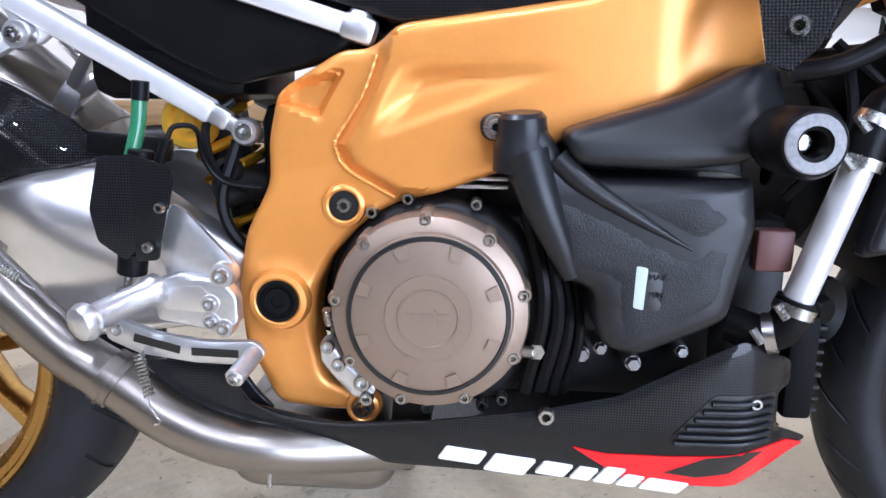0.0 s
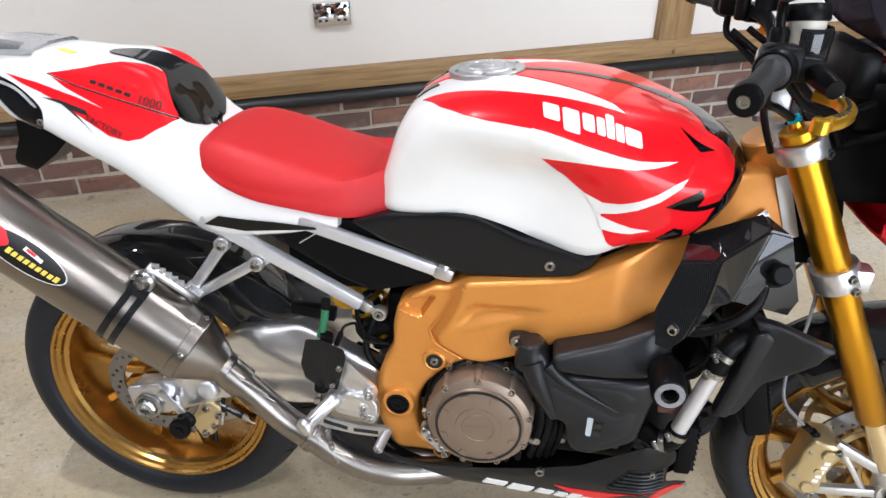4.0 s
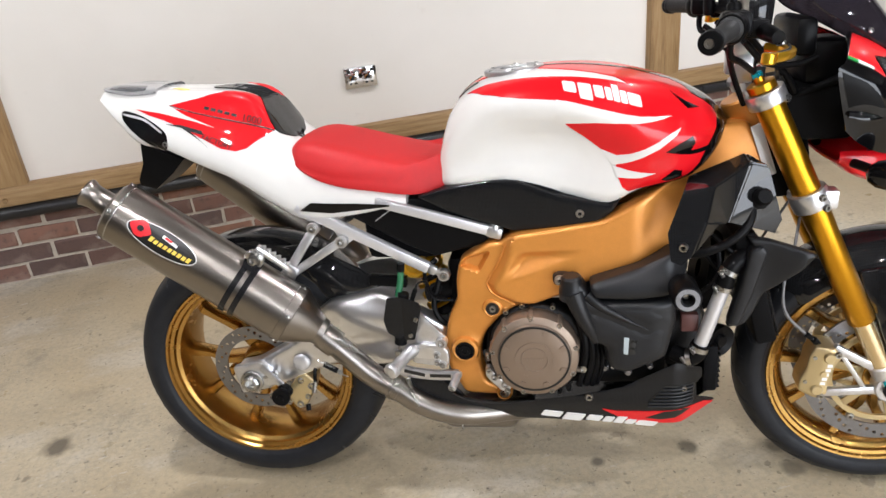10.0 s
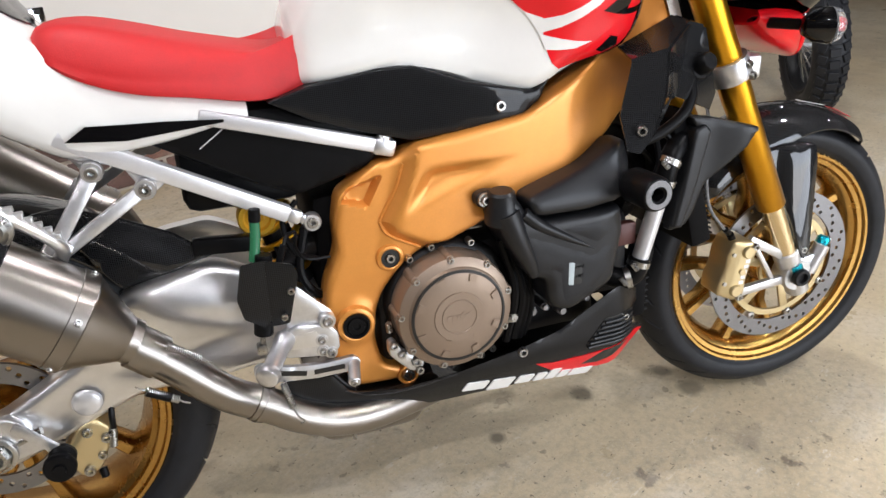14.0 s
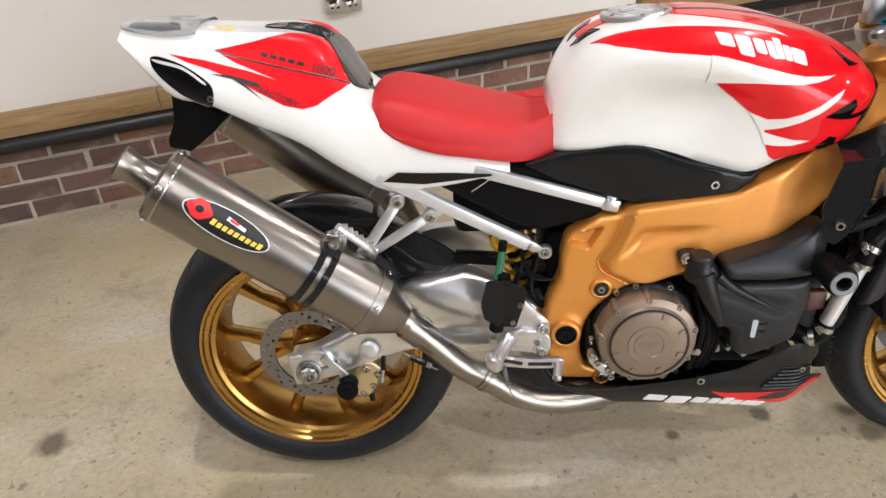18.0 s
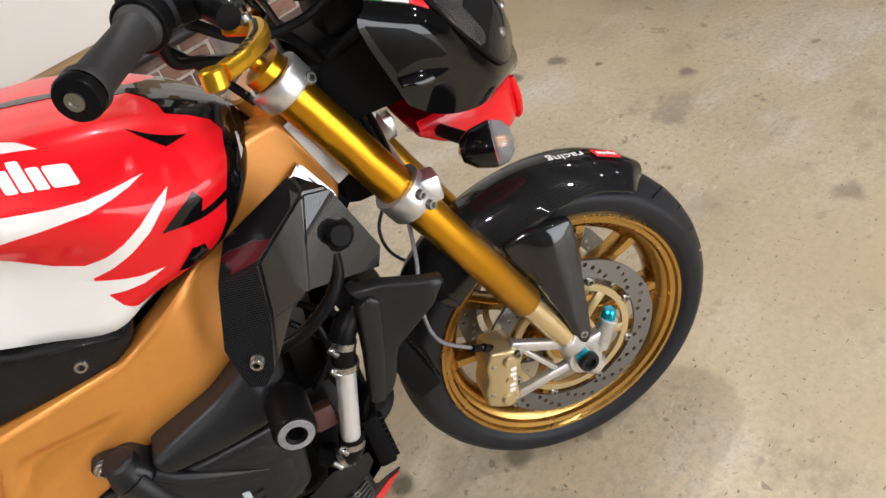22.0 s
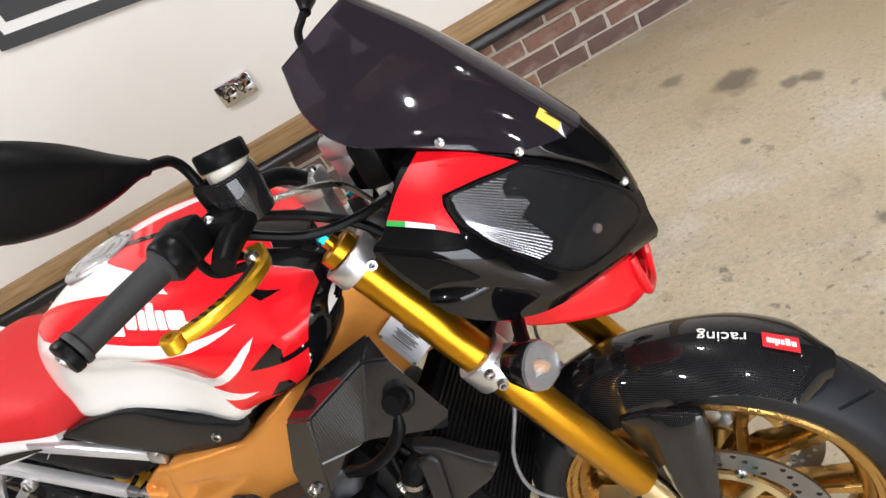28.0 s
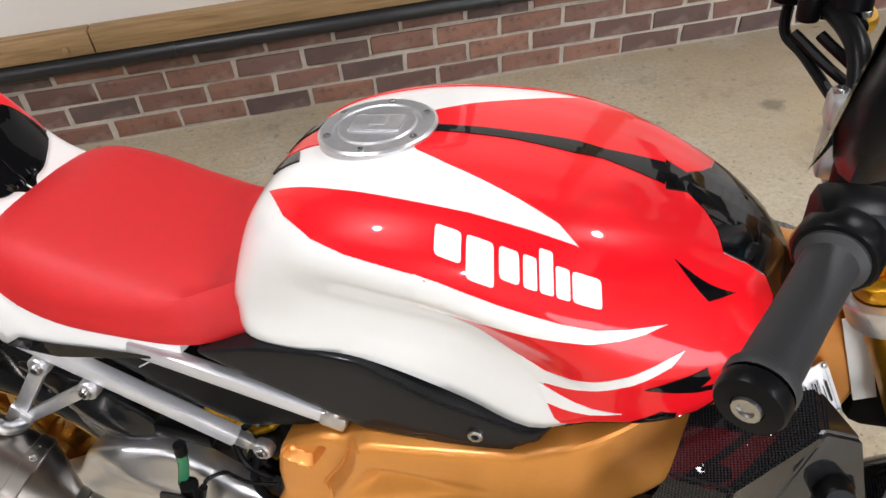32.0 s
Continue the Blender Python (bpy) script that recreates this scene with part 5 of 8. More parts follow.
bp("brake_switch_lead", tube([(0.420, -0.185, 0.566), (0.426, -0.180, 0.577), (0.440, -0.165, 0.574), (0.440, -0.150, 0.545), (0.455, -0.14, 0.522), (0.49, -0.13, 0.515)], 0.0026, 40, 8), BLACK, mc)

# rearsets
rs = bp("rearset_plate", relief(rounded([(0.398, 0.432), (0.425, 0.440), (0.468, 0.432), (0.480, 0.418), (0.480, 0.390), (0.462, 0.382), (0.400, 0.392)], 0.006), 0.188, 0.172, 0.003, 0.01), ALLOY, None, "milled alloy rearset plate")
bp("web", relief(rounded([(0.418, 0.505), (0.428, 0.500), (0.476, 0.448), (0.476, 0.430), (0.410, 0.432), (0.402, 0.470)], 0.004), 0.180, 0.172, 0.002, 0.01), ALLOY, rs)
bp("panel", relief(rounded([(0.405, 0.425), (0.446, 0.428), (0.456, 0.415), (0.450, 0.402), (0.410, 0.404)], 0.003), 0.1895, 0.186, 0.001, 0.01), POLISHED, rs)
for u, w, r in ((0.466, 0.439, 0.0125), (0.454, 0.411, 0.0095), (0.454, 0.393, 0.0095), (0.466, 0.387, 0.0095)):
    bp("boss", lathe([(0, -0.016), (r, -0.016), (r, 0.0), (r * 0.9, 0.002), (0, 0.002)], 24, (u, -0.188, w), (0, -1, 0)), ALLOY, rs)
    bp("bolt", bolt(u, -0.190, w, r * 0.62, 0.005), STEEL, rs)
bp("footpeg", lathe([(0, 0), (0.0155, 0), (0.0155, 0.010), (0.0125, 0.014), (0.0125, 0.070), (0.0165, 0.074), (0.0175, 0.079), (0.015, 0.086), (0.008, 0.090), (0, 0.090)], 24, (0.402, -0.186, 0.424), (-0.42, -0.88, -0.16)), ALLOY, rs, "knurled alloy footpeg")
ped = bp("brake_pedal", relief(rounded([(0.352, 0.390), (0.362, 0.395), (0.40, 0.381), (0.45, 0.374), (0.498, 0.376), (0.508, 0.366), (0.500, 0.352), (0.44, 0.353), (0.385, 0.360), (0.352, 0.374)], 0.006), 0.196, 0.186, 0.002, 0.008), ALLOY, None, "slotted alloy brake pedal")
# Black strips on the solid pedal paint the dark of its slots.
for a, b in (((0.380, 0.377), (0.425, 0.366)), ((0.436, 0.365), (0.482, 0.364))):
    bp("slot", strap((a[0], -0.1955, a[1]), (b[0], -0.1955, b[1]), 0.008, 0.002, (0, -1, 0), 0.0), LETTER_BLACK, ped)
bp("pivot_bolt", bolt(0.363, -0.195, 0.384, 0.006, 0.004), STEEL, ped)
bp("toe_peg", rod((0.497, -0.190, 0.364), (0.488, -0.228, 0.352), 0.009, 18), ALLOY, ped, "knurled toe peg")
bp("toe_bolt", bolt(0.4878, -0.2285, 0.3517, 0.006, 0.003, (-0.23, -0.93, -0.29)), STEEL, ped)
# small lever cluster beside the clutch cover
lev = bp("clutch_link", relief(rounded([(0.556, 0.372), (0.566, 0.376), (0.580, 0.352), (0.604, 0.340), (0.612, 0.325), (0.604, 0.312), (0.588, 0.316), (0.570, 0.335), (0.556, 0.352)], 0.004), 0.176, 0.160, 0.003, 0.008), ALLOY, None, "cast alloy slave-cylinder bracket")
for u, w, r in ((0.564, 0.368, 0.007), (0.575, 0.350, 0.007), (0.598, 0.332, 0.0085), (0.602, 0.316, 0.007)):
    bp("bolt", bolt(u, -0.176, w, r, 0.006), STEEL, lev)
bp("pin", rod((0.563, -0.160, 0.385), (0.561, -0.165, 0.402), 0.005, 10), STEEL, lev)

# ---- frame and engine details ----
def weld_v(u, w):
    return -frame_h(u, w) - 0.001


pts = [(0.609, 0.645), (0.594, 0.606), (0.570, 0.568), (0.569, 0.555), (0.580, 0.538), (0.626, 0.512)]
line = spline([(u, 0, w) for u, w in pts], 70)
bead = tube([(p.x, weld_v(p.x, p.z), p.z) for p in line], [0.0022 + 0.0004 * math.sin(k * 1.9) for k in range(70)], 140, 8)
bp("weld_bead", bead, FRAME_GOLD, frame_obj)
for u, w, r in ((0.577, 0.503, 0.0215), (0.512, 0.408, 0.030), (0.592, 0.290, 0.018)):
    h = frame_h(u, w)
    bp("boss", lathe([(r * 0.68, -0.012), (r * 0.68, 0.003), (r * 0.78, 0.0045), (r * 0.95, 0.003), (r * 1.05, -0.004), (r * 1.05, -0.012)], 40, (u, -h, w), (0, -1, 0)), FRAME_GOLD, frame_obj)
# Black disc on the uncut frame paints the dark of the bolt hole.
bp("bore", lathe([(0, 0.0015), (0.0145, 0.0015), (0.0145, 0.0035)], 24, (0.577, -frame_h(0.577, 0.503), 0.503), (0, -1, 0)), LETTER_BLACK, frame_obj)
bp("bolt", bolt(0.577, -frame_h(0.577, 0.503), 0.503, 0.0075, 0.006), STEEL, frame_obj)
pv = bp("pivot_cap", lathe([(0, 0.002), (0.006, 0.002), (0.0065, 0.0045), (0.013, 0.0045), (0.014, 0.002), (0.0165, 0.002), (0.0175, 0.006), (0.0205, 0.006), (0.0215, 0.003), (0.0215, -0.006)], 36, (0.512, -frame_h(0.512, 0.408), 0.408), (0, -1, 0)), BLACK, frame_obj, "black swingarm pivot cap")
bp("bolt", bolt(0.592, -frame_h(0.592, 0.290), 0.290, 0.0105, 0.007), STEEL, frame_obj)
# identity plate, its writing as plain bars
pa, pb, pc = Vector((1.097, -0.064, 0.800)), Vector((1.127, -0.068, 0.737)), Vector((1.062, -0.080, 0.777))
ex, ey = (pb - pa), (pc - pa)
pn = ex.cross(ey).normalized()
if pn.y > 0:
    pn = -pn


def on_plate(x, y):
    return pa + ex * x + ey * y + pn * 0.004


idp = bp("identity_plate", patch(rounded([(0, 0), (1, 0), (1, 1), (0, 1)], 0.12), on_plate, 0.0012, 0.3), SILVER, frame_obj, "silver identity plate with lines of print")
lift = pn * 0.0016
for x0, x1, y0, y1 in ((0.30, 0.70, 0.14, 0.19), (0.36, 0.62, 0.24, 0.26), (0.22, 0.78, 0.32, 0.335), (0.22, 0.78, 0.345, 0.36), (0.26, 0.72, 0.385, 0.42), (0.22, 0.78, 0.45, 0.465), (0.22, 0.78, 0.475, 0.49), (0.30, 0.66, 0.52, 0.55), (0.22, 0.74, 0.60, 0.635), (0.22, 0.66, 0.68, 0.69), (0.30, 0.60, 0.74, 0.75), (0.12, 0.88, 0.09, 0.098), (0.12, 0.88, 0.82, 0.828)):
    bm = bmesh.new()
    bm.faces.new([bm.verts.new(on_plate(x, y) + lift * 1.2) for x, y in ((x0, y0), (x1, y0), (x1, y1), (x0, y1))])
    bp("bar", bm, DARK_METAL, idp)
for x, y in ((0.06, 0.08), (0.94, 0.08), (0.06, 0.92), (0.94, 0.92)):
    q = on_plate(x, y) + lift * 0.8
    bp("rivet", lathe([(0.003, 0), (0.0025, 0.0012), (0, 0.0015)], 10, q, pn), STEEL, idp)
bp("serial_label", strap((1.110, -0.064, 0.856), (1.146, -0.064, 0.752), 0.022, 0.002, (0.1, -1.0, 0.05), 0.0008), LETTER_WHITE, frame_obj, "white strip with a line of print")

# clutch cover
c0 = Vector((CL[0], 0, CL[1]))
def cl_pt(r, a, v):
    return Vector((CL[0] + r * math.cos(a), -v, CL[1] + r * math.sin(a)))


# Raised black ring stands in for the dark groove around the cover.
bp("seal_ring", lathe([(0.0715, 0.2035), (0.0722, 0.2045), (0.0758, 0.2042), (0.0765, 0.200)], 72, (CL[0], 0, CL[1]), (0, -1, 0)), LETTER_BLACK, clutch, "dark blue-black sealing ring")
for k in range(9):
    a = radians(93 + 40 * k)
    p = cl_pt(0.0890, a, 0.150)
    bp("ear", lathe([(0, 0.040), (0.0072, 0.040), (0.0082, 0.038), (0.0088, 0.0), (0, 0)], 16, p, (0, -1, 0)), BRONZE, clutch)
    bp("bolt", bolt(*cl_pt(0.0890, a, 0.1895), 0.0055, 0.006), STEEL, clutch)
for k in range(8):
    a = radians(22 + 45 * k)
    q = 0.105
    poly = [cl_pt(0.0705, a - q, 0.2026), cl_pt(0.0705, a + q, 0.2026), cl_pt(0.0590, a + q * 0.8, 0.2034), cl_pt(0.0590, a - q * 0.8, 0.2034)]
    bp("notch", loft([poly, [p + Vector((0, -0.0026, 0)) + (c0 - p).normalized() * -0.0004 for p in poly]]), BRONZE, clutch, "", 20)
bp("centre_ring", lathe([(0.0265, 0.2055), (0.0275, 0.2075), (0.0285, 0.2075), (0.0292, 0.2055)], 48, (CL[0], 0, CL[1]), (0, -1, 0)), BRONZE, clutch)


def lettering(text, size, m, material, parent, name="lettering", label="", depth=0.0004):
    """Solid letters from the built-in font, on the plane of m (x along the line, z out)."""
    cu = bpy.data.curves.new("t", "FONT")
    cu.body, cu.size, cu.extrude, cu.align_x, cu.align_y = text, size, depth, "CENTER", "CENTER"
    cu.resolution_u = 3
    ob = bpy.data.objects.new("t", cu)
    scene.collection.objects.link(ob)
    bpy.context.view_layer.update()
    me = bpy.data.meshes.new_from_object(ob.evaluated_get(bpy.context.evaluated_depsgraph_get()))
    bpy.data.objects.remove(ob)
    bm = bmesh.new()
    bm.from_mesh(me)
    bm.transform(m)
    return part(name, bm, material, parent, label or "printed lettering")


SIDE_M = Matrix(((1, 0, 0, 0), (0, 0, -1, 0), (0, 1, 0, 0), (0, 0, 0, 1)))
lettering("MAGNESIUM", 0.0082, Matrix.Translation((0.664, -0.2042, 0.373)) @ SIDE_M, BRONZE, clutch, depth=0.0012)


def logo_shapes(fn, x0, x1, y0, h, thick=0.0006, slant=0.12):
    """Seven plain solid blocks that stand in for a maker's mark: (width, foot, head) of each."""
    blocks = ((1.25, 0.0, 1.0), (1.25, -0.36, 1.0), (0.9, 0.0, 1.0), (0.6, 0.0, 1.0), (0.6, 0.0, 1.38), (0.6, 0.0, 1.0), (1.25, 0.0, 1.0))
    w = (x1 - x0) / sum(k[0] for k in blocks)
    out = []
    x = x0
    for wd, lo, hi in blocks:
        b = x + w * wd * 0.84
        q = [(x + slant * lo * h, y0 + lo * h), (b + slant * lo * h, y0 + lo * h), (b + slant * hi * h, y0 + hi * h), (x + slant * hi * h, y0 + hi * h)]
        out.append(patch(rounded(q, min(0.15 * h, 0.2 * (b - x)), 2), fn, thick, max(0.006, (x1 - x0) / 24)))
        x += w * wd
    return out


def mark(fn, material, parent, *size):
    for bm in logo_shapes(fn, *size):
        bp("mark", bm, material, parent)


mark(lambda x, y: (CL[0] + x, -0.2062, CL[1] + y), BRONZE, clutch, -0.0205, 0.0205, -0.004, 0.0085, 0.0007, 0.0)

# casing and hoses round the clutch
eng = [o for o in bike.children if o.name.startswith("engine")][0]
bp("crankcase", relief(rounded([(0.562, 0.425), (0.580, 0.470), (0.620, 0.505), (0.680, 0.515), (0.745, 0.490), (0.775, 0.440), (0.775, 0.350), (0.73, 0.305), (0.62, 0.300), (0.575, 0.340)], 0.02), 0.150, 0.06, 0.012, 0.02), DARK_METAL, eng, "black crankcase half")
for u, w in ((0.640, 0.512), (0.705, 0.508), (0.605, 0.498), (0.735, 0.312), (0.715, 0.305), (0.66, 0.300)):
    bp("case_bolt", bolt(u, -0.150, w, 0.006, 0.012), STEEL, eng)
for k, (a, b, c2, r) in enumerate((((0.752, -0.165, 0.505), (0.772, -0.172, 0.42), (0.757, -0.165, 0.325), 0.007), ((0.765, -0.160, 0.49), (0.786, -0.168, 0.41), (0.772, -0.160, 0.325), 0.0075), ((0.780, -0.155, 0.47), (0.797, -0.163, 0.40), (0.785, -0.155, 0.320), 0.006), ((0.80, -0.150, 0.45), (0.808, -0.158, 0.38), (0.795, -0.150, 0.32), 0.005))):
    bp("hose", tube([a, b, c2], r, 18, 8), BLACK, eng, "black rubber hose")
bp("lever_arm", joined(rod((0.742, -0.165, 0.366), (0.765, -0.178, 0.370), 0.006, 10), lathe([(0, 0), (0.008, 0), (0.008, 0.006), (0, 0.006)], 6, (0.766, -0.172, 0.370), (0, -1, 0))), STEEL, eng)
for u, w, v, r in ((0.835, 0.425, 0.150, 0.010), (0.812, 0.360, 0.150, 0.008), (0.828, 0.372, 0.165, 0.006), (0.86, 0.358, 0.165, 0.0075), (0.905, 0.372, 0.165, 0.006), (0.650, 0.535, 0.140, 0.006), (0.695, 0.545, 0.140, 0.006)):
    bp("fitting", joined(rod((u, -v + 0.05, w), (u, -v, w), r * 1.1, 12), lathe([(0, 0.006), (r * 0.8, 0.006), (r, 0.0), (0, 0)], 6, (u, -v, w), (0, -1, 0))), DISC, eng)
for k in range(4):
    bp("head_fin", box(0.655 + 0.002 * k, 0.735, -0.135, -0.05, 0.520 + 0.008 * k, 0.524 + 0.008 * k, 0.001), ALLOY, eng)
bp("cylinder_head", box(0.80, 0.97, -0.12, 0.12, 0.36, 0.56, 0.025), DARK_METAL, eng)
bp("front_cylinder", box(0.90, 1.02, -0.12, 0.12, 0.34, 0.50, 0.025), DARK_METAL, eng)
bp("connector", box(0.965, 1.000, -0.165, -0.145, 0.452, 0.492, 0.004), worn(mat("brown_plastic", (0.10, 0.035, 0.03), 0.5), 80), eng, "brown plastic connector block")
bp("horn", lathe([(0, 0.012), (0.012, 0.012), (0.016, 0.004), (0.034, 0.010), (0.036, 0.004), (0.034, -0.012), (0, -0.012)], 32, (1.055, -0.10, 0.400), (0.5, -0.8, 0)), BLACK, eng, "black horn disc")

# expansion tank in its lobes
TEX_BLACK = mat("ribbed_black_plastic", (0.012, 0.0124, 0.014), 0.42, spec=0.28)
n = Net(TEX_BLACK)
v1 = n.node("ShaderNodeTexVoronoi", Vector=n.co, Scale=750.0)
n.bump(v1.outputs["Distance"], 0.5, 0.0006)
tankb = bp("expansion_tank", relief(rounded([(0.722, 0.588), (0.757, 0.592), (0.772, 0.572), (0.786, 0.546), (0.80, 0.541), (0.945, 0.543), (0.951, 0.500), (0.933, 0.415), (0.855, 0.379), (0.825, 0.386), (0.814, 0.407), (0.812, 0.440), (0.783, 0.450), (0.756, 0.498), (0.726, 0.551)], 0.010), lambda u, w: 0.212 - 0.006 * smooth(0.90, 0.95, u), 0.135, 0.014, 0.010), SATIN_BLACK, None, "black moulded expansion tank with level window")
bp("upper_lobe", relief(rounded([(0.778, 0.580), (0.800, 0.588), (0.880, 0.612), (0.940, 0.640), (0.965, 0.640), (0.975, 0.605), (0.955, 0.570), (0.925, 0.556), (0.872, 0.550), (0.797, 0.552), (0.786, 0.558)], 0.010), lambda u, w: 0.222 - 0.02 * smooth(0.56, 0.63, w) - 0.03 * smooth(0.93, 0.98, u), 0.14, 0.010, 0.010), SATIN_BLACK, tankb)
bp("neck", lathe([(0, 0.030), (0.017, 0.030), (0.021, 0.026), (0.023, 0.006), (0.026, 0.0), (0.027, -0.02), (0, -0.02)], 28, (0.745, -0.192, 0.566), (-0.05, -0.1, 1)), SATIN_BLACK, tankb)
bp("ridge", tube([(0.748, -0.200, 0.560), (0.762, -0.206, 0.520), (0.780, -0.206, 0.480), (0.792, -0.204, 0.452)], [0.022, 0.018, 0.013, 0.008], 22, 14), SATIN_BLACK, tankb)
bp("rib", tube([(0.775, -0.204, 0.556), (0.800, -0.211, 0.535), (0.845, -0.212, 0.508), (0.895, -0.2115, 0.480)], [0.012, 0.009, 0.006, 0.001], 26, 10), SATIN_BLACK, tankb)
bp("grain_panel", relief(rounded([(0.764, 0.527), (0.800, 0.514), (0.846, 0.492), (0.893, 0.470), (0.929, 0.498), (0.921, 0.434), (0.850, 0.390), (0.838, 0.396), (0.832, 0.452), (0.790, 0.464)], 0.006), lambda u, w: 0.2135 - 0.006 * smooth(0.90, 0.95, u), 0.205, 0.002, 0.010), TEX_BLACK, tankb, "grained plastic panel")
bp("grain_panel", relief(rounded([(0.830, 0.524), (0.900, 0.527), (0.928, 0.506), (0.900, 0.488)], 0.005), lambda u, w: 0.2135 - 0.006 * smooth(0.90, 0.95, u), 0.205, 0.002, 0.010), TEX_BLACK, tankb, "grained plastic panel")
bp("window_recess", relief(rounded([(0.843, 0.472), (0.875, 0.466), (0.873, 0.416), (0.844, 0.424)], 0.004), 0.2142, 0.206, 0.002, 0.01), LETTER_BLACK, tankb)
bp("level_window", relief(rounded([(0.847, 0.466), (0.857, 0.464), (0.855, 0.426), (0.846, 0.428)], 0.002), 0.2152, 0.206, 0.001, 0.01), mat("level_fluid", (0.42, 0.48, 0.50), 0.25), tankb, "pale translucent level window")
lettering("MAX", 0.0075, Matrix.Translation((0.866, -0.2147, 0.456)) @ SIDE_M, BLACK, tankb)
lettering("MIN", 0.0075, Matrix.Translation((0.865, -0.2147, 0.440)) @ SIDE_M, BLACK, tankb)
ear = bp("ear", relief(rounded([(0.706, 0.590), (0.722, 0.596), (0.745, 0.592), (0.740, 0.575), (0.724, 0.568), (0.708, 0.572)], 0.008), 0.186, 0.168, 0.004, 0.01), SATIN_BLACK, tankb)
bp("washer", lathe([(0.006, 0.003), (0.0105, 0.003), (0.0115, 0)], 20, (0.721, -0.186, 0.582), (0, -1, 0)), STEEL, tankb)
bp("bolt", bolt(0.721, -0.188, 0.582, 0.0075, 0.006), STEEL, tankb)

# crash bung, coolant tube, radiator and its wing
bung = bp("crash_bung", lathe([(0.009, 0.058), (0.0105, 0.080), (0.019, 0.084), (0.0245, 0.082), (0.0275, 0.076), (0.0275, 0.020), (0.024, 0.012), (0.016, 0.0), (0.016, -0.06)], 40, (0.956, -0.200, 0.578), (0, -1, 0)), BLACK, None, "black nylon crash bung")
bp("bung_ring", lathe([(0.0135, 0.0845), (0.0215, 0.0842), (0.0225, 0.0832)], 40, (0.956, -0.200, 0.578), (0, -1, 0)), worn(mat("scuffed_nylon", (0.20, 0.20, 0.21), 0.5), 300, 0.6, 1.4), bung, "worn pale rim")
bp("bung_bolt", lathe([(0, 0.062), (0.006, 0.062), (0.0085, 0.060)], 12, (0.956, -0.200, 0.578), (0, -1, 0)), STEEL, bung)
cool = bp("coolant_tube", rod((1.000, -0.172, 0.415), (1.043, -0.176, 0.562), 0.0142, 24), SILVER, None, "silver alloy coolant tube")
bp("upper_hose", tube([(1.040, -0.176, 0.552), (1.048, -0.176, 0.585), (1.060, -0.172, 0.606), (1.084, -0.160, 0.620)], 0.0175, 24, 16), BLACK, cool, "black rubber elbow")
bp("lower_hose", tube([(1.004, -0.172, 0.430), (0.996, -0.170, 0.402), (0.978, -0.162, 0.392), (0.955, -0.145, 0.395)], 0.018, 24, 16), BLACK, cool, "black rubber elbow")
for p, d in (((1.002, -0.172, 0.420), (0.043, -0.004, 0.147)), ((1.041, -0.176, 0.557), (0.043, -0.004, 0.147)), ((1.050, -0.175, 0.590), (0.5, 0.1, 0.9)), ((0.985, -0.166, 0.394), (1, -0.4, 0.3))):
    bp("hose_clamp", lathe([(0.018, -0.005), (0.0198, -0.005), (0.0198, 0.005), (0.018, 0.005)], 24, p, d), STEEL, cool)
    bp("clamp_screw", rod(Vector(p) + Vector((-0.020, -0.010, 0.006)), Vector(p) + Vector((-0.012, -0.016, -0.006)), 0.0042, 8), STEEL, cool)
rad = bp("radiator", box(1.085, 1.125, -0.165, 0.165, 0.42, 0.665, 0.006), BLACK_MATT, None, "black curved radiator core")
rad.data.transform(Matrix.Translation((1.1, 0, 0.55)) @ Matrix.Rotation(radians(-14), 4, "Y") @ Matrix.Translation((-1.1, 0, -0.55)))
for k in range(24):
    bm = box(1.128, 1.131, -0.160, 0.160, 0.430 + 0.0095 * k, 0.4325 + 0.0095 * k)
    bm.transform(Matrix.Translation((1.1, 0, 0.55)) @ Matrix.Rotation(radians(-14), 4, "Y") @ Matrix.Translation((-1.1, 0, -0.55)))
    bp("fin", bm, DARK_METAL, rad)
for s in (1, -1):
    wing = bp("radiator_wing", relief(rounded([(1.080, 0.662), (1.125, 0.655), (1.205, 0.632), (1.180, 0.600), (1.140, 0.565), (1.115, 0.545), (1.098, 0.500), (1.085, 0.478), (1.050, 0.470), (1.075, 0.560), (1.098, 0.634)], 0.008), lambda u, w: 0.185 + 0.02 * smooth(1.10, 1.20, u), lambda u, w: 0.165 + 0.02 * smooth(1.10, 1.20, u), 0.006, 0.012, s), SATIN_BLACK, rad, "black plastic radiator wing")
    bp("end_tank", relief(rounded([(1.085, 0.640), (1.105, 0.648), (1.118, 0.635), (1.095, 0.545), (1.072, 0.475), (1.052, 0.478), (1.068, 0.545)], 0.006), 0.192, 0.16, 0.006, 0.012, s), SATIN_BLACK, rad)
bp("fan_shroud", lathe([(0.02, 0.0), (0.085, 0.0), (0.09, 0.01), (0.09, 0.03), (0.02, 0.03)], 32, (1.050, -0.02, 0.53), (-1, 0, 0.2)), BLACK_MATT, rad)
bp("oil_cooler", box(1.02, 1.05, -0.13, 0.13, 0.29, 0.40, 0.006), BLACK_MATT, None, "black oil cooler behind the belly pan")
for k in range(8):
    bp("cooler_fin", box(1.048, 1.056, -0.125, 0.125, 0.298 + 0.0125 * k, 0.301 + 0.0125 * k), DARK_METAL)

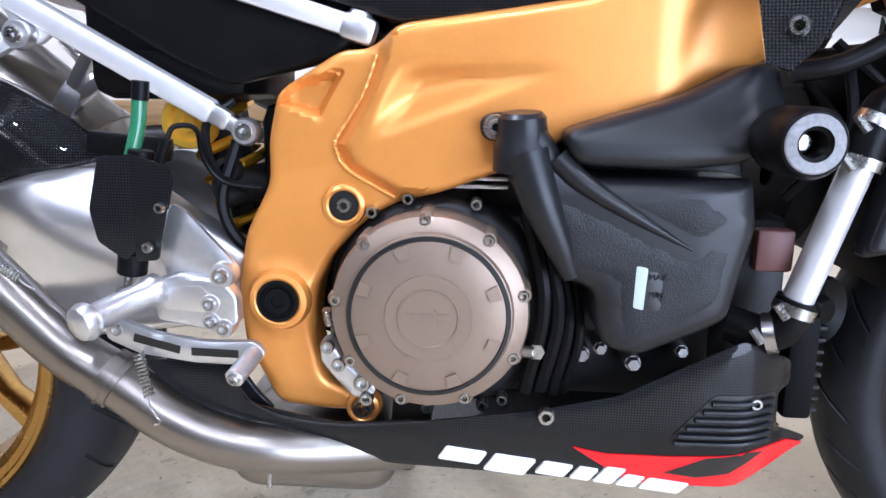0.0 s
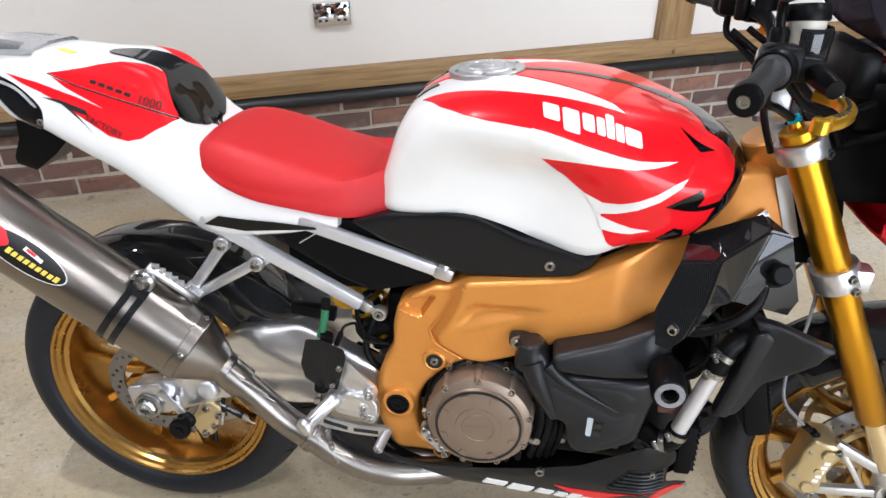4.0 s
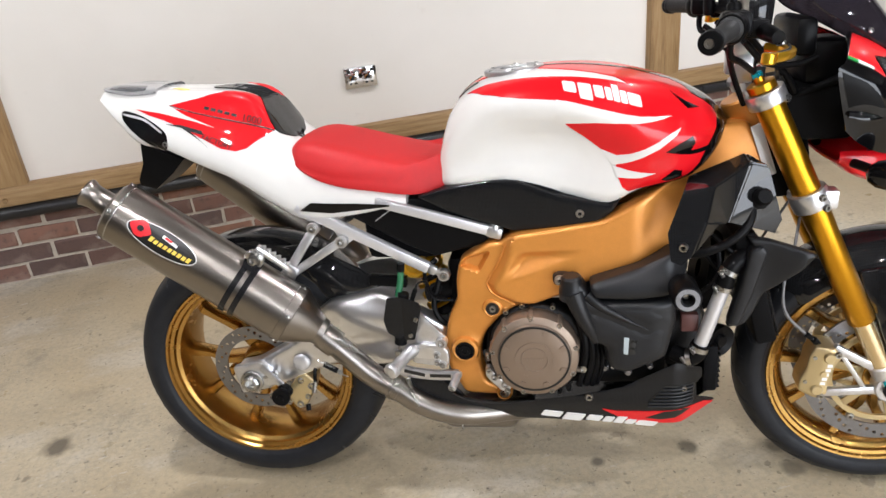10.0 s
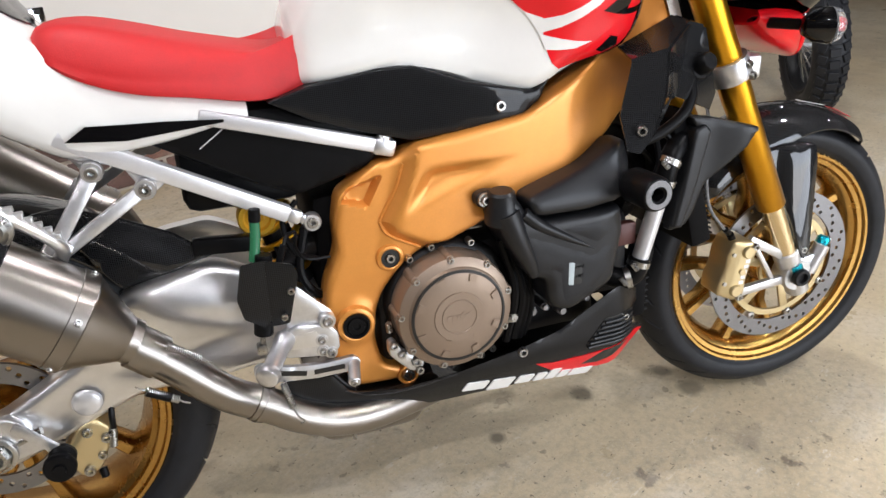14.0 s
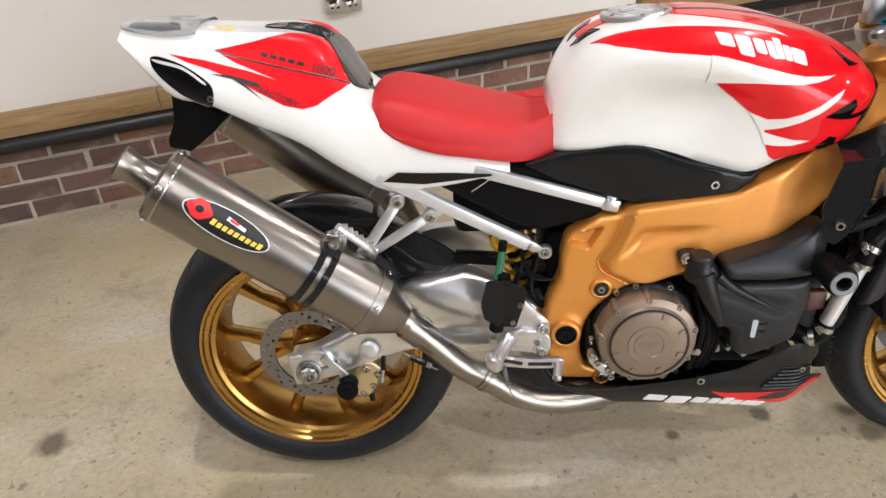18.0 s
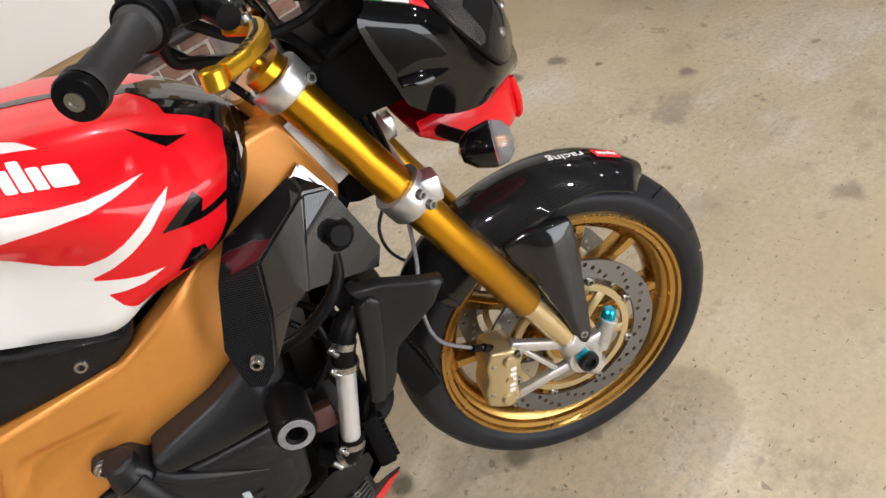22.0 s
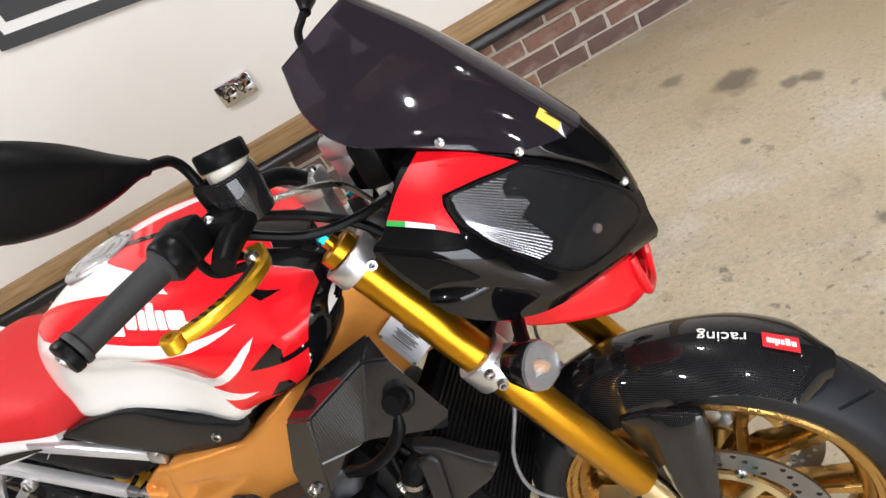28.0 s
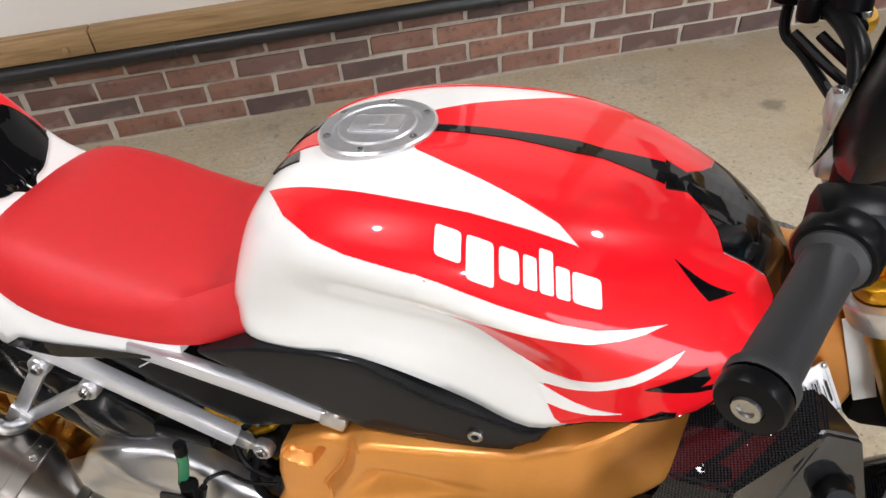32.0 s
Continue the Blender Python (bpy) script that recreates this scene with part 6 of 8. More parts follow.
# faceted carbon shroud beside the frame head
SHROUD = {"a": (0.954, -0.205, 0.765), "b": (1.006, -0.222, 0.778), "c": (1.082, -0.165, 0.806), "d": (1.080, -0.122, 0.815), "e": (1.114, -0.160, 0.797), "f": (1.147, -0.155, 0.688), "g": (1.135, -0.158, 0.662), "h": (1.040, -0.196, 0.700), "i": (1.020, -0.216, 0.705), "j": (0.992, -0.240, 0.715), "k": (0.971, -0.240, 0.652), "l": (0.948, -0.243, 0.632), "m": (0.930, -0.238, 0.638), "n": (0.925, -0.222, 0.690), "o": (0.975, -0.130, 0.775)}
for s in (1, -1):
    bm = bmesh.new()
    vs = {k: bm.verts.new(p) for k, p in SHROUD.items()}
    for f in ("nabjklm", "bchij", "ijk", "cefgh", "aodcb", "dec"):
        bm.faces.new([vs[k] for k in f])
    bmesh.ops.recalc_face_normals(bm, faces=bm.faces)
    bmesh.ops.bevel(bm, geom=[e for e in bm.edges if len(e.link_faces) == 2], offset=0.0035, segments=2, affect="EDGES")
    bmesh.ops.triangulate(bm, faces=[f for f in bm.faces if len(f.verts) > 4])
    bmesh.ops.solidify(bm, geom=bm.faces, thickness=0.003)
    if s < 0:
        bm = mirrored(bm)
    sh = bp("radiator_shroud", bm, CARBON, None, "faceted glossy carbon-fibre radiator shroud", 25)
    bp("bolt", bolt(0.953, -s * 0.236, 0.666, 0.0085, 0.008, (-0.3, -s * 0.95, 0)), STEEL, sh)
bp("filler_cap", lathe([(0, 0.034), (0.013, 0.034), (0.016, 0.030), (0.018, 0.012), (0.022, 0.010), (0.023, 0.006), (0.016, 0.004), (0.016, -0.02), (0, -0.02)], 10, (1.100, -0.160, 0.735), (0.1, -0.9, 0.35)), BLACK, None, "black radiator filler cap")
bp("filler_hose", tube([(1.088, -0.168, 0.715), (1.080, -0.180, 0.690), (1.055, -0.190, 0.665), (1.01, -0.19, 0.640), (0.97, -0.185, 0.632)], 0.009, 28, 10), BLACK, None, "black overflow hose")
for a, b in (((1.02, -0.15, 0.66), (1.08, -0.14, 0.56)), ((1.0, -0.14, 0.63), (1.05, -0.13, 0.50)), ((1.03, -0.16, 0.64), (0.99, -0.15, 0.52))):
    bp("cable", tube([a, ((a[0] + b[0]) / 2 + 0.02, a[1] - 0.012, (a[2] + b[2]) / 2), b], 0.005, 14, 8), BLACK, eng)

# belly pan details
pan = [o for o in bike.children if o.name.startswith("belly_pan")][0]
bp("belly_floor", loft([[(u, -b, z), (u, -b * 0.5, z - 0.012), (u, 0, z - 0.016), (u, b * 0.5, z - 0.012), (u, b, z)] + [(u, b * 0.5, z - 0.008), (u, 0, z - 0.012), (u, -b * 0.5, z - 0.008)] for u, b, z in ((0.47, 0.15, 0.270), (0.63, 0.135, 0.240), (0.80, 0.128, 0.231), (0.90, 0.12, 0.229), (0.98, 0.10, 0.230), (1.04, 0.08, 0.262))]), CARBON_MATT, pan)


def on_belly(u, w):
    return (u, -belly_h(u, w), w)


bp("red_flash", patch([(0.806, 0.274), (0.838, 0.267), (0.90, 0.267), (0.936, 0.269), (0.985, 0.274), (1.022, 0.275), (1.044, 0.266), (1.02, 0.25), (0.974, 0.2265), (0.88, 0.2275), (0.865, 0.229)], on_belly, 0.0012, 0.012), RED, pan, "bright red painted flash")
mark(lambda x, y: on_belly(x, y - 0.155 * (x - 0.67)), LETTER_WHITE, pan, 0.672, 0.925, 0.252, 0.018, 0.0022, 0.5)
# Black patch on the pan's skin paints the dark of an opening.
bp("slot", patch([(0.898, 0.245), (0.936, 0.268), (0.975, 0.273), (0.992, 0.270), (0.960, 0.247), (0.93, 0.240)], on_belly, 0.0016, 0.012), LETTER_BLACK, pan)
GR = [(0.896, 0.292), (0.934, 0.337), (0.997, 0.336), (0.995, 0.288), (0.903, 0.280)]
# Black sheet behind the slats paints the dark of the grille opening.
bp("grille_opening", patch(rounded(GR, 0.006), on_belly, 0.0010, 0.012), LETTER_BLACK, pan)
for k in range(6):
    w = 0.286 + 0.0085 * k
    u0 = 0.900 + max(0, (w - 0.292)) * 0.85
    run = [(u0 + (0.993 - u0) * j / 6, w + 0.0002 * j) for j in range(7)]
    bp("slat", tube([(u, -belly_h(u, v) - 0.0035, v) for u, v in run], 0.0028, 19, 8), SATIN_BLACK, pan)
bp("resonator", box(0.435, 0.625, -0.135, 0.03, 0.176, 0.262, 0.036, 5), TITAN, pan, "flattened titanium exhaust chamber")
bp("bolt", bolt(0.973, -belly_h(0.973, 0.329) - 0.002, 0.329, 0.006, 0.005), STEEL, pan)
bp("bolt", bolt(0.777, -belly_h(0.777, 0.309), 0.309, 0.0085, 0.006), STEEL, pan)
bp("carbon_heel", relief(rounded([(0.385, 0.352), (0.462, 0.347), (0.486, 0.312), (0.505, 0.292), (0.46, 0.285), (0.425, 0.300)], 0.006), 0.160, 0.155, 0.003, 0.012), CARBON_MATT, pan)
# Thin tube along the pan's edge, drawn as its grey highlight.
bp("lip", tube([(0.480, -0.186, 0.314), (0.52, -0.187, 0.297), (0.58, -0.187, 0.291), (0.66, -0.187, 0.298)], 0.0013, 24, 6), DARK_METAL, pan)
bp("side_stand", joined(rod((0.56, 0.15, 0.30), (0.60, 0.235, -0.0), 0.011, 12), box(0.585, 0.635, 0.22, 0.25, 0.0, 0.008, 0.003)), BLACK, None, "black side stand")

# ---- nose fairing ----
NOSE_NET = (
    ((1.245, -0.100, 1.028), (1.300, -0.088, 1.002), (1.355, -0.071, 0.966), (1.405, -0.040, 0.918), (1.440, 0, 0.868)),
    ((1.232, -0.150, 1.010), (1.281, -0.148, 0.983), (1.345, -0.118, 0.935), (1.405, -0.075, 0.888), (1.449, 0, 0.840)),
    ((1.220, -0.188, 0.985), (1.291, -0.174, 0.951), (1.332, -0.152, 0.895), (1.378, -0.120, 0.843), (1.450, 0, 0.812)),
    ((1.205, -0.200, 0.965), (1.275, -0.192, 0.925), (1.320, -0.168, 0.870), (1.370, -0.132, 0.822), (1.453, 0, 0.785)),
    ((1.235, -0.180, 0.860), (1.262, -0.172, 0.835), (1.300, -0.158, 0.815), (1.351, -0.125, 0.800), (1.448, 0, 0.772)),
)


def on_curve(p, s):
    p = [Vector(q) for q in p]
    q = [2 * p[0] - p[1], *p, 2 * p[-1] - p[-2]]
    i = int(min(max(math.floor(s), 0), len(p) - 2))
    t = s - i
    a, b, c, d = q[i : i + 4]
    return 0.5 * (2 * b + (c - a) * t + (2 * a - 5 * b + 4 * c - d) * t * t + (3 * b - a - 3 * c + d) * t**3)


def nose(x, y):
    """The fairing's right skin: x runs from the rear to the nose, y from the screen down."""
    return on_curve([on_curve(r, x) for r in NOSE_NET], y)


def nose_patch(name, poly, material, thick, parent=None, label="", step=0.14, inner=-0.002):
    bm = patch(poly, nose, -thick, step, inner)
    ob = None
    for s in (1, -1):
        b2 = bm.copy() if s == 1 else mirrored(bm.copy())
        o = bp(name, b2, material, parent, label, 60)
        ob = ob or o
    bm.free()
    return ob


fair = nose_patch("nose_fairing", [(0, 0), (2, 0), (4, 0), (4, 2), (4, 4), (2, 4), (0, 4), (0, 3), (0, 2)], BLACK_GLOSS, 0.0, None, "glossy black nose fairing with red side panels")
nose_patch("red_panel", [(0.20, 0.03), (1.16, 0.03), (1.92, 0.12), (1.4, 0.52), (0.96, 0.92), (0.98, 1.4), (0.99, 1.86), (0.68, 1.76), (0.28, 1.68), (0.02, 1.67)], RED, 0.0016, fair, "glossy red side panel")
nose_patch("stripe_green", [(0.02, 1.675), (0.28, 1.685), (0.28, 1.83), (0.02, 1.80)], GREEN, 0.0018, fair)
nose_patch("stripe_white", [(0.28, 1.685), (0.68, 1.765), (0.68, 1.90), (0.28, 1.83)], LETTER_WHITE, 0.0018, fair)
nose_patch("stripe_red", [(0.68, 1.765), (0.99, 1.865), (1.0, 1.97), (0.68, 1.90)], PRINT_RED, 0.0018, fair)
LAMP = [(1.03, 0.97), (1.40, 0.60), (1.96, 0.20), (2.44, 0.22), (3.0, 0.34), (3.55, 0.60), (3.80, 1.2), (3.84, 1.84), (3.48, 2.22), (2.90, 2.10), (1.90, 1.97), (1.14, 1.72), (1.05, 1.35)]
nose_patch("headlight_bowl", LAMP, BLACK_MATT, 0.0012, fair)
lamp_rim = [nose(x, y) for x, y in LAMP]
REFL = mat("reflector", (0.42, 0.42, 0.44), 0.26, 1.0)
RIB = [(1.08, 0.90), (1.36, 0.68), (1.8, 0.36), (1.72, 0.68), (1.8, 0.84), (2.04, 0.84), (2.12, 0.96), (2.0, 1.24), (2.12, 1.32), (2.48, 1.56), (2.52, 1.72), (2.32, 1.96), (2.08, 1.96), (1.4, 1.86), (1.18, 1.62), (1.12, 1.12)]
# Base in dark metal paints shade between the ribs, so they read bright.
refl = nose_patch("reflector", RIB, DARK_METAL, 0.0018, fair, "ribbed chrome headlight reflector")
for k in range(27):
    y = 0.44 + 0.057 * k
    xs = [x for x in np.arange(1.0, 2.6, 0.02) if inside((x, y), RIB)]
    runs = [[xs[0]]] if xs else []
    for x in xs[1:]:
        if x - runs[-1][-1] < 0.03:
            runs[-1].append(x)
        else:
            runs.append([x])
    for run in runs:
        if len(run) < 5:
            continue
        for s in (1, -1):
            line = [nose(run[0] + (run[-1] - run[0]) * q / 4, y) for q in range(5)]
            bp("reflector_rib", tube([(p.x + 0.002, s * (p.y - 0.0025), p.z) for p in line], 0.0013, 9, 6), REFL, refl)
lens = nose_patch("headlight_lens", LAMP, LENS_DARK, 0.0052, fair, "clear headlight lens", inner=0.0042)
for ob in bike.children_recursive:
    if ob.name.startswith("headlight_lens"):
        ob.visible_shadow = False
lp = nose(3.16, 1.44)
bp("side_light", lathe([(0, 0.004), (0.005, 0.004), (0.0065, 0.002), (0.007, 0)], 16, lp + Vector((0.001, -0.002, 0)), (0.8, -0.6, 0.2)), REFL, fair, "small round side light")
bp("lamp_seam", tube([(p.x + 0.001, p.y - 0.003, p.z) for p in lamp_rim + lamp_rim[:1]], 0.0016, 80, 6), BLACK, fair)
# Satin patch stands in for the bluish sky reflection on this facet.
nose_patch("cheek_panel", [(0.10, 2.86), (0.64, 2.84), (1.40, 3.06), (1.24, 3.18), (0.72, 3.34), (0.26, 3.54), (0.16, 3.24)], BLACK, 0.0016, fair, "satin blue-black cheek panel")
for s in (1, -1):
    bp("cheek_scoop", tube([(1.232, -s * 0.190, 0.893), (1.262, -s * 0.186, 0.888), (1.295, -s * 0.172, 0.884), (1.320, -s * 0.158, 0.880)], [0.008, 0.013, 0.009, 0.002], 20, 10, 0.5), BLACK_GLOSS, fair)

# screen: rows from the top edge down to the nose
SCREEN_ROWS = [((1.217, 1.188), (1.153, 0.085, 1.160)), ((1.283, 1.122), (1.163, 0.112, 1.108)), ((1.337, 1.055), (1.200, 0.126, 1.066)), ((1.380, 0.999), (1.262, 0.108, 1.032)), ((1.412, 0.955), (1.350, 0.076, 0.976))]
NOSE_ROWS = [((1.412, 0.955), (1.350, 0.076, 0.976)), ((1.436, 0.905), (1.402, 0.046, 0.927)), ((1.446, 0.860), (1.435, 0.024, 0.880)), ((1.447, 0.838), (1.446, 0.006, 0.842))]


def screen_bm(rows, n=17, thick=0.003, times=5):
    cen = spline([(c[0], 0, c[1]) for c, k in rows], (len(rows) - 1) * times + 1)
    cor = spline([k for c, k in rows], (len(rows) - 1) * times + 1)
    rings = []
    for c, k in zip(cen, cor):
        ring = []
        for j in range(n):
            q = -1 + 2 * j / (n - 1)
            f = (1 - abs(q) ** 2.2)
            p = Vector((k.x + (c.x - k.x) * f, q * k.y, k.z + (c.z - k.z) * f))
            ring.append(p)
        rings.append(ring + [p + Vector((-thick * 0.8, -p.y * 0.02, -thick * 0.6)) for p in reversed(ring)])
    return loft(rings)


scr = bp("windscreen", screen_bm(SCREEN_ROWS), SCREEN, None, "dark smoked flyscreen", 50)
bp("screen_rim", tube([(p.x, p.y, p.z) for p in spline([k for c, k in SCREEN_ROWS], 9)], 0.0022, 20, 6), BLACK_GLOSS, scr)
nose_top = bp("nose_panel", screen_bm(NOSE_ROWS), BLACK_GLOSS, None, "gloss black nose panel with a small yellow sticker", 50)
for u, v, w in ((1.286, -0.098, 1.026), (1.355, -0.073, 0.976), (1.438, -0.014, 0.872), (1.286, 0.098, 1.026), (1.355, 0.073, 0.976)):
    bp("screw", lathe([(0.0055, 0), (0.005, 0.003), (0.003, 0.004), (0, 0.004)], 14, (u, v - (0.004 if v < 0 else -0.004), w), (0.35, -1 if v < 0 else 1, 0.35)), STEEL, scr)
q0, q1 = Vector((1.374, -0.020, 0.988)), Vector((1.392, -0.022, 0.964))
bp("sticker", strap(q0 + Vector((0.004, -0.01, 0.006)), q1 + Vector((0.003, -0.008, 0.006)), 0.018, 0.0012, (0.85, -0.2, 0.5), 0.0), LETTER_YELLOW, nose_top, "yellow and white sticker")
bp("sticker", strap(q1 + Vector((0.003, -0.008, 0.006)), q1 + Vector((0.008, -0.008, -0.006)), 0.018, 0.0012, (0.85, -0.2, 0.5), 0.0), LETTER_WHITE, nose_top)
bp("instrument_panel", joined(box(1.165, 1.205, -0.085, 0.085, 0.985, 1.055, 0.012), box(1.19, 1.28, -0.07, 0.07, 0.93, 1.01, 0.012)), BLACK, None, "black instrument panel behind the screen")
bp("fairing_stay", joined(rod((1.15, -0.07, 0.90), (1.25, -0.08, 0.94), 0.008, 10), rod((1.15, 0.07, 0.90), (1.25, 0.08, 0.94), 0.008, 10), box(1.15, 1.30, -0.08, 0.08, 0.82, 0.93, 0.02)), BLACK_MATT, None, "black fairing stay and wiring")

loom = bp("wiring_loom", box(1.135, 1.20, -0.062, 0.062, 0.70, 0.875, 0.02), BLACK_MATT, None, "black wiring loom and covers ahead of the steering head")
for k in range(5):
    v = -0.062 + 0.006 * k
    bp("lead", tube([(1.150 + 0.012 * k, v, 0.86), (1.170 + 0.010 * k, v - 0.014, 0.81), (1.185 + 0.008 * k, v - 0.008, 0.76), (1.19 + 0.006 * k, v, 0.71)], 0.004 + 0.0006 * (k % 3), 20, 8), BLACK, loom)

# red scoop under the nose
rings = []
for k, (u, b, z0, z1) in enumerate(((1.252, 0.118, 0.782, 0.803), (1.29, 0.112, 0.754, 0.802), (1.34, 0.098, 0.734, 0.796), (1.39, 0.070, 0.716, 0.786), (1.418, 0.042, 0.718, 0.780))):
    rings.append([Vector((u, -b, z1)), Vector((u, -b * 1.02, z0 * 0.5 + z1 * 0.5)), Vector((u, -b * 0.85, z0)), Vector((u, 0, z0 - 0.004)), Vector((u, b * 0.85, z0)), Vector((u, b * 1.02, z0 * 0.5 + z1 * 0.5)), Vector((u, b, z1))])
rings = [spline(r, 19) for r in rings]
full = []
for r in rings:
    full.append(list(r) + [p + Vector((0, 0.004 if p.y < 0 else -0.004, 0.004)) for p in reversed(r)])
scoop = bp("chin_scoop", loft(smooth_rings(full, 4)), RED, None, "glossy red chin scoop under the headlight", 40)
bp("scoop_lip", tube([(1.418, -0.042, 0.780), (1.422, -0.044, 0.748), (1.422, -0.032, 0.718), (1.424, 0.0, 0.710), (1.422, 0.032, 0.718), (1.422, 0.044, 0.748), (1.418, 0.042, 0.780)], 0.006, 40, 8), RED, scoop)
# Solid block in darker red paints the shaded inside of the scoop.
bp("scoop_slot", box(1.35, 1.41, -0.030, 0.030, 0.726, 0.780, 0.01), mat("dark_red_inside", (0.20, 0.01, 0.01), 0.4), scoop)

# indicators
for s in (1, -1):
    ind = bp("indicator", lathe([(0, -0.040), (0.014, -0.036), (0.024, -0.022), (0.029, 0.0), (0.029, 0.004), (0.0, 0.004)], 28, (1.310, -s * 0.204, 0.783), (0.92, -s * 0.35, 0.0)), BLACK_GLOSS, None, "black indicator with a clear lens")
    ind_lens = bp("lens", lathe([(0.028, 0.003), (0.0285, 0.008), (0.025, 0.018), (0.015, 0.026), (0, 0.029)], 28, (1.310, -s * 0.204, 0.783), (0.92, -s * 0.35, 0.0)), LENS_CLEAR, ind, "clear ribbed lens")
    ind_lens.visible_shadow = False
    bp("bulb", lathe([(0, 0.014), (0.004, 0.012), (0.0055, 0.005), (0.0055, 0.002)], 14, (1.312, -s * 0.205, 0.783), (0.92, -s * 0.35, 0.0)), mat("amber_bulb", (0.35, 0.17, 0.06), 0.3), ind)
    bp("bowl", lathe([(0.006, 0.0045), (0.018, 0.0055), (0.0265, 0.0075)], 28, (1.310, -s * 0.204, 0.783), (0.92, -s * 0.35, 0.0)), DISC, ind)
    bp("stalk", tube([(1.275, -s * 0.085, 0.782), (1.280, -s * 0.120, 0.784), (1.298, -s * 0.178, 0.783)], 0.009, 14, 10), BLACK, ind)

# ---- handlebar, right side as it stands when turned; the left is its mirror image about the stem ----
MIRROR_STEER = STEER @ Matrix.Diagonal((1, -1, 1, 1)) @ STEER.inverted()


def other(bm):
    b2 = bm.copy()
    b2.transform(MIRROR_STEER)
    bmesh.ops.reverse_faces(b2, faces=b2.faces)
    return b2


def pair(name, bm, material, parents=(None, None), label=""):
    b2 = other(bm)
    return bp(name, bm, material, parents[0], label), bp(name, b2, material, parents[1], label)


GE, GI = Vector((0.956, -0.374, 1.049)), Vector((1.010, -0.258, 1.057))
gd = (GI - GE).normalized()
bars = pair("handlebar", tube([GE + gd * 0.02, GI, (1.052, -0.170, 1.060), (1.078, -0.100, 1.050), (1.086, -0.050, 1.010)], 0.011, 40, 14), BLACK, label="black tapered handlebar")
GRIP = mat("rubber_grip", (0.018, 0.018, 0.019), 0.6)
n = Net(GRIP)
mpz = n.node("ShaderNodeMapping", Vector=n.co, Rotation=(0.0, 0.0, 0.44))
ck = n.node("ShaderNodeTexChecker", Vector=mpz.outputs[0], Scale=330.0)
n.bump(ck.outputs["Fac"], 0.9, 0.002)
grips = pair("grip", lathe([(0.0185, 0.0), (0.0195, 0.002), (0.0195, 0.007), (0.0165, 0.010), (0.0160, 0.06), (0.0165, 0.112), (0.021, 0.116), (0.021, 0.122), (0.0165, 0.126)], 32, GE + gd * 0.012, gd), GRIP, bars, "ribbed black rubber grip")
pair("bar_end", lathe([(0.0, 0.003), (0.0085, 0.003), (0.0085, 0.0), (0.0175, 0.001), (0.019, 0.004), (0.019, 0.011), (0.017, 0.013)], 28, GE - gd * 0.002, gd), BLACK, bars)
pair("bar_end_bolt", lathe([(0, 0.0), (0.004, 0.0), (0.0045, -0.002), (0.0075, -0.002), (0.008, 0.002)], 16, GE - gd * 0.002, gd), STEEL, bars)
pair("throttle_housing", joined(lathe([(0.015, 0), (0.024, 0.001), (0.026, 0.004), (0.026, 0.020), (0.024, 0.024), (0.015, 0.024)], 24, GI + gd * 0.002, gd), box(1.000, 1.050, -0.245, -0.205, 1.040, 1.085, 0.010)), BLACK, bars, "black switch housing")
pair("cable_elbow", tube([(1.02, -0.225, 1.045), (1.022, -0.215, 1.010), (1.045, -0.19, 0.995), (1.08, -0.14, 0.97)], 0.006, 20, 8), BLACK, bars)
mcyl = pair("master_cylinder", joined(tube([(1.085, -0.265, 1.040), (1.078, -0.235, 1.045), (1.075, -0.190, 1.048), (1.080, -0.140, 1.050)], [0.012, 0.014, 0.014, 0.010], 20, 14), box(1.040, 1.085, -0.215, -0.185, 1.035, 1.068, 0.008)), BLACK, bars, "black radial brake master cylinder")
pair("pivot", bolt(1.098, -0.236, 1.026, 0.008, 0.006, (0, 0, 1)), STEEL, bars)
# gold lever with a flattened, drilled blade
path = spline([(1.084, -0.210, 1.020), (1.104, -0.238, 1.018), (1.102, -0.275, 1.017), (1.084, -0.312, 1.017), (1.060, -0.336, 1.017)], 30)
rings = []
for k, p in enumerate(path):
    d = (path[min(k + 1, 29)] - path[max(k - 1, 0)]).normalized()
    up = Vector((0.1, 0.05, 1)).normalized()
    sd2 = d.cross(up).normalized()
    w = 0.011 - 0.004 * k / 29
    h = 0.0075
    rings.append([p + sd2 * (w * x) + up * (h * y) for x, y in ((-1, -0.6), (-0.7, -1), (0.7, -1), (1, -0.6), (1, 0.6), (0.7, 1), (-0.7, 1), (-1, 0.6))])
levers = pair("lever", loft(rings), GOLD_ANOD, bars, "gold anodised brake lever")
pair("lever_tip", lathe([(0.004, 0.009), (0.009, 0.009), (0.011, 0.007), (0.011, -0.007), (0.009, -0.009), (0.004, -0.009), (0.004, 0.009)], 20, (1.051, -0.343, 1.017), (0.1, 0.05, 1)), GOLD_ANOD, levers)
# Black tube laid on the blade paints the dark of its slot.
pair("slot", tube([(1.106, -0.248, 1.0265), (1.102, -0.275, 1.0255), (1.094, -0.294, 1.0245)], 0.0022, 12, 6), LETTER_BLACK, levers)
for k in range(4):
    p = path[19 + 2 * k] + Vector((0, 0, 0.0078))
    pair("bar", box(p.x - 0.005, p.x + 0.003, p.y - 0.003, p.y + 0.001, p.z - 0.0005, p.z + 0.0006), LETTER_BLACK, levers)
RB, RT = Vector((1.070, -0.160, 1.058)), Vector((1.067, -0.146, 1.121))
rdir = (RT - RB).normalized()
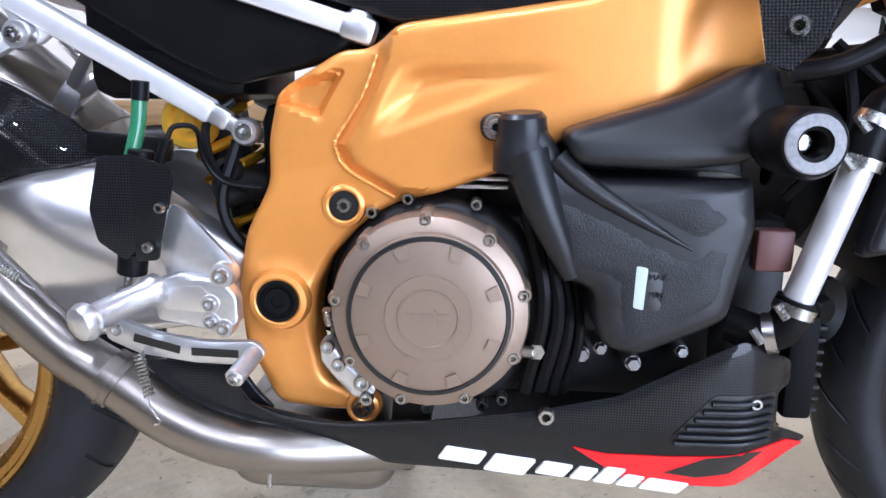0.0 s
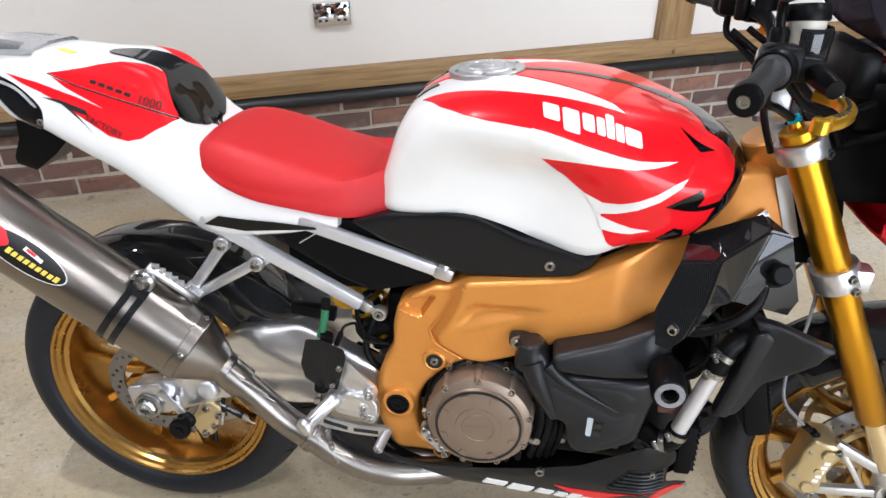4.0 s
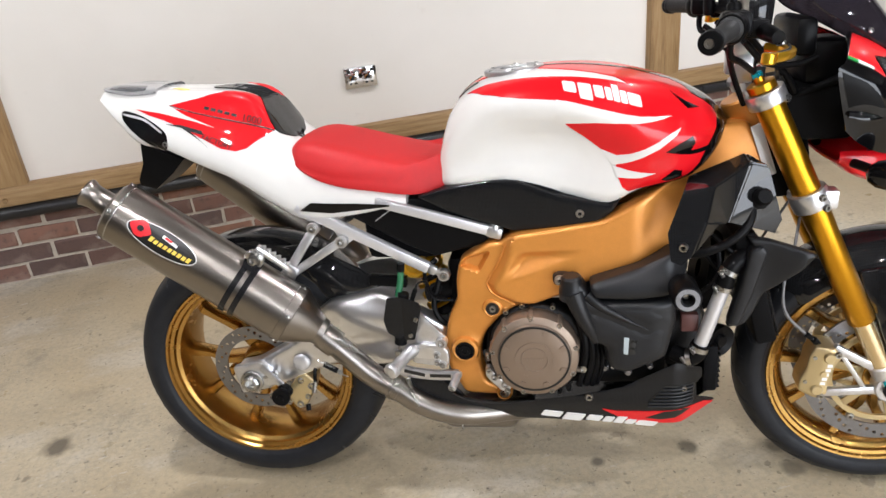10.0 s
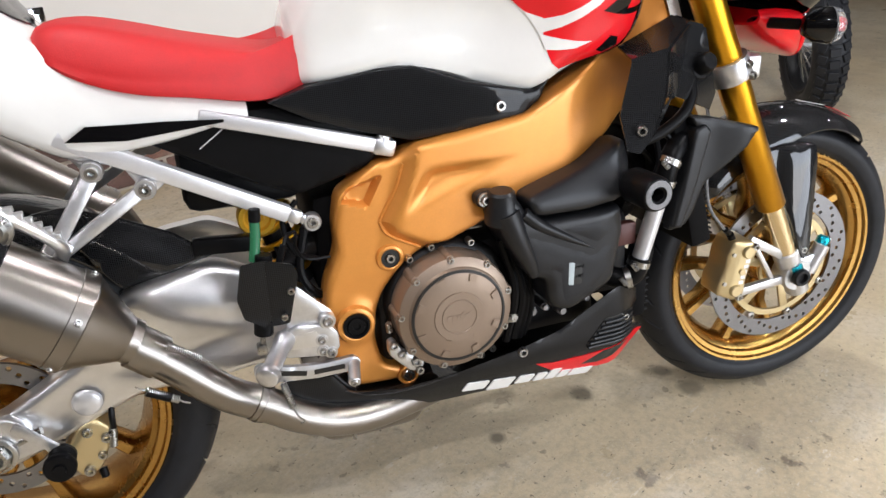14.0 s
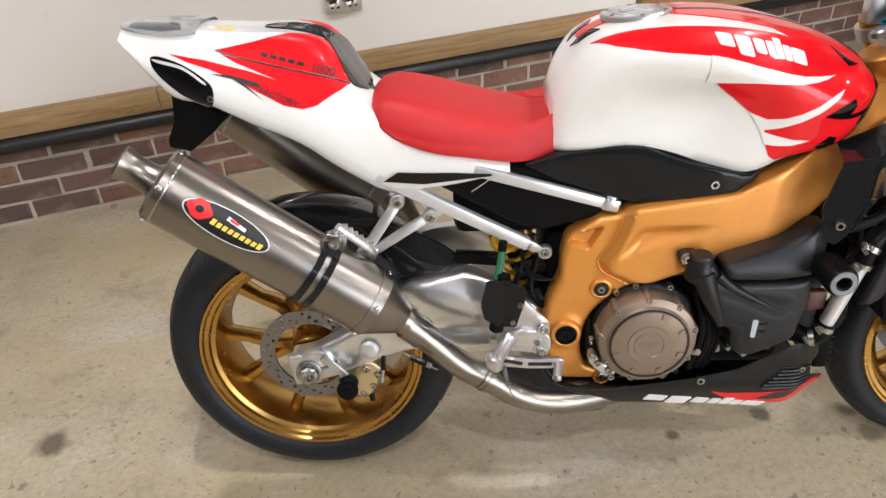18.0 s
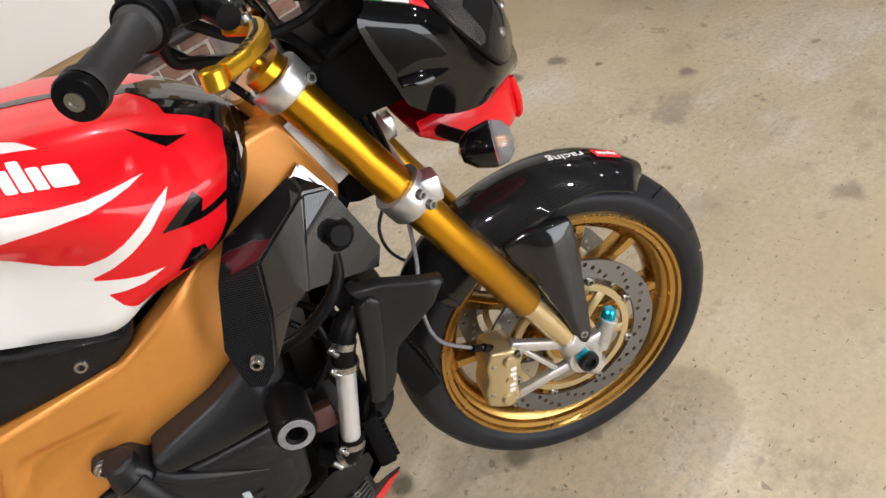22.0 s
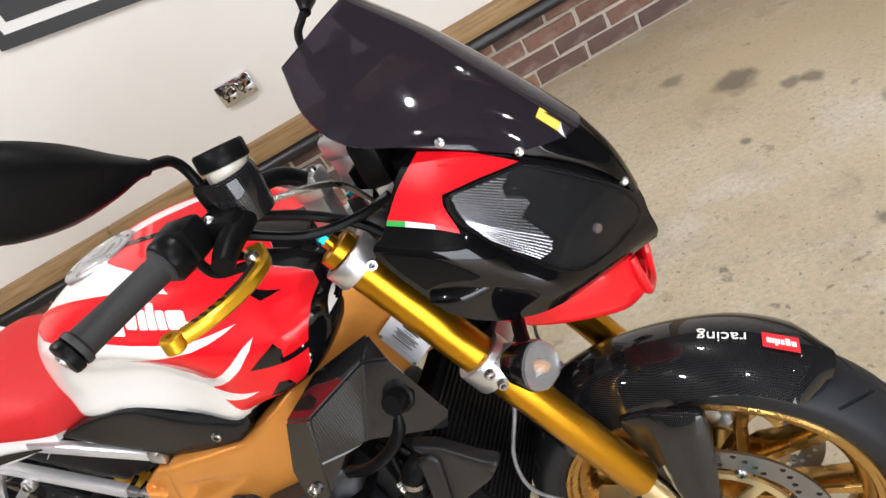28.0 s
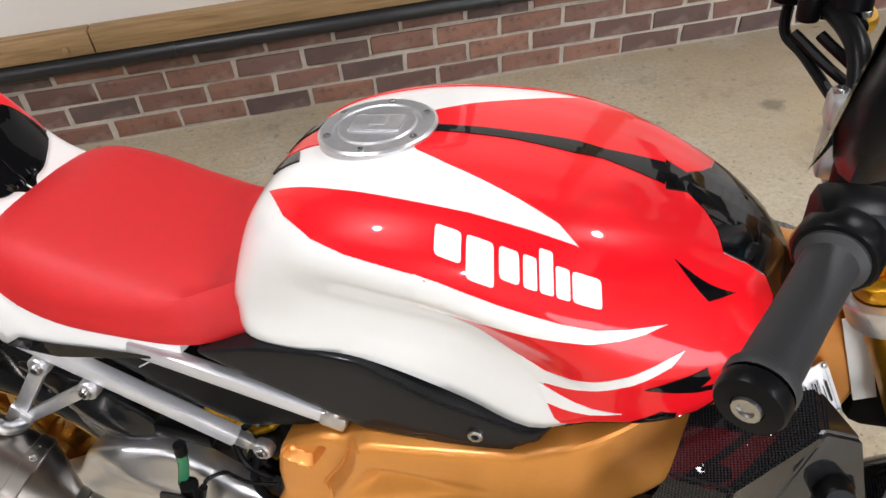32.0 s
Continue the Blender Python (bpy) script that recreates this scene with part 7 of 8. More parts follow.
res = bp("fluid_reservoir", lathe([(0, 0.0), (0.022, 0.0), (0.025, 0.004), (0.0255, 0.046)], 32, RB, rdir), AMBER, bars[0], "translucent brake fluid reservoir")
bp("reservoir_lid", lathe([(0.026, 0.044), (0.029, 0.045), (0.030, 0.048), (0.030, 0.063), (0.028, 0.066), (0.023, 0.066), (0.022, 0.064), (0, 0.064)], 36, RB, rdir), BLACK, bars[0], "black ribbed reservoir lid")
bp("reservoir_guard", loft([[RB + Vector((0.030 * math.cos(t) * f, 0.030 * math.sin(t) * f, z)) for t in [radians(-120 + 200 * j / 14) for j in range(15)]] + [RB + Vector((0.027 * math.cos(t) * f, 0.027 * math.sin(t) * f, z)) for t in [radians(80 - 200 * j / 14) for j in range(15)]] for z, f in ((-0.018, 0.9), (0.0, 1.0), (0.034, 1.08), (0.040, 1.0))]), CARBON, bars[0], "carbon reservoir guard")
bp("reservoir_bolt", bolt(1.052, -0.204, 1.066, 0.006, 0.006, (-0.5, -0.6, 0.6)), STEEL, bars[0])
bp("reservoir_left", lathe([(0, 0.0), (0.018, 0.0), (0.020, 0.03), (0.022, 0.031), (0.022, 0.042), (0, 0.043)], 28, MIRROR_STEER @ Vector((1.072, -0.150, 1.064)), rdir), BLACK, bars[1], "black clutch fluid reservoir")

# mirrors
M0, M1 = Vector((1.031, -0.212, 1.146)), Vector((0.972, -0.386, 1.240))
md = (M1 - M0).normalized()
mu = (Vector((0.15, 0, 1)) - md * md.dot(Vector((0.15, 0, 1)))).normalized()
mf = -md.cross(mu).normalized()
rings = []
for s, hu, hd, th in ((0.0, 0.010, 0.010, 0.010), (0.06, 0.013, 0.014, 0.012), (0.18, 0.020, 0.032, 0.020), (0.40, 0.034, 0.056, 0.028), (0.65, 0.042, 0.064, 0.028), (0.85, 0.040, 0.056, 0.022), (0.96, 0.028, 0.036, 0.014), (1.0, 0.010, 0.014, 0.006)):
    c = M0 + (M1 - M0) * s
    hu, hd = hu * 0.98, hd * 0.80
    rings.append(loop_spline([c + mu * hu, c + mf * th * 0.9 + mu * hu * 0.6, c + mf * th, c + mf * th * 0.7 - mu * hd * 0.7, c - mu * hd, c - mf * th * 0.5 - mu * hd * 0.7, c - mf * th * 0.5, c - mf * th * 0.5 + mu * hu * 0.7], 3))
mirrors = pair("mirror", loft(smooth_rings(rings, 3)), BLACK, label="black plastic rear-view mirror")
gl = [M0 + (M1 - M0) * s + mu * y - mf * th for s, y, th in ((0.22, 0.010, 0.0125), (0.45, 0.026, 0.0165), (0.70, 0.034, 0.0165), (0.90, 0.026, 0.0125), (0.90, -0.040, 0.0125), (0.70, -0.052, 0.0165), (0.45, -0.046, 0.0165), (0.24, -0.026, 0.0125))]
bm = bmesh.new()
bm.faces.new([bm.verts.new(p) for p in gl])
bmesh.ops.solidify(bm, geom=bm.faces, thickness=0.002)
pair("mirror_glass", bm, CHROME, mirrors, "silvered mirror glass")
pair("mirror_stalk", tube([(1.034, -0.164, 1.090), (1.031, -0.166, 1.118), (1.030, -0.176, 1.134), (1.031, -0.194, 1.142), M0 + md * 0.006], 0.0062, 30, 12), BLACK, mirrors)
pair("mirror_boot", lathe([(0.011, 0), (0.012, 0.003), (0.0125, 0.045), (0.009, 0.050), (0, 0.050)], 20, (1.036, -0.164, 1.046), (-0.03, 0.0, 1)), BLACK, mirrors)

# risers, yoke furniture, key, hoses
for s in (1, -1):
    bm = joined(box(1.066, 1.102, -s * 0.050 - 0.016, -s * 0.050 + 0.016, 0.940, 1.000, 0.006), box(1.062, 1.108, -s * 0.050 - 0.018, -s * 0.050 + 0.018, 0.992, 1.028, 0.008))
    rz = sp("riser", bm, ALLOY, None, "machined alloy handlebar riser")
    for du in (-0.014, 0.014):
        sp("bolt", bolt(1.085 + du, -s * 0.050, 1.027, 0.006, 0.005, (0, 0, 1)), STEEL, rz)
yoke = sp("steering_nut", lathe([(0, 0.012), (0.012, 0.012), (0.016, 0.009), (0.018, 0)], 8, STEM_P + UP * 0.262, UP), ALLOY, None, "alloy steering stem nut")
sp("damper", lathe([(0, 0.012), (0.010, 0.012), (0.011, 0.008), (0.011, 0)], 16, STEM_P + UP * 0.280 + Vector((0.02, 0.01, 0)), UP), BLUE_ANOD, yoke)
key = sp("ignition_key", joined(box(1.115, 1.120, -0.012, 0.012, 0.955, 0.992, 0.002), rod((1.118, 0, 0.94), (1.118, 0, 0.958), 0.012, 16)), BLACK, None, "ignition key with tags")
for k, (m_, a) in enumerate(((LETTER_WHITE, 0.5), (PRINT_RED, -0.4), (LETTER_BLACK, 0.1))):
    bm = box(-0.011, 0.011, -0.0012, 0.0012, -0.018, 0.018, 0.001)
    bm.transform(Matrix.Translation((1.118, -0.018 - 0.008 * k, 0.948)) @ Matrix.Rotation(a, 4, "Z") @ Matrix.Rotation(a, 4, "Y"))
    sp("tag", bm, m_, key)
for pts, r, m_ in (([(1.085, -0.150, 1.045), (1.12, -0.115, 1.03), (1.135, -0.07, 1.00), (1.150, -0.04, 0.94)], 0.0042, STEEL), ([(1.06, -0.16, 1.04), (1.10, -0.12, 1.00), (1.145, -0.10, 0.96), (1.17, -0.09, 0.92)], 0.0065, BLACK), ([(1.05, -0.18, 1.03), (1.10, -0.14, 0.985), (1.16, -0.11, 0.975), (1.20, -0.10, 0.985)], 0.006, BLACK), ([(1.02, -0.20, 1.02), (1.05, -0.12, 0.96), (1.08, -0.08, 0.90)], 0.0055, BLACK), ([(1.07, 0.16, 1.04), (1.12, 0.12, 1.00), (1.15, 0.09, 0.93)], 0.006, BLACK), ([(1.05, 0.19, 1.03), (1.11, 0.15, 0.99), (1.17, 0.10, 0.98)], 0.006, BLACK)):
    bp("cable", tube(pts, r, 24, 8), m_, bars[0], "control cable")
for s in (1, -1):
    sp("yoke_bolt", bolt(*(on_fork(0.915) + Vector((0.030, -s * 0.122, 0.004))), 0.008, 0.006, (0.5, -s * 0.8, 0.2)), STEEL, yoke)
    for k in range(2):
        sp("clamp_bolt", bolt(*(on_fork(0.708 + 0.020 * k) + Vector((0.018, -s * 0.136, 0))), 0.0075, 0.008, (0.45, -s * 0.9, 0)), STEEL, yoke)
    sp("clamp_ear", box(1.212, 1.262, -s * 0.112 - 0.018, -s * 0.112 + 0.018, 0.700, 0.740, 0.006), ALLOY, yoke)

# ---- front brakes and wheel furniture ----
for s in (1, -1):
    body = relief(rounded([(-0.028, -0.056), (0.010, -0.062), (0.028, -0.046), (0.021, -0.016), (0.021, 0.016), (0.028, 0.046), (0.010, 0.062), (-0.028, 0.056), (-0.033, 0.030), (-0.029, 0.0), (-0.033, -0.030)], 0.006), lambda u, w: 0.030 - 0.006 * smooth(0.0, -0.03, u), -0.030, 0.006, 0.008, s)
    body.transform(Matrix.Translation((1.268, -s * 0.100, 0.335)) @ Matrix.Rotation(radians(14), 4, "Y"))
    calf = sp("front_caliper", body, CALIPER, None, "pale gold four-piston front brake caliper")
    for dz in (-0.040, 0.0, 0.040):
        q = Matrix.Translation((1.268, -s * 0.100, 0.335)) @ Matrix.Rotation(radians(14), 4, "Y") @ Vector((0.004, 0, dz))
        sp("piston_cap", lathe([(0, 0.006), (0.010, 0.006), (0.0125, 0.003), (0.013, 0)] if dz else [(0, 0.004), (0.006, 0.004), (0.007, 0)], 20, (q.x, -s * 0.1295, q.z), (0, -s, 0)), CALIPER, calf)
    for k in range(5):
        q = Matrix.Translation((1.268, -s * 0.100, 0.335)) @ Matrix.Rotation(radians(14), 4, "Y") @ Vector((0.010, 0, -0.022 + 0.011 * k))
        sp("bar", box(q.x - 0.005, q.x + 0.005, -s * 0.1300 - 0.0006, -s * 0.1300 + 0.0006, q.z - 0.0036, q.z + 0.0036), LETTER_WHITE, calf)
    for dz in (-0.030, 0.030):
        q = Matrix.Translation((1.268, -s * 0.100, 0.335)) @ Matrix.Rotation(radians(14), 4, "Y") @ Vector((-0.022, 0, dz))
        sp("pad_pin", rod((q.x, -s * 0.128, q.z), (q.x, -s * 0.075, q.z), 0.004, 10), STEEL, calf)
    for dz in (-0.052, 0.052):
        q = Matrix.Translation((1.268, -s * 0.100, 0.335)) @ Matrix.Rotation(radians(14), 4, "Y") @ Vector((0.016, 0, dz))
        sp("bolt", bolt(q.x, -s * 0.130, q.z, 0.007, 0.006, (0, -s, 0)), STEEL, calf)
    sp("bracket", joined(strap((1.290, -s * 0.116, 0.392), (1.372, -s * 0.112, 0.345), 0.018, 0.014), strap((1.280, -s * 0.116, 0.283), (1.392, -s * 0.112, 0.292), 0.018, 0.014), strap((1.300, -s * 0.116, 0.385), (1.360, -s * 0.112, 0.292), 0.010, 0.010)), ALLOY, calf, "machined alloy caliper bracket")
    sp("axle_clamp", joined(strap((1.392, -s * 0.112, 0.318), (1.455, -s * 0.112, 0.326), 0.026, 0.020, (0, -1, 0), 0.005), rod((1.440, -s * 0.112, 0.298), (1.466, -s * 0.114, 0.352), 0.0155, 18)), ALLOY, calf)
    sp("adjuster", lathe([(0, 0.018), (0.009, 0.018), (0.0125, 0.013), (0.0125, 0)], 8, (1.464, -s * 0.112, 0.352), (0.42, 0, 0.9)), BLUE_ANOD, calf, "turquoise anodised adjuster")
    sp("axle_end", lathe([(0, 0.004), (0.010, 0.004), (0.011, 0.012), (0.016, 0.012), (0.018, 0.008), (0.018, 0)], 24, AX_F + Vector((0, -s * 0.128, 0)), (0, -s, 0)), DARK_METAL, calf)
    sp("brake_line", tube([(1.262, -s * 0.105, 0.395), (1.225, -s * 0.120, 0.430), (1.185, -s * 0.130, 0.480), (1.180, -s * 0.120, 0.540), (1.200, -s * 0.09, 0.600), (1.215, -s * 0.05, 0.66)], 0.0032, 40, 8), BRAID, calf, "braided brake line")
    sp("banjo", joined(rod((1.262, -s * 0.105, 0.392), (1.250, -s * 0.112, 0.408), 0.007, 10), rod((1.245, -s * 0.115, 0.412), (1.232, -s * 0.120, 0.424), 0.006, 10)), BLACK, calf)
    sp("bolt", bolt(1.414, -s * 0.122, 0.352, 0.0075, 0.005, (0, -s, 0)), STEEL, guard)

# ---- painted graphics on tank and tail ----
def skin(ob, axis):
    """Places on a body by its length and the angle round a line inside it (0 to the right, 90 on top)."""
    me = ob.data
    tree = BVHTree.FromPolygons([v.co[:] for v in me.vertices], [p.vertices[:] for p in me.polygons])

    def place(u, deg):
        t = radians(deg)
        d = Vector((0, -math.cos(t), math.sin(t)))
        o = Vector((u, 0, axis(u)))
        far = o + d * 0.6
        hit = tree.ray_cast(far, -d)
        return hit[0] if hit[0] else tree.find_nearest(far)[0]

    return place


DEG = 0.0028
tank_at = skin(tank, lambda u: 0.84 + 0.025 * smooth(0.95, 1.05, u))
tail_at = skin(tail, lambda u: 0.86 + (0.1 - u) * 0.33)


def paint(name, place, poly, material, thick, parent, label="", soft=True, step=0.008, sides=(1, -1)):
    """A thin layer of lacquer with a smooth outline, on both sides."""
    q = [(u, a * DEG) for u, a in poly]
    if soft:
        q = [tuple(v)[:2] for v in loop_spline([(x, y, 0) for x, y in q], 4)]
    pts, faces, rim = sheet2d(q, step)
    for s in sides:
        front, rear = [], []
        for x, y in pts:
            p = place(x, y / DEG)
            e1, e2 = place(x + 0.003, y / DEG) - p, place(x, y / DEG + 1.0) - p
            n2 = e1.cross(e2)
            n2 = n2.normalized() if n2.length > 1e-9 else Vector((0, 0, 1))
            if n2.dot(Vector((0, p.y, p.z - 0.87))) < 0:
                n2 = -n2
            f, r = p + n2 * thick, p - n2 * 0.0005
            front.append((f.x, s * f.y, f.z))
            rear.append((r.x, s * r.y, r.z))
        bp(name, shell(front, rear, faces), material, parent, label, 60)


RED_TANK = [(0.545, 53), (0.60, 52.5), (0.65, 51), (0.706, 49), (0.761, 47), (0.813, 44), (0.857, 41), (0.838, 47), (0.80, 54), (0.766, 60), (0.724, 67), (0.69, 74), (0.675, 82), (0.68, 90), (0.80, 90), (0.93, 90), (0.928, 76), (0.948, 80), (0.964, 70), (0.975, 58), (0.98, 45), (1.004, 38), (1.022, 28), (1.030, 15), (1.022, 3), (1.005, -8), (0.99, -18), (0.97, -22), (0.94, -23), (0.89, -26), (0.858, -28), (0.846, -25), (0.838, -19), (0.834, -11), (0.832, -4), (0.806, 1), (0.775, 10.5), (0.732, 20.5), (0.727, 30), (0.69, 31.5), (0.655, 33), (0.618, 36), (0.58, 42)]


def straight_ends(poly, n=3):
    """Adds points between the corners so that the smoothing keeps close to them."""
    out = []
    for a, b in zip(poly, poly[1:] + poly[:1]):
        out += [a, (a[0] * 0.85 + b[0] * 0.15, a[1] * 0.85 + b[1] * 0.15), (a[0] * 0.15 + b[0] * 0.85, a[1] * 0.15 + b[1] * 0.85)]
    return out


paint("red_paint", tank_at, RED_TANK, RED, 0.0014, tank, "glossy red flame paint", False, 0.006)
W1 = [(0.722, 30.3), (0.744, 29), (0.796, 25), (0.847, 21.5), (0.877, 20), (0.903, 20), (0.936, 21), (0.918, 18.5), (0.898, 17), (0.873, 16), (0.848, 16.5), (0.797, 18), (0.722, 19.5)]
W2 = [(0.805, 1), (0.835, -3.5), (0.86, -2), (0.885, 1), (0.91, 5), (0.935, 10), (0.953, 13), (0.944, 8.5), (0.915, 1), (0.886, -4), (0.858, -8), (0.828, -11)]
W3 = [(0.828, -11.5), (0.855, -13.5), (0.88, -15), (0.908, -16), (0.88, -18.5), (0.857, -19), (0.836, -19)]
for w in (W1, W2, W3):
    paint("white_flame", tank_at, straight_ends(w), WHITE, 0.0021, tank, "", True, 0.005)
for w, m_ in (([(0.925, -2), (0.950, 3), (0.974, 6), (0.979, 1), (0.972, -3.5), (1.012, -8), (1.006, -11), (0.96, -5)], BLACK_GLOSS), ([(0.937, 41), (0.968, 33), (0.992, 27), (0.969, 27)], BLACK_GLOSS), ([(0.918, -21), (0.943, -15), (0.957, -16.5), (0.957, -21), (0.93, -22.5)], BLACK_GLOSS), ([(0.520, 78), (0.53, 68), (0.566, 69), (0.556, 79)], BLACK_GLOSS), ([(0.70, 90), (0.70, 87.5), (0.78, 87), (0.84, 85), (0.868, 86), (0.90, 83), (0.926, 80), (0.93, 90)], BLACK_GLOSS)):
    paint("black_flame", tank_at, straight_ends(w), m_, 0.0023, tank, "", True, 0.005)
paint("red_paint", tank_at, [(0.532, 90), (0.532, 83), (0.585, 80), (0.592, 90)], RED, 0.0016, tank, "", False)
paint("black_nose", tank_at, [(0.928, 90), (0.927, 77), (0.948, 81), (0.964, 71), (0.975, 59), (0.98, 46), (1.004, 39), (1.022, 29), (1.030, 15), (1.022, 3), (1.005, -8), (0.992, -17), (1.012, -16), (1.034, -8), (1.044, 10), (1.046, 40), (1.046, 90)], BLACK_GLOSS, 0.0019, tank, "gloss black tank nose", False, 0.006)
paint("black_edge", tank_at, [(0.99, -18.5), (0.97, -22.5), (0.94, -23.5), (0.89, -26.5), (0.856, -30.5), (0.850, -36), (0.90, -34), (0.95, -30), (0.985, -26), (1.005, -19)], BLACK_GLOSS, 0.0019, tank, "", False)
paint("black_nose", tank_at, [(0.988, -19), (1.006, -14), (1.034, -8), (1.046, -6), (1.046, -75), (0.988, -75)], BLACK_GLOSS, 0.0017, tank, "", False)
cap_rings = half_rings([rows_ for rows_ in [(1.040, (0, 0.832), (0.045, 0.833), (0.080, 0.838), (0.092, 0.852), (0.090, 0.868), (0.048, 0.878), (0.022, 0.889), (0, 0.890)), (1.054, (0, 0.849), (0.034, 0.850), (0.056, 0.854), (0.065, 0.861), (0.059, 0.871), (0.029, 0.877), (0.015, 0.880), (0, 0.881)), (1.058, (0, 0.855), (0.02, 0.856), (0.03, 0.858), (0.032, 0.862), (0.030, 0.867), (0.016, 0.871), (0.008, 0.873), (0, 0.874))]], 20)
bp("nose_cap", loft(cap_rings), BLACK_GLOSS, tank, "", 60)


def tank_mark(x, y):
    """The maker's mark follows the red band: x along, y up it."""
    k = (x - 0.735) / 0.15
    return tank_at(x, 35.5 - 10.5 * k + y / 0.0032)


for bm in logo_shapes(lambda x, y: tank_mark(x, y), 0.737, 0.885, 0.0, 0.024, 0.0027, -0.15):
    bp("mark", bm, LETTER_WHITE, tank)
cap = Matrix.Translation((0.637, 0.0, 0.9835)) @ Matrix.Rotation(radians(-4), 4, "Y")
fc = bp("filler_cap", moved(lathe([(0.0, 0.0065), (0.040, 0.0065), (0.042, 0.0045), (0.046, 0.0045), (0.047, 0.0065), (0.060, 0.006), (0.063, 0.004), (0.063, -0.004)], 56), cap), ALLOY, tank, "round brushed alloy filler cap", 20)
bp("lock_flap", moved(joined(box(-0.028, 0.028, -0.017, 0.017, 0.006, 0.0095, 0.003), box(-0.006, 0.012, -0.010, 0.010, 0.008, 0.0115, 0.002)), cap), ALLOY, fc)
for k in range(6):
    t = radians(30 + 60 * k)
    bp("cap_bolt", moved(bolt(0.0535 * math.cos(t), 0.0535 * math.sin(t), 0.0058, 0.0042, 0.002, (0, 0, 1)), cap), STEEL, fc)

# tail graphics
paint("red_paint", tail_at, [(-0.103, 24), (-0.052, 38), (0.015, 54), (0.060, 66), (0.088, 68), (0.126, 29), (0.017, 25), (-0.049, 23)], RED, 0.0012, tail, "glossy red seat cowl panel", False)
paint("red_paint", tail_at, [(-0.188, 3), (-0.125, 9), (-0.050, 11.5), (0.001, 11), (-0.068, 16), (-0.096, 21.5), (-0.049, 21.5), (0.017, 23.5), (0.125, 27), (0.112, 19), (0.094, 11), (0.069, -1), (0.045, -7), (0.012, -9), (-0.034, -5), (-0.070, -1), (-0.117, 1), (-0.154, 0.5)], RED, 0.0008, tail, "", False)
paint("panel_line", tail_at, [(-0.104, 23.7), (-0.049, 22.8), (0.017, 24.8), (0.126, 28.6), (0.126, 27.2), (0.017, 23.4), (-0.049, 21.4), (-0.104, 22.6)], LETTER_BLACK, 0.0014, tail, "", False)
paint("black_cowl", tail_at, [(-0.018, 90), (-0.018, 79), (0.012, 73), (0.060, 70), (0.088, 67), (0.126, 30), (0.148, 36), (0.152, 55), (0.150, 90)], BLACK_GLOSS, 0.003, tail, "gloss black rear cowl")
paint("black_mark", tail_at, [(-0.113, -3), (-0.08, 2), (-0.03, 3), (-0.026, -1), (-0.055, -2), (-0.018, -12), (-0.030, -9), (-0.075, -1)], LETTER_BLACK, 0.0013, tail, "", False, 0.006)
for k in range(5):
    u0 = -0.024 + 0.0155 * k
    paint("bar", tail_at, [(u0, 30 + 0.1 * k), (u0 + 0.011, 30 + 0.1 * k), (u0 + 0.014, 33.6), (u0 + 0.003, 33.6)], LETTER_BLACK, 0.0017, tail, "", False, 0.006, (1,))


def on_tail_letters(text, size, u, deg, tilt, material):
    p = tail_at(u, deg)
    e1, e2 = (tail_at(u + 0.02, deg + tilt) - tail_at(u - 0.02, deg - tilt)).normalized(), (tail_at(u, deg + 3) - tail_at(u, deg - 3)).normalized()
    n2 = e1.cross(e2).normalized()
    e2 = n2.cross(e1)
    m = Matrix((e1, e2, n2)).transposed().to_4x4()
    lettering(text, size, Matrix.Translation(p + n2 * 0.0022) @ m, material, tail)


on_tail_letters("1000", 0.022, 0.083, 32, 0.7, LETTER_BLACK)
on_tail_letters("FACTORY", 0.016, 0.004, -4.0, -0.6, LETTER_BLACK)
paint("side_lens", tail_at, [(-0.222, -12), (-0.205, -5), (-0.165, -4), (-0.119, -11), (-0.112, -21), (-0.125, -32), (-0.170, -30), (-0.211, -23)], LENS_DARK, 0.0035, tail, "smoked rear indicator lens", True)
paint("side_lens_bed", tail_at, [(-0.222, -12), (-0.205, -5), (-0.165, -4), (-0.119, -11), (-0.112, -21), (-0.125, -32), (-0.170, -30), (-0.211, -23)], CARBON, 0.0010, tail, "", True)
# Silver strip painted where the lens's upper edge shines.
paint("lens_edge", tail_at, [(-0.214, -10.5), (-0.165, -6), (-0.126, -12), (-0.127, -14), (-0.165, -9), (-0.212, -13)], SILVER, 0.0040, tail, "", True, 0.006)
paint("tail_light", tail_at, [(-0.283, 15), (-0.20, 22), (-0.138, 36), (-0.148, 90), (-0.283, 90)], LENS_CLEAR, 0.006, tail, "clear tail light lens", False)
paint("tail_reflector", tail_at, [(-0.265, 24), (-0.20, 30), (-0.165, 38), (-0.172, 55), (-0.265, 48)], DARK_METAL, 0.0035, tail, "", False)
paint("yellow_sticker", tail_at, [(-0.117, 66), (-0.082, 57), (-0.076, 66), (-0.110, 76)], LETTER_YELLOW, 0.0012, tail, "small yellow sticker", False, 0.008, (1,))
paint("white_sticker", tail_at, [(-0.132, 70), (-0.119, 66.5), (-0.112, 76), (-0.126, 79)], LETTER_WHITE, 0.0012, tail, "", False, 0.008, (1,))
bp("tail_screw", bolt(-0.118, -0.108, 0.884, 0.006, 0.004), STEEL, tail)
# number plate hanger under the tail
rings = [[Vector((u0, -b, z0)), Vector((u1, -b, z1)), Vector((u1, b, z1)), Vector((u0, b, z0))] for u0, u1, z0, z1, b in ((-0.205, -0.110, 0.880, 0.838, 0.060), (-0.212, -0.142, 0.832, 0.808, 0.056), (-0.230, -0.180, 0.795, 0.780, 0.056), (-0.232, -0.195, 0.780, 0.770, 0.050))]
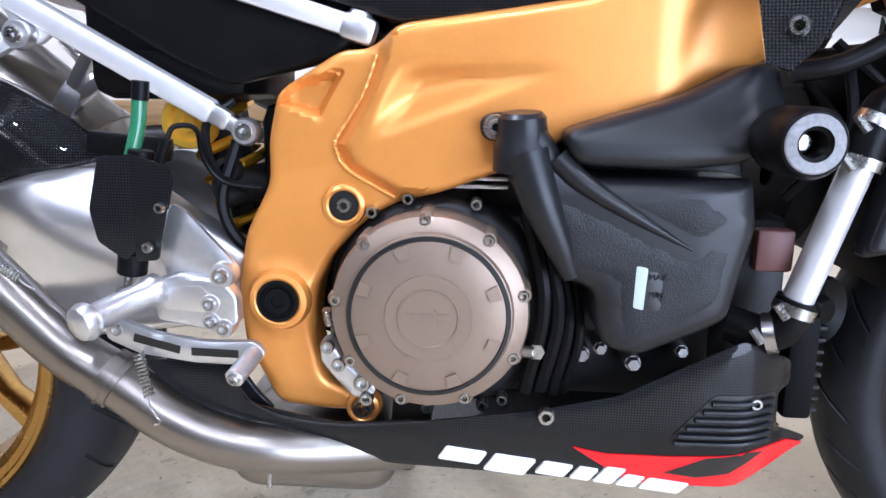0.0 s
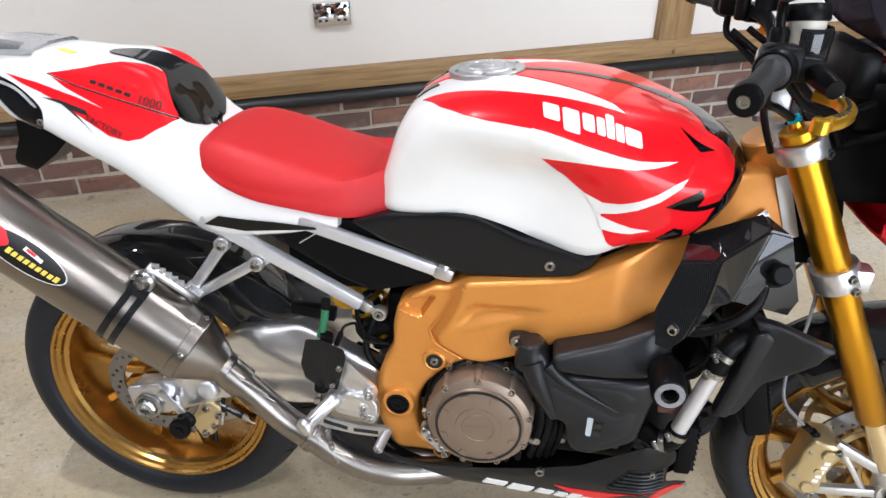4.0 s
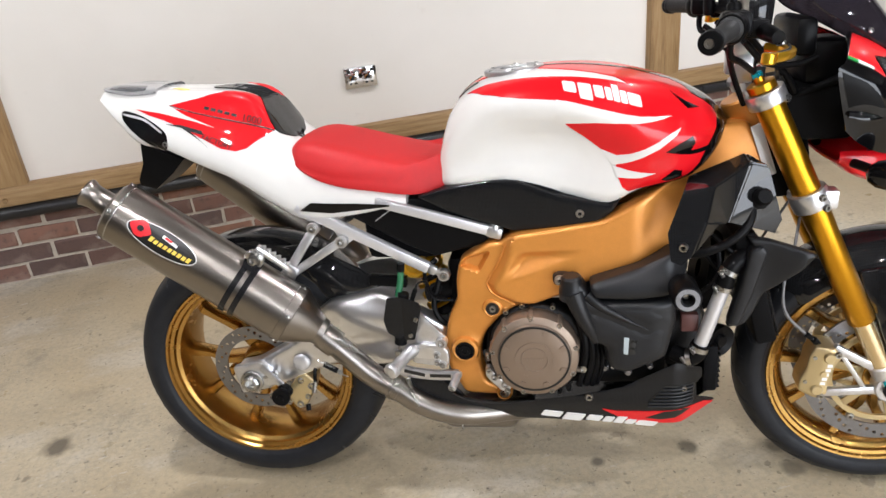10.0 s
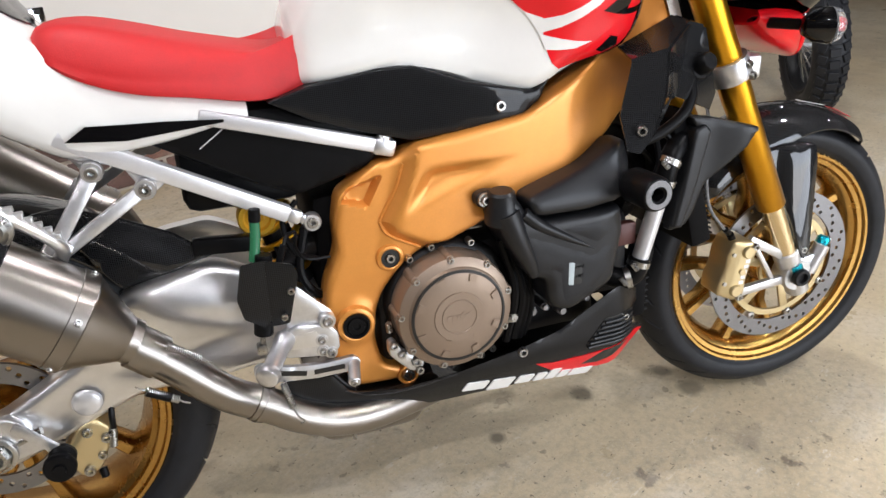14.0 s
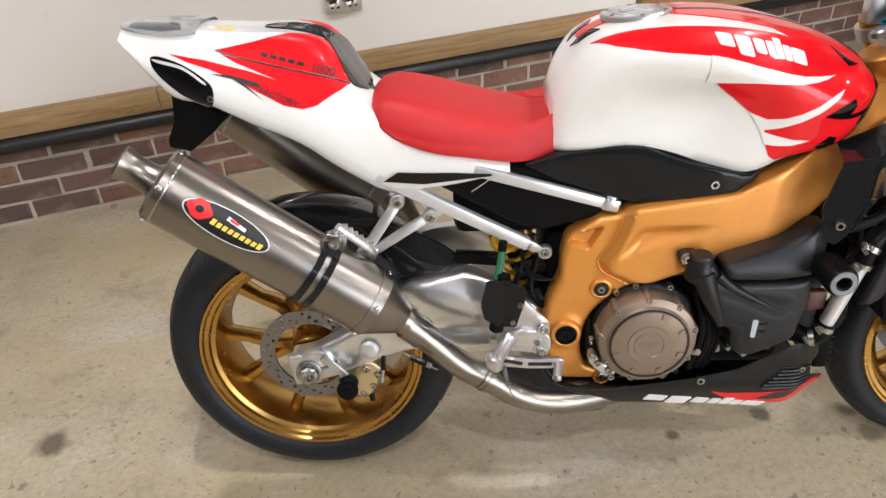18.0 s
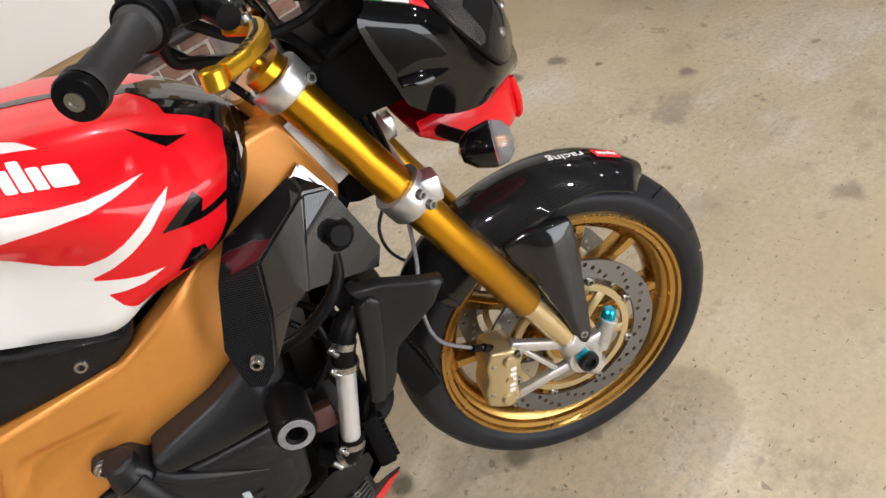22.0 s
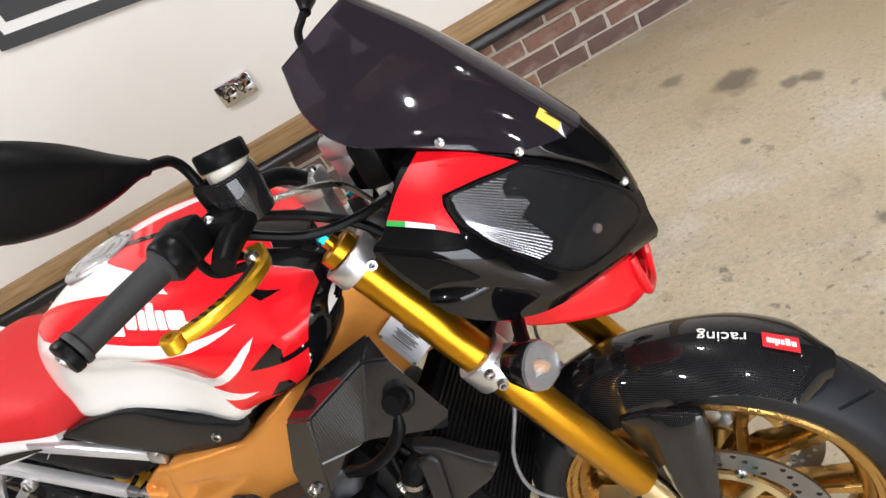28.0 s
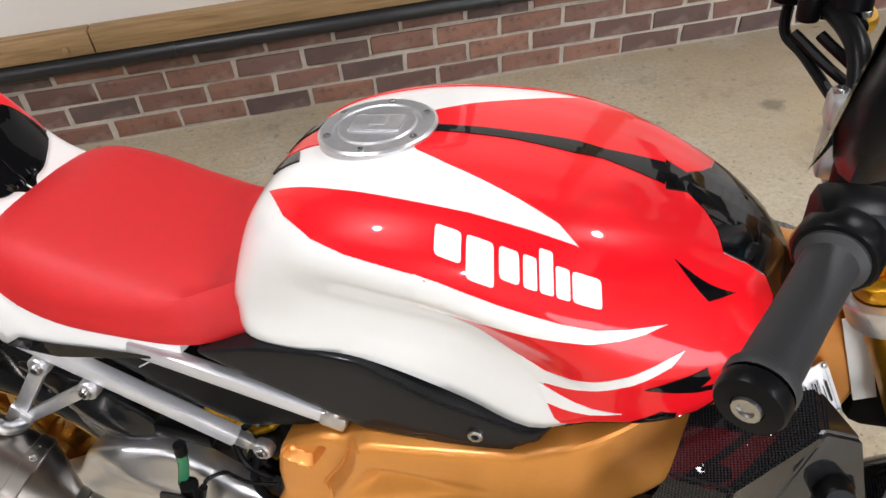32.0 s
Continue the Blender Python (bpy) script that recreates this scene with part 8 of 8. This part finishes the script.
hang = bp("plate_hanger", loft(rings), BLACK, None, "black plastic number-plate hanger")
# Added black sheet stands in for the dark underside of the tail.
bp("undertray", loft([[Vector((u, -b, z)), Vector((u, b, z)), Vector((u, b, z - 0.008)), Vector((u, -b, z - 0.008))] for u, z, b in ((-0.20, 0.898, 0.05), (-0.05, 0.846, 0.06), (0.12, 0.755, 0.08), (0.32, 0.728, 0.10))]), BLACK_MATT, None, "black undertray")

# words on the mudguard, seen upside down from the side
def guard_m(ang, v, size_up):
    a = radians(ang)
    r = 0.3215
    p = AX_F + Vector((r * math.cos(a), v, r * math.sin(a)))
    t = Vector((math.sin(a), 0, -math.cos(a)))
    nrm = Vector((math.cos(a), 0, math.sin(a)))
    right = -t
    up = nrm.cross(right)
    return Matrix.Translation(p) @ Matrix((right, up, nrm)).transposed().to_4x4()


w_ = lettering("racing", 0.026, STEER @ guard_m(76, -0.008, 1), LETTER_WHITE, guard, label="white lettering")
for a0, wd in ((63.2, 0.046),):
    bm = box(-wd / 2, wd / 2, -0.013, 0.013, -0.0004, 0.0006)
    sp("red_badge", moved(bm, guard_m(a0, -0.008, 1)), PRINT_RED, guard, "small red badge with a pale mark")
    for bmk in logo_shapes(lambda x, y: (x, y, 0.0008), -0.019, 0.019, -0.004, 0.009, 0.0004, 0.0):
        sp("mark", moved(bmk, guard_m(a0, -0.008, 1)), LETTER_WHITE, guard)


def weave_uv(me):
    """Flat mapping from the side that each face looks to, in metres."""
    layer = me.uv_layers.new(name="weave")
    for p in me.polygons:
        n2 = p.normal
        k = max(range(3), key=lambda i: abs(n2[i]))
        a, b = [i for i in range(3) if i != k]
        for li in p.loop_indices:
            co = me.vertices[me.loops[li].vertex_index].co
            layer.data[li].uv = (co[a], co[b])


for ob in bike.children_recursive:
    if ob.type == "MESH" and ob.data.materials and ob.data.materials[0] in (CARBON, CARBON_MATT):
        weave_uv(ob.data)

# ---- things in the room ----
DX = -0.049
sock = tagged(part("wall_socket", box(0.792 + DX, 0.936 + DX, WALL_Y - 0.006, WALL_Y + 0.021, 0.594, 0.683, 0.003), CHROME), "chrome double wall socket with black pin holes", "socket")
for k, cx in enumerate((0.779, 0.851)):
    part("insert", box(cx - 0.030, cx + 0.030, WALL_Y - 0.0075, WALL_Y - 0.004, 0.600, 0.664, 0.0015), CHROME, sock)
    # Raised black blocks paint the dark of the three pin holes.
    for dx, dz, w, h in ((0, 0.012, 0.0045, 0.008), (-0.012, -0.014, 0.006, 0.004), (0.012, -0.014, 0.006, 0.004)):
        part("pin_hole", box(cx + dx - w, cx + dx + w, WALL_Y - 0.0085, WALL_Y - 0.005, 0.630 + dz - h, 0.630 + dz + h, 0.001), LETTER_BLACK, sock)
for cx in (0.763, 0.867):
    part("rocker", box(cx - 0.008, cx + 0.008, WALL_Y - 0.010, WALL_Y - 0.005, 0.660, 0.676, 0.002), LETTER_BLACK, sock)
for cx in (0.753, 0.877):
    part("screw", lathe([(0.003, 0), (0.0025, 0.001), (0, 0.0012)], 10, (cx, WALL_Y - 0.006, 0.638), (0, -1, 0)), STEEL, sock)


def plate_xz(poly, y0, y1, bevel=0.002):
    bm = bmesh.new()
    a = [bm.verts.new((x, y0, z)) for x, z in poly]
    b = [bm.verts.new((x, y1, z)) for x, z in poly]
    bm.faces.new(a)
    bm.faces.new(list(reversed(b)))
    for k in range(len(poly)):
        j = (k + 1) % len(poly)
        bm.faces.new((a[j], a[k], b[k], b[j]))
    return bm


def hexa(d):
    return [(0.211 + d, 1.165 + d * 0.85), (0.799, 1.062 + d * 1.02), (1.387 - d, 1.165 + d * 0.85), (1.387 - d, 1.88 - d * 0.85), (0.799, 1.98 - d), (0.211 + d, 1.88 - d * 0.85)]


sign = tagged(part("wall_sign", plate_xz(hexa(0.0), WALL_Y - 0.002, WALL_Y + 0.021), SIGN_GREY), "dark hexagonal trade sign with a white border", "sign")
part("border", plate_xz(hexa(0.048), WALL_Y - 0.005, WALL_Y - 0.001), LETTER_WHITE, sign)
part("field", plate_xz(hexa(0.084), WALL_Y - 0.008, WALL_Y - 0.004), SIGN_GREY, sign)
lettering("LTD", 0.062, Matrix.Translation((0.799, WALL_Y - 0.009, 1.218)) @ SIDE_M, LETTER_WHITE, sign, label="white letters")

heat = tagged(part("wall_heater", box(3.249, 4.62, WALL_Y - 0.035, WALL_Y + 0.015, 0.755, 1.36, 0.006), RADIATOR_WHITE), "white electric panel heater with upright slats on the wall", "heater")
part("side_cheek", box(3.246, 3.272, WALL_Y - 0.090, WALL_Y - 0.002, 0.745, 1.37, 0.010), RADIATOR_WHITE, heat)
for k in range(10):
    x = 3.276 + 0.136 * k
    part("slat", box(x, x + 0.131, WALL_Y - 0.092, WALL_Y - 0.030, 0.745, 1.37, 0.007), RADIATOR_WHITE, heat)
tagged(part("wall_switch", box(3.760, 3.905, WALL_Y - 0.008, WALL_Y + 0.021, 0.632, 0.712, 0.003), BLACK_GLOSS), "black double switch plate below the heater", "switch")

# a second machine, of which only a wheel and its mountings stand in view
far_bike = tagged(empty("parked_motorcycle", Matrix.Translation((3.60, 1.30, 0.0)) @ Matrix.Rotation(radians(38), 4, "Z") @ Matrix.Rotation(radians(-7), 4, "X")), "parked black trail motorcycle with a chunky treaded tyre", "motorcycle")
FC = Vector((0, 0, 0.315))
ft = part("far_tyre", lathe([(0.215, -0.055), (0.225, -0.066), (0.255, -0.072), (0.285, -0.066), (0.302, -0.045), (0.309, -0.018), (0.310, 0), (0.309, 0.018), (0.302, 0.045), (0.285, 0.066), (0.255, 0.072), (0.225, 0.066), (0.215, 0.055)], 64, FC, (0, 1, 0)), RUBBER, far_bike, "black block-pattern tyre", 60)
rng2 = random.Random(8)
lugs = {}
for key, (y0, y1, r0, sk) in {"a": (-0.062, -0.026, 0.294, 0.012), "b": (-0.022, 0.022, 0.306, 0.0), "c": (0.026, 0.062, 0.294, -0.012)}.items():
    tiltx = 0.55 if key == "a" else (-0.55 if key == "c" else 0.0)
    bm = box(-0.017, 0.017, -(y1 - y0) / 2, (y1 - y0) / 2, 0.0, 0.012, 0.002, 1)
    bm.transform(Matrix.Translation((0, (y0 + y1) / 2, r0)) @ Matrix.Rotation(tiltx, 4, "X") @ Matrix.Rotation(sk * 25, 4, "Z"))
    me = bpy.data.meshes.new("lug")
    finish(bm).to_mesh(me)
    bm.free()
    me.materials.append(RUBBER)
    lugs[key] = me
for key, me in lugs.items():
    for k in range(40):
        o = new("lug", me)
        o.parent = ft
        o.matrix_basis = Matrix.Translation(FC) @ Matrix.Rotation(2 * math.pi * (k + (0.5 if key == "b" else 0)) / 40, 4, "Y")
part("far_rim", lathe([(0.214, -0.052), (0.218, -0.056), (0.205, -0.056), (0.195, -0.030), (0.190, 0), (0.195, 0.030), (0.205, 0.056), (0.218, 0.056), (0.214, 0.052), (0.200, 0), (0.214, -0.052)], 56, FC, (0, 1, 0)), DARK_METAL, far_bike, "dark wheel rim")
part("far_hub", lathe([(0, -0.07), (0.03, -0.07), (0.035, -0.04), (0.03, 0), (0.035, 0.04), (0.03, 0.07), (0, 0.07)], 24, FC, (0, 1, 0)), ALLOY, far_bike)
for k in range(12):
    a = 2 * math.pi * k / 12
    for s in (-1, 1):
        part("far_spoke", rod(FC + Vector((0.03 * math.cos(a), s * 0.045, 0.03 * math.sin(a))), FC + Vector((0.195 * math.cos(a + 0.25 * s), s * 0.008, 0.195 * math.sin(a + 0.25 * s))), 0.0028, 6), STEEL, far_bike)
part("far_disc", lathe([(0.06, -0.062), (0.11, -0.062), (0.11, -0.066), (0.06, -0.066), (0.06, -0.062)], 40, FC, (0, 1, 0)), DISC, far_bike)
for s in (-1, 1):
    part("far_swingarm", strap(FC + Vector((-0.03, s * 0.092, 0)), (0.52, s * 0.10, 0.40), 0.06, 0.03), BLACK, far_bike, "black swingarm")
    part("far_axle", lathe([(0, 0.012), (0.012, 0.012), (0.014, 0)], 6, FC + Vector((0, s * 0.108, 0)), (0, s, 0)), STEEL, far_bike)
part("far_shock", rod((0.16, 0.10, 0.50), (0.30, 0.09, 0.80), 0.03, 16), GOLD_ANOD, far_bike, "yellow shock absorber")
part("far_guard", loft([[FC + Vector((r * math.cos(radians(a)), y, r * math.sin(radians(a)))) for r, y in ((0.36, -0.07), (0.37, 0), (0.36, 0.07), (0.355, 0.07), (0.365, 0), (0.355, -0.07))] for a in range(40, 131, 10)]), BLACK, far_bike, "black rear mudguard")
part("far_body", joined(box(0.35, 0.95, -0.14, 0.14, 0.32, 0.75, 0.05), box(-0.05, 0.75, -0.12, 0.12, 0.72, 0.88, 0.05)), BLACK_MATT, far_bike, "black engine and seat unit")
part("far_front_tyre", lathe([(0.235, -0.04), (0.27, -0.05), (0.31, -0.045), (0.325, 0), (0.31, 0.045), (0.27, 0.05), (0.235, 0.04)], 56, (1.42, 0, 0.325), (0, 1, 0)), RUBBER, far_bike)
part("far_front_rim", lathe([(0.236, -0.03), (0.22, -0.03), (0.215, 0), (0.22, 0.03), (0.236, 0.03)], 48, (1.42, 0, 0.325), (0, 1, 0)), DARK_METAL, far_bike)
for s in (-1, 1):
    part("far_fork", rod((1.42, s * 0.09, 0.325), (1.12, s * 0.09, 1.0), 0.024, 14), BLACK, far_bike)
part("far_stand", joined(rod((0.45, 0.12, 0.30), (0.50, 0.26, 0.012), 0.010, 10), box(0.47, 0.55, 0.245, 0.275, 0.0, 0.012, 0.003)), BLACK, far_bike, "black side stand")
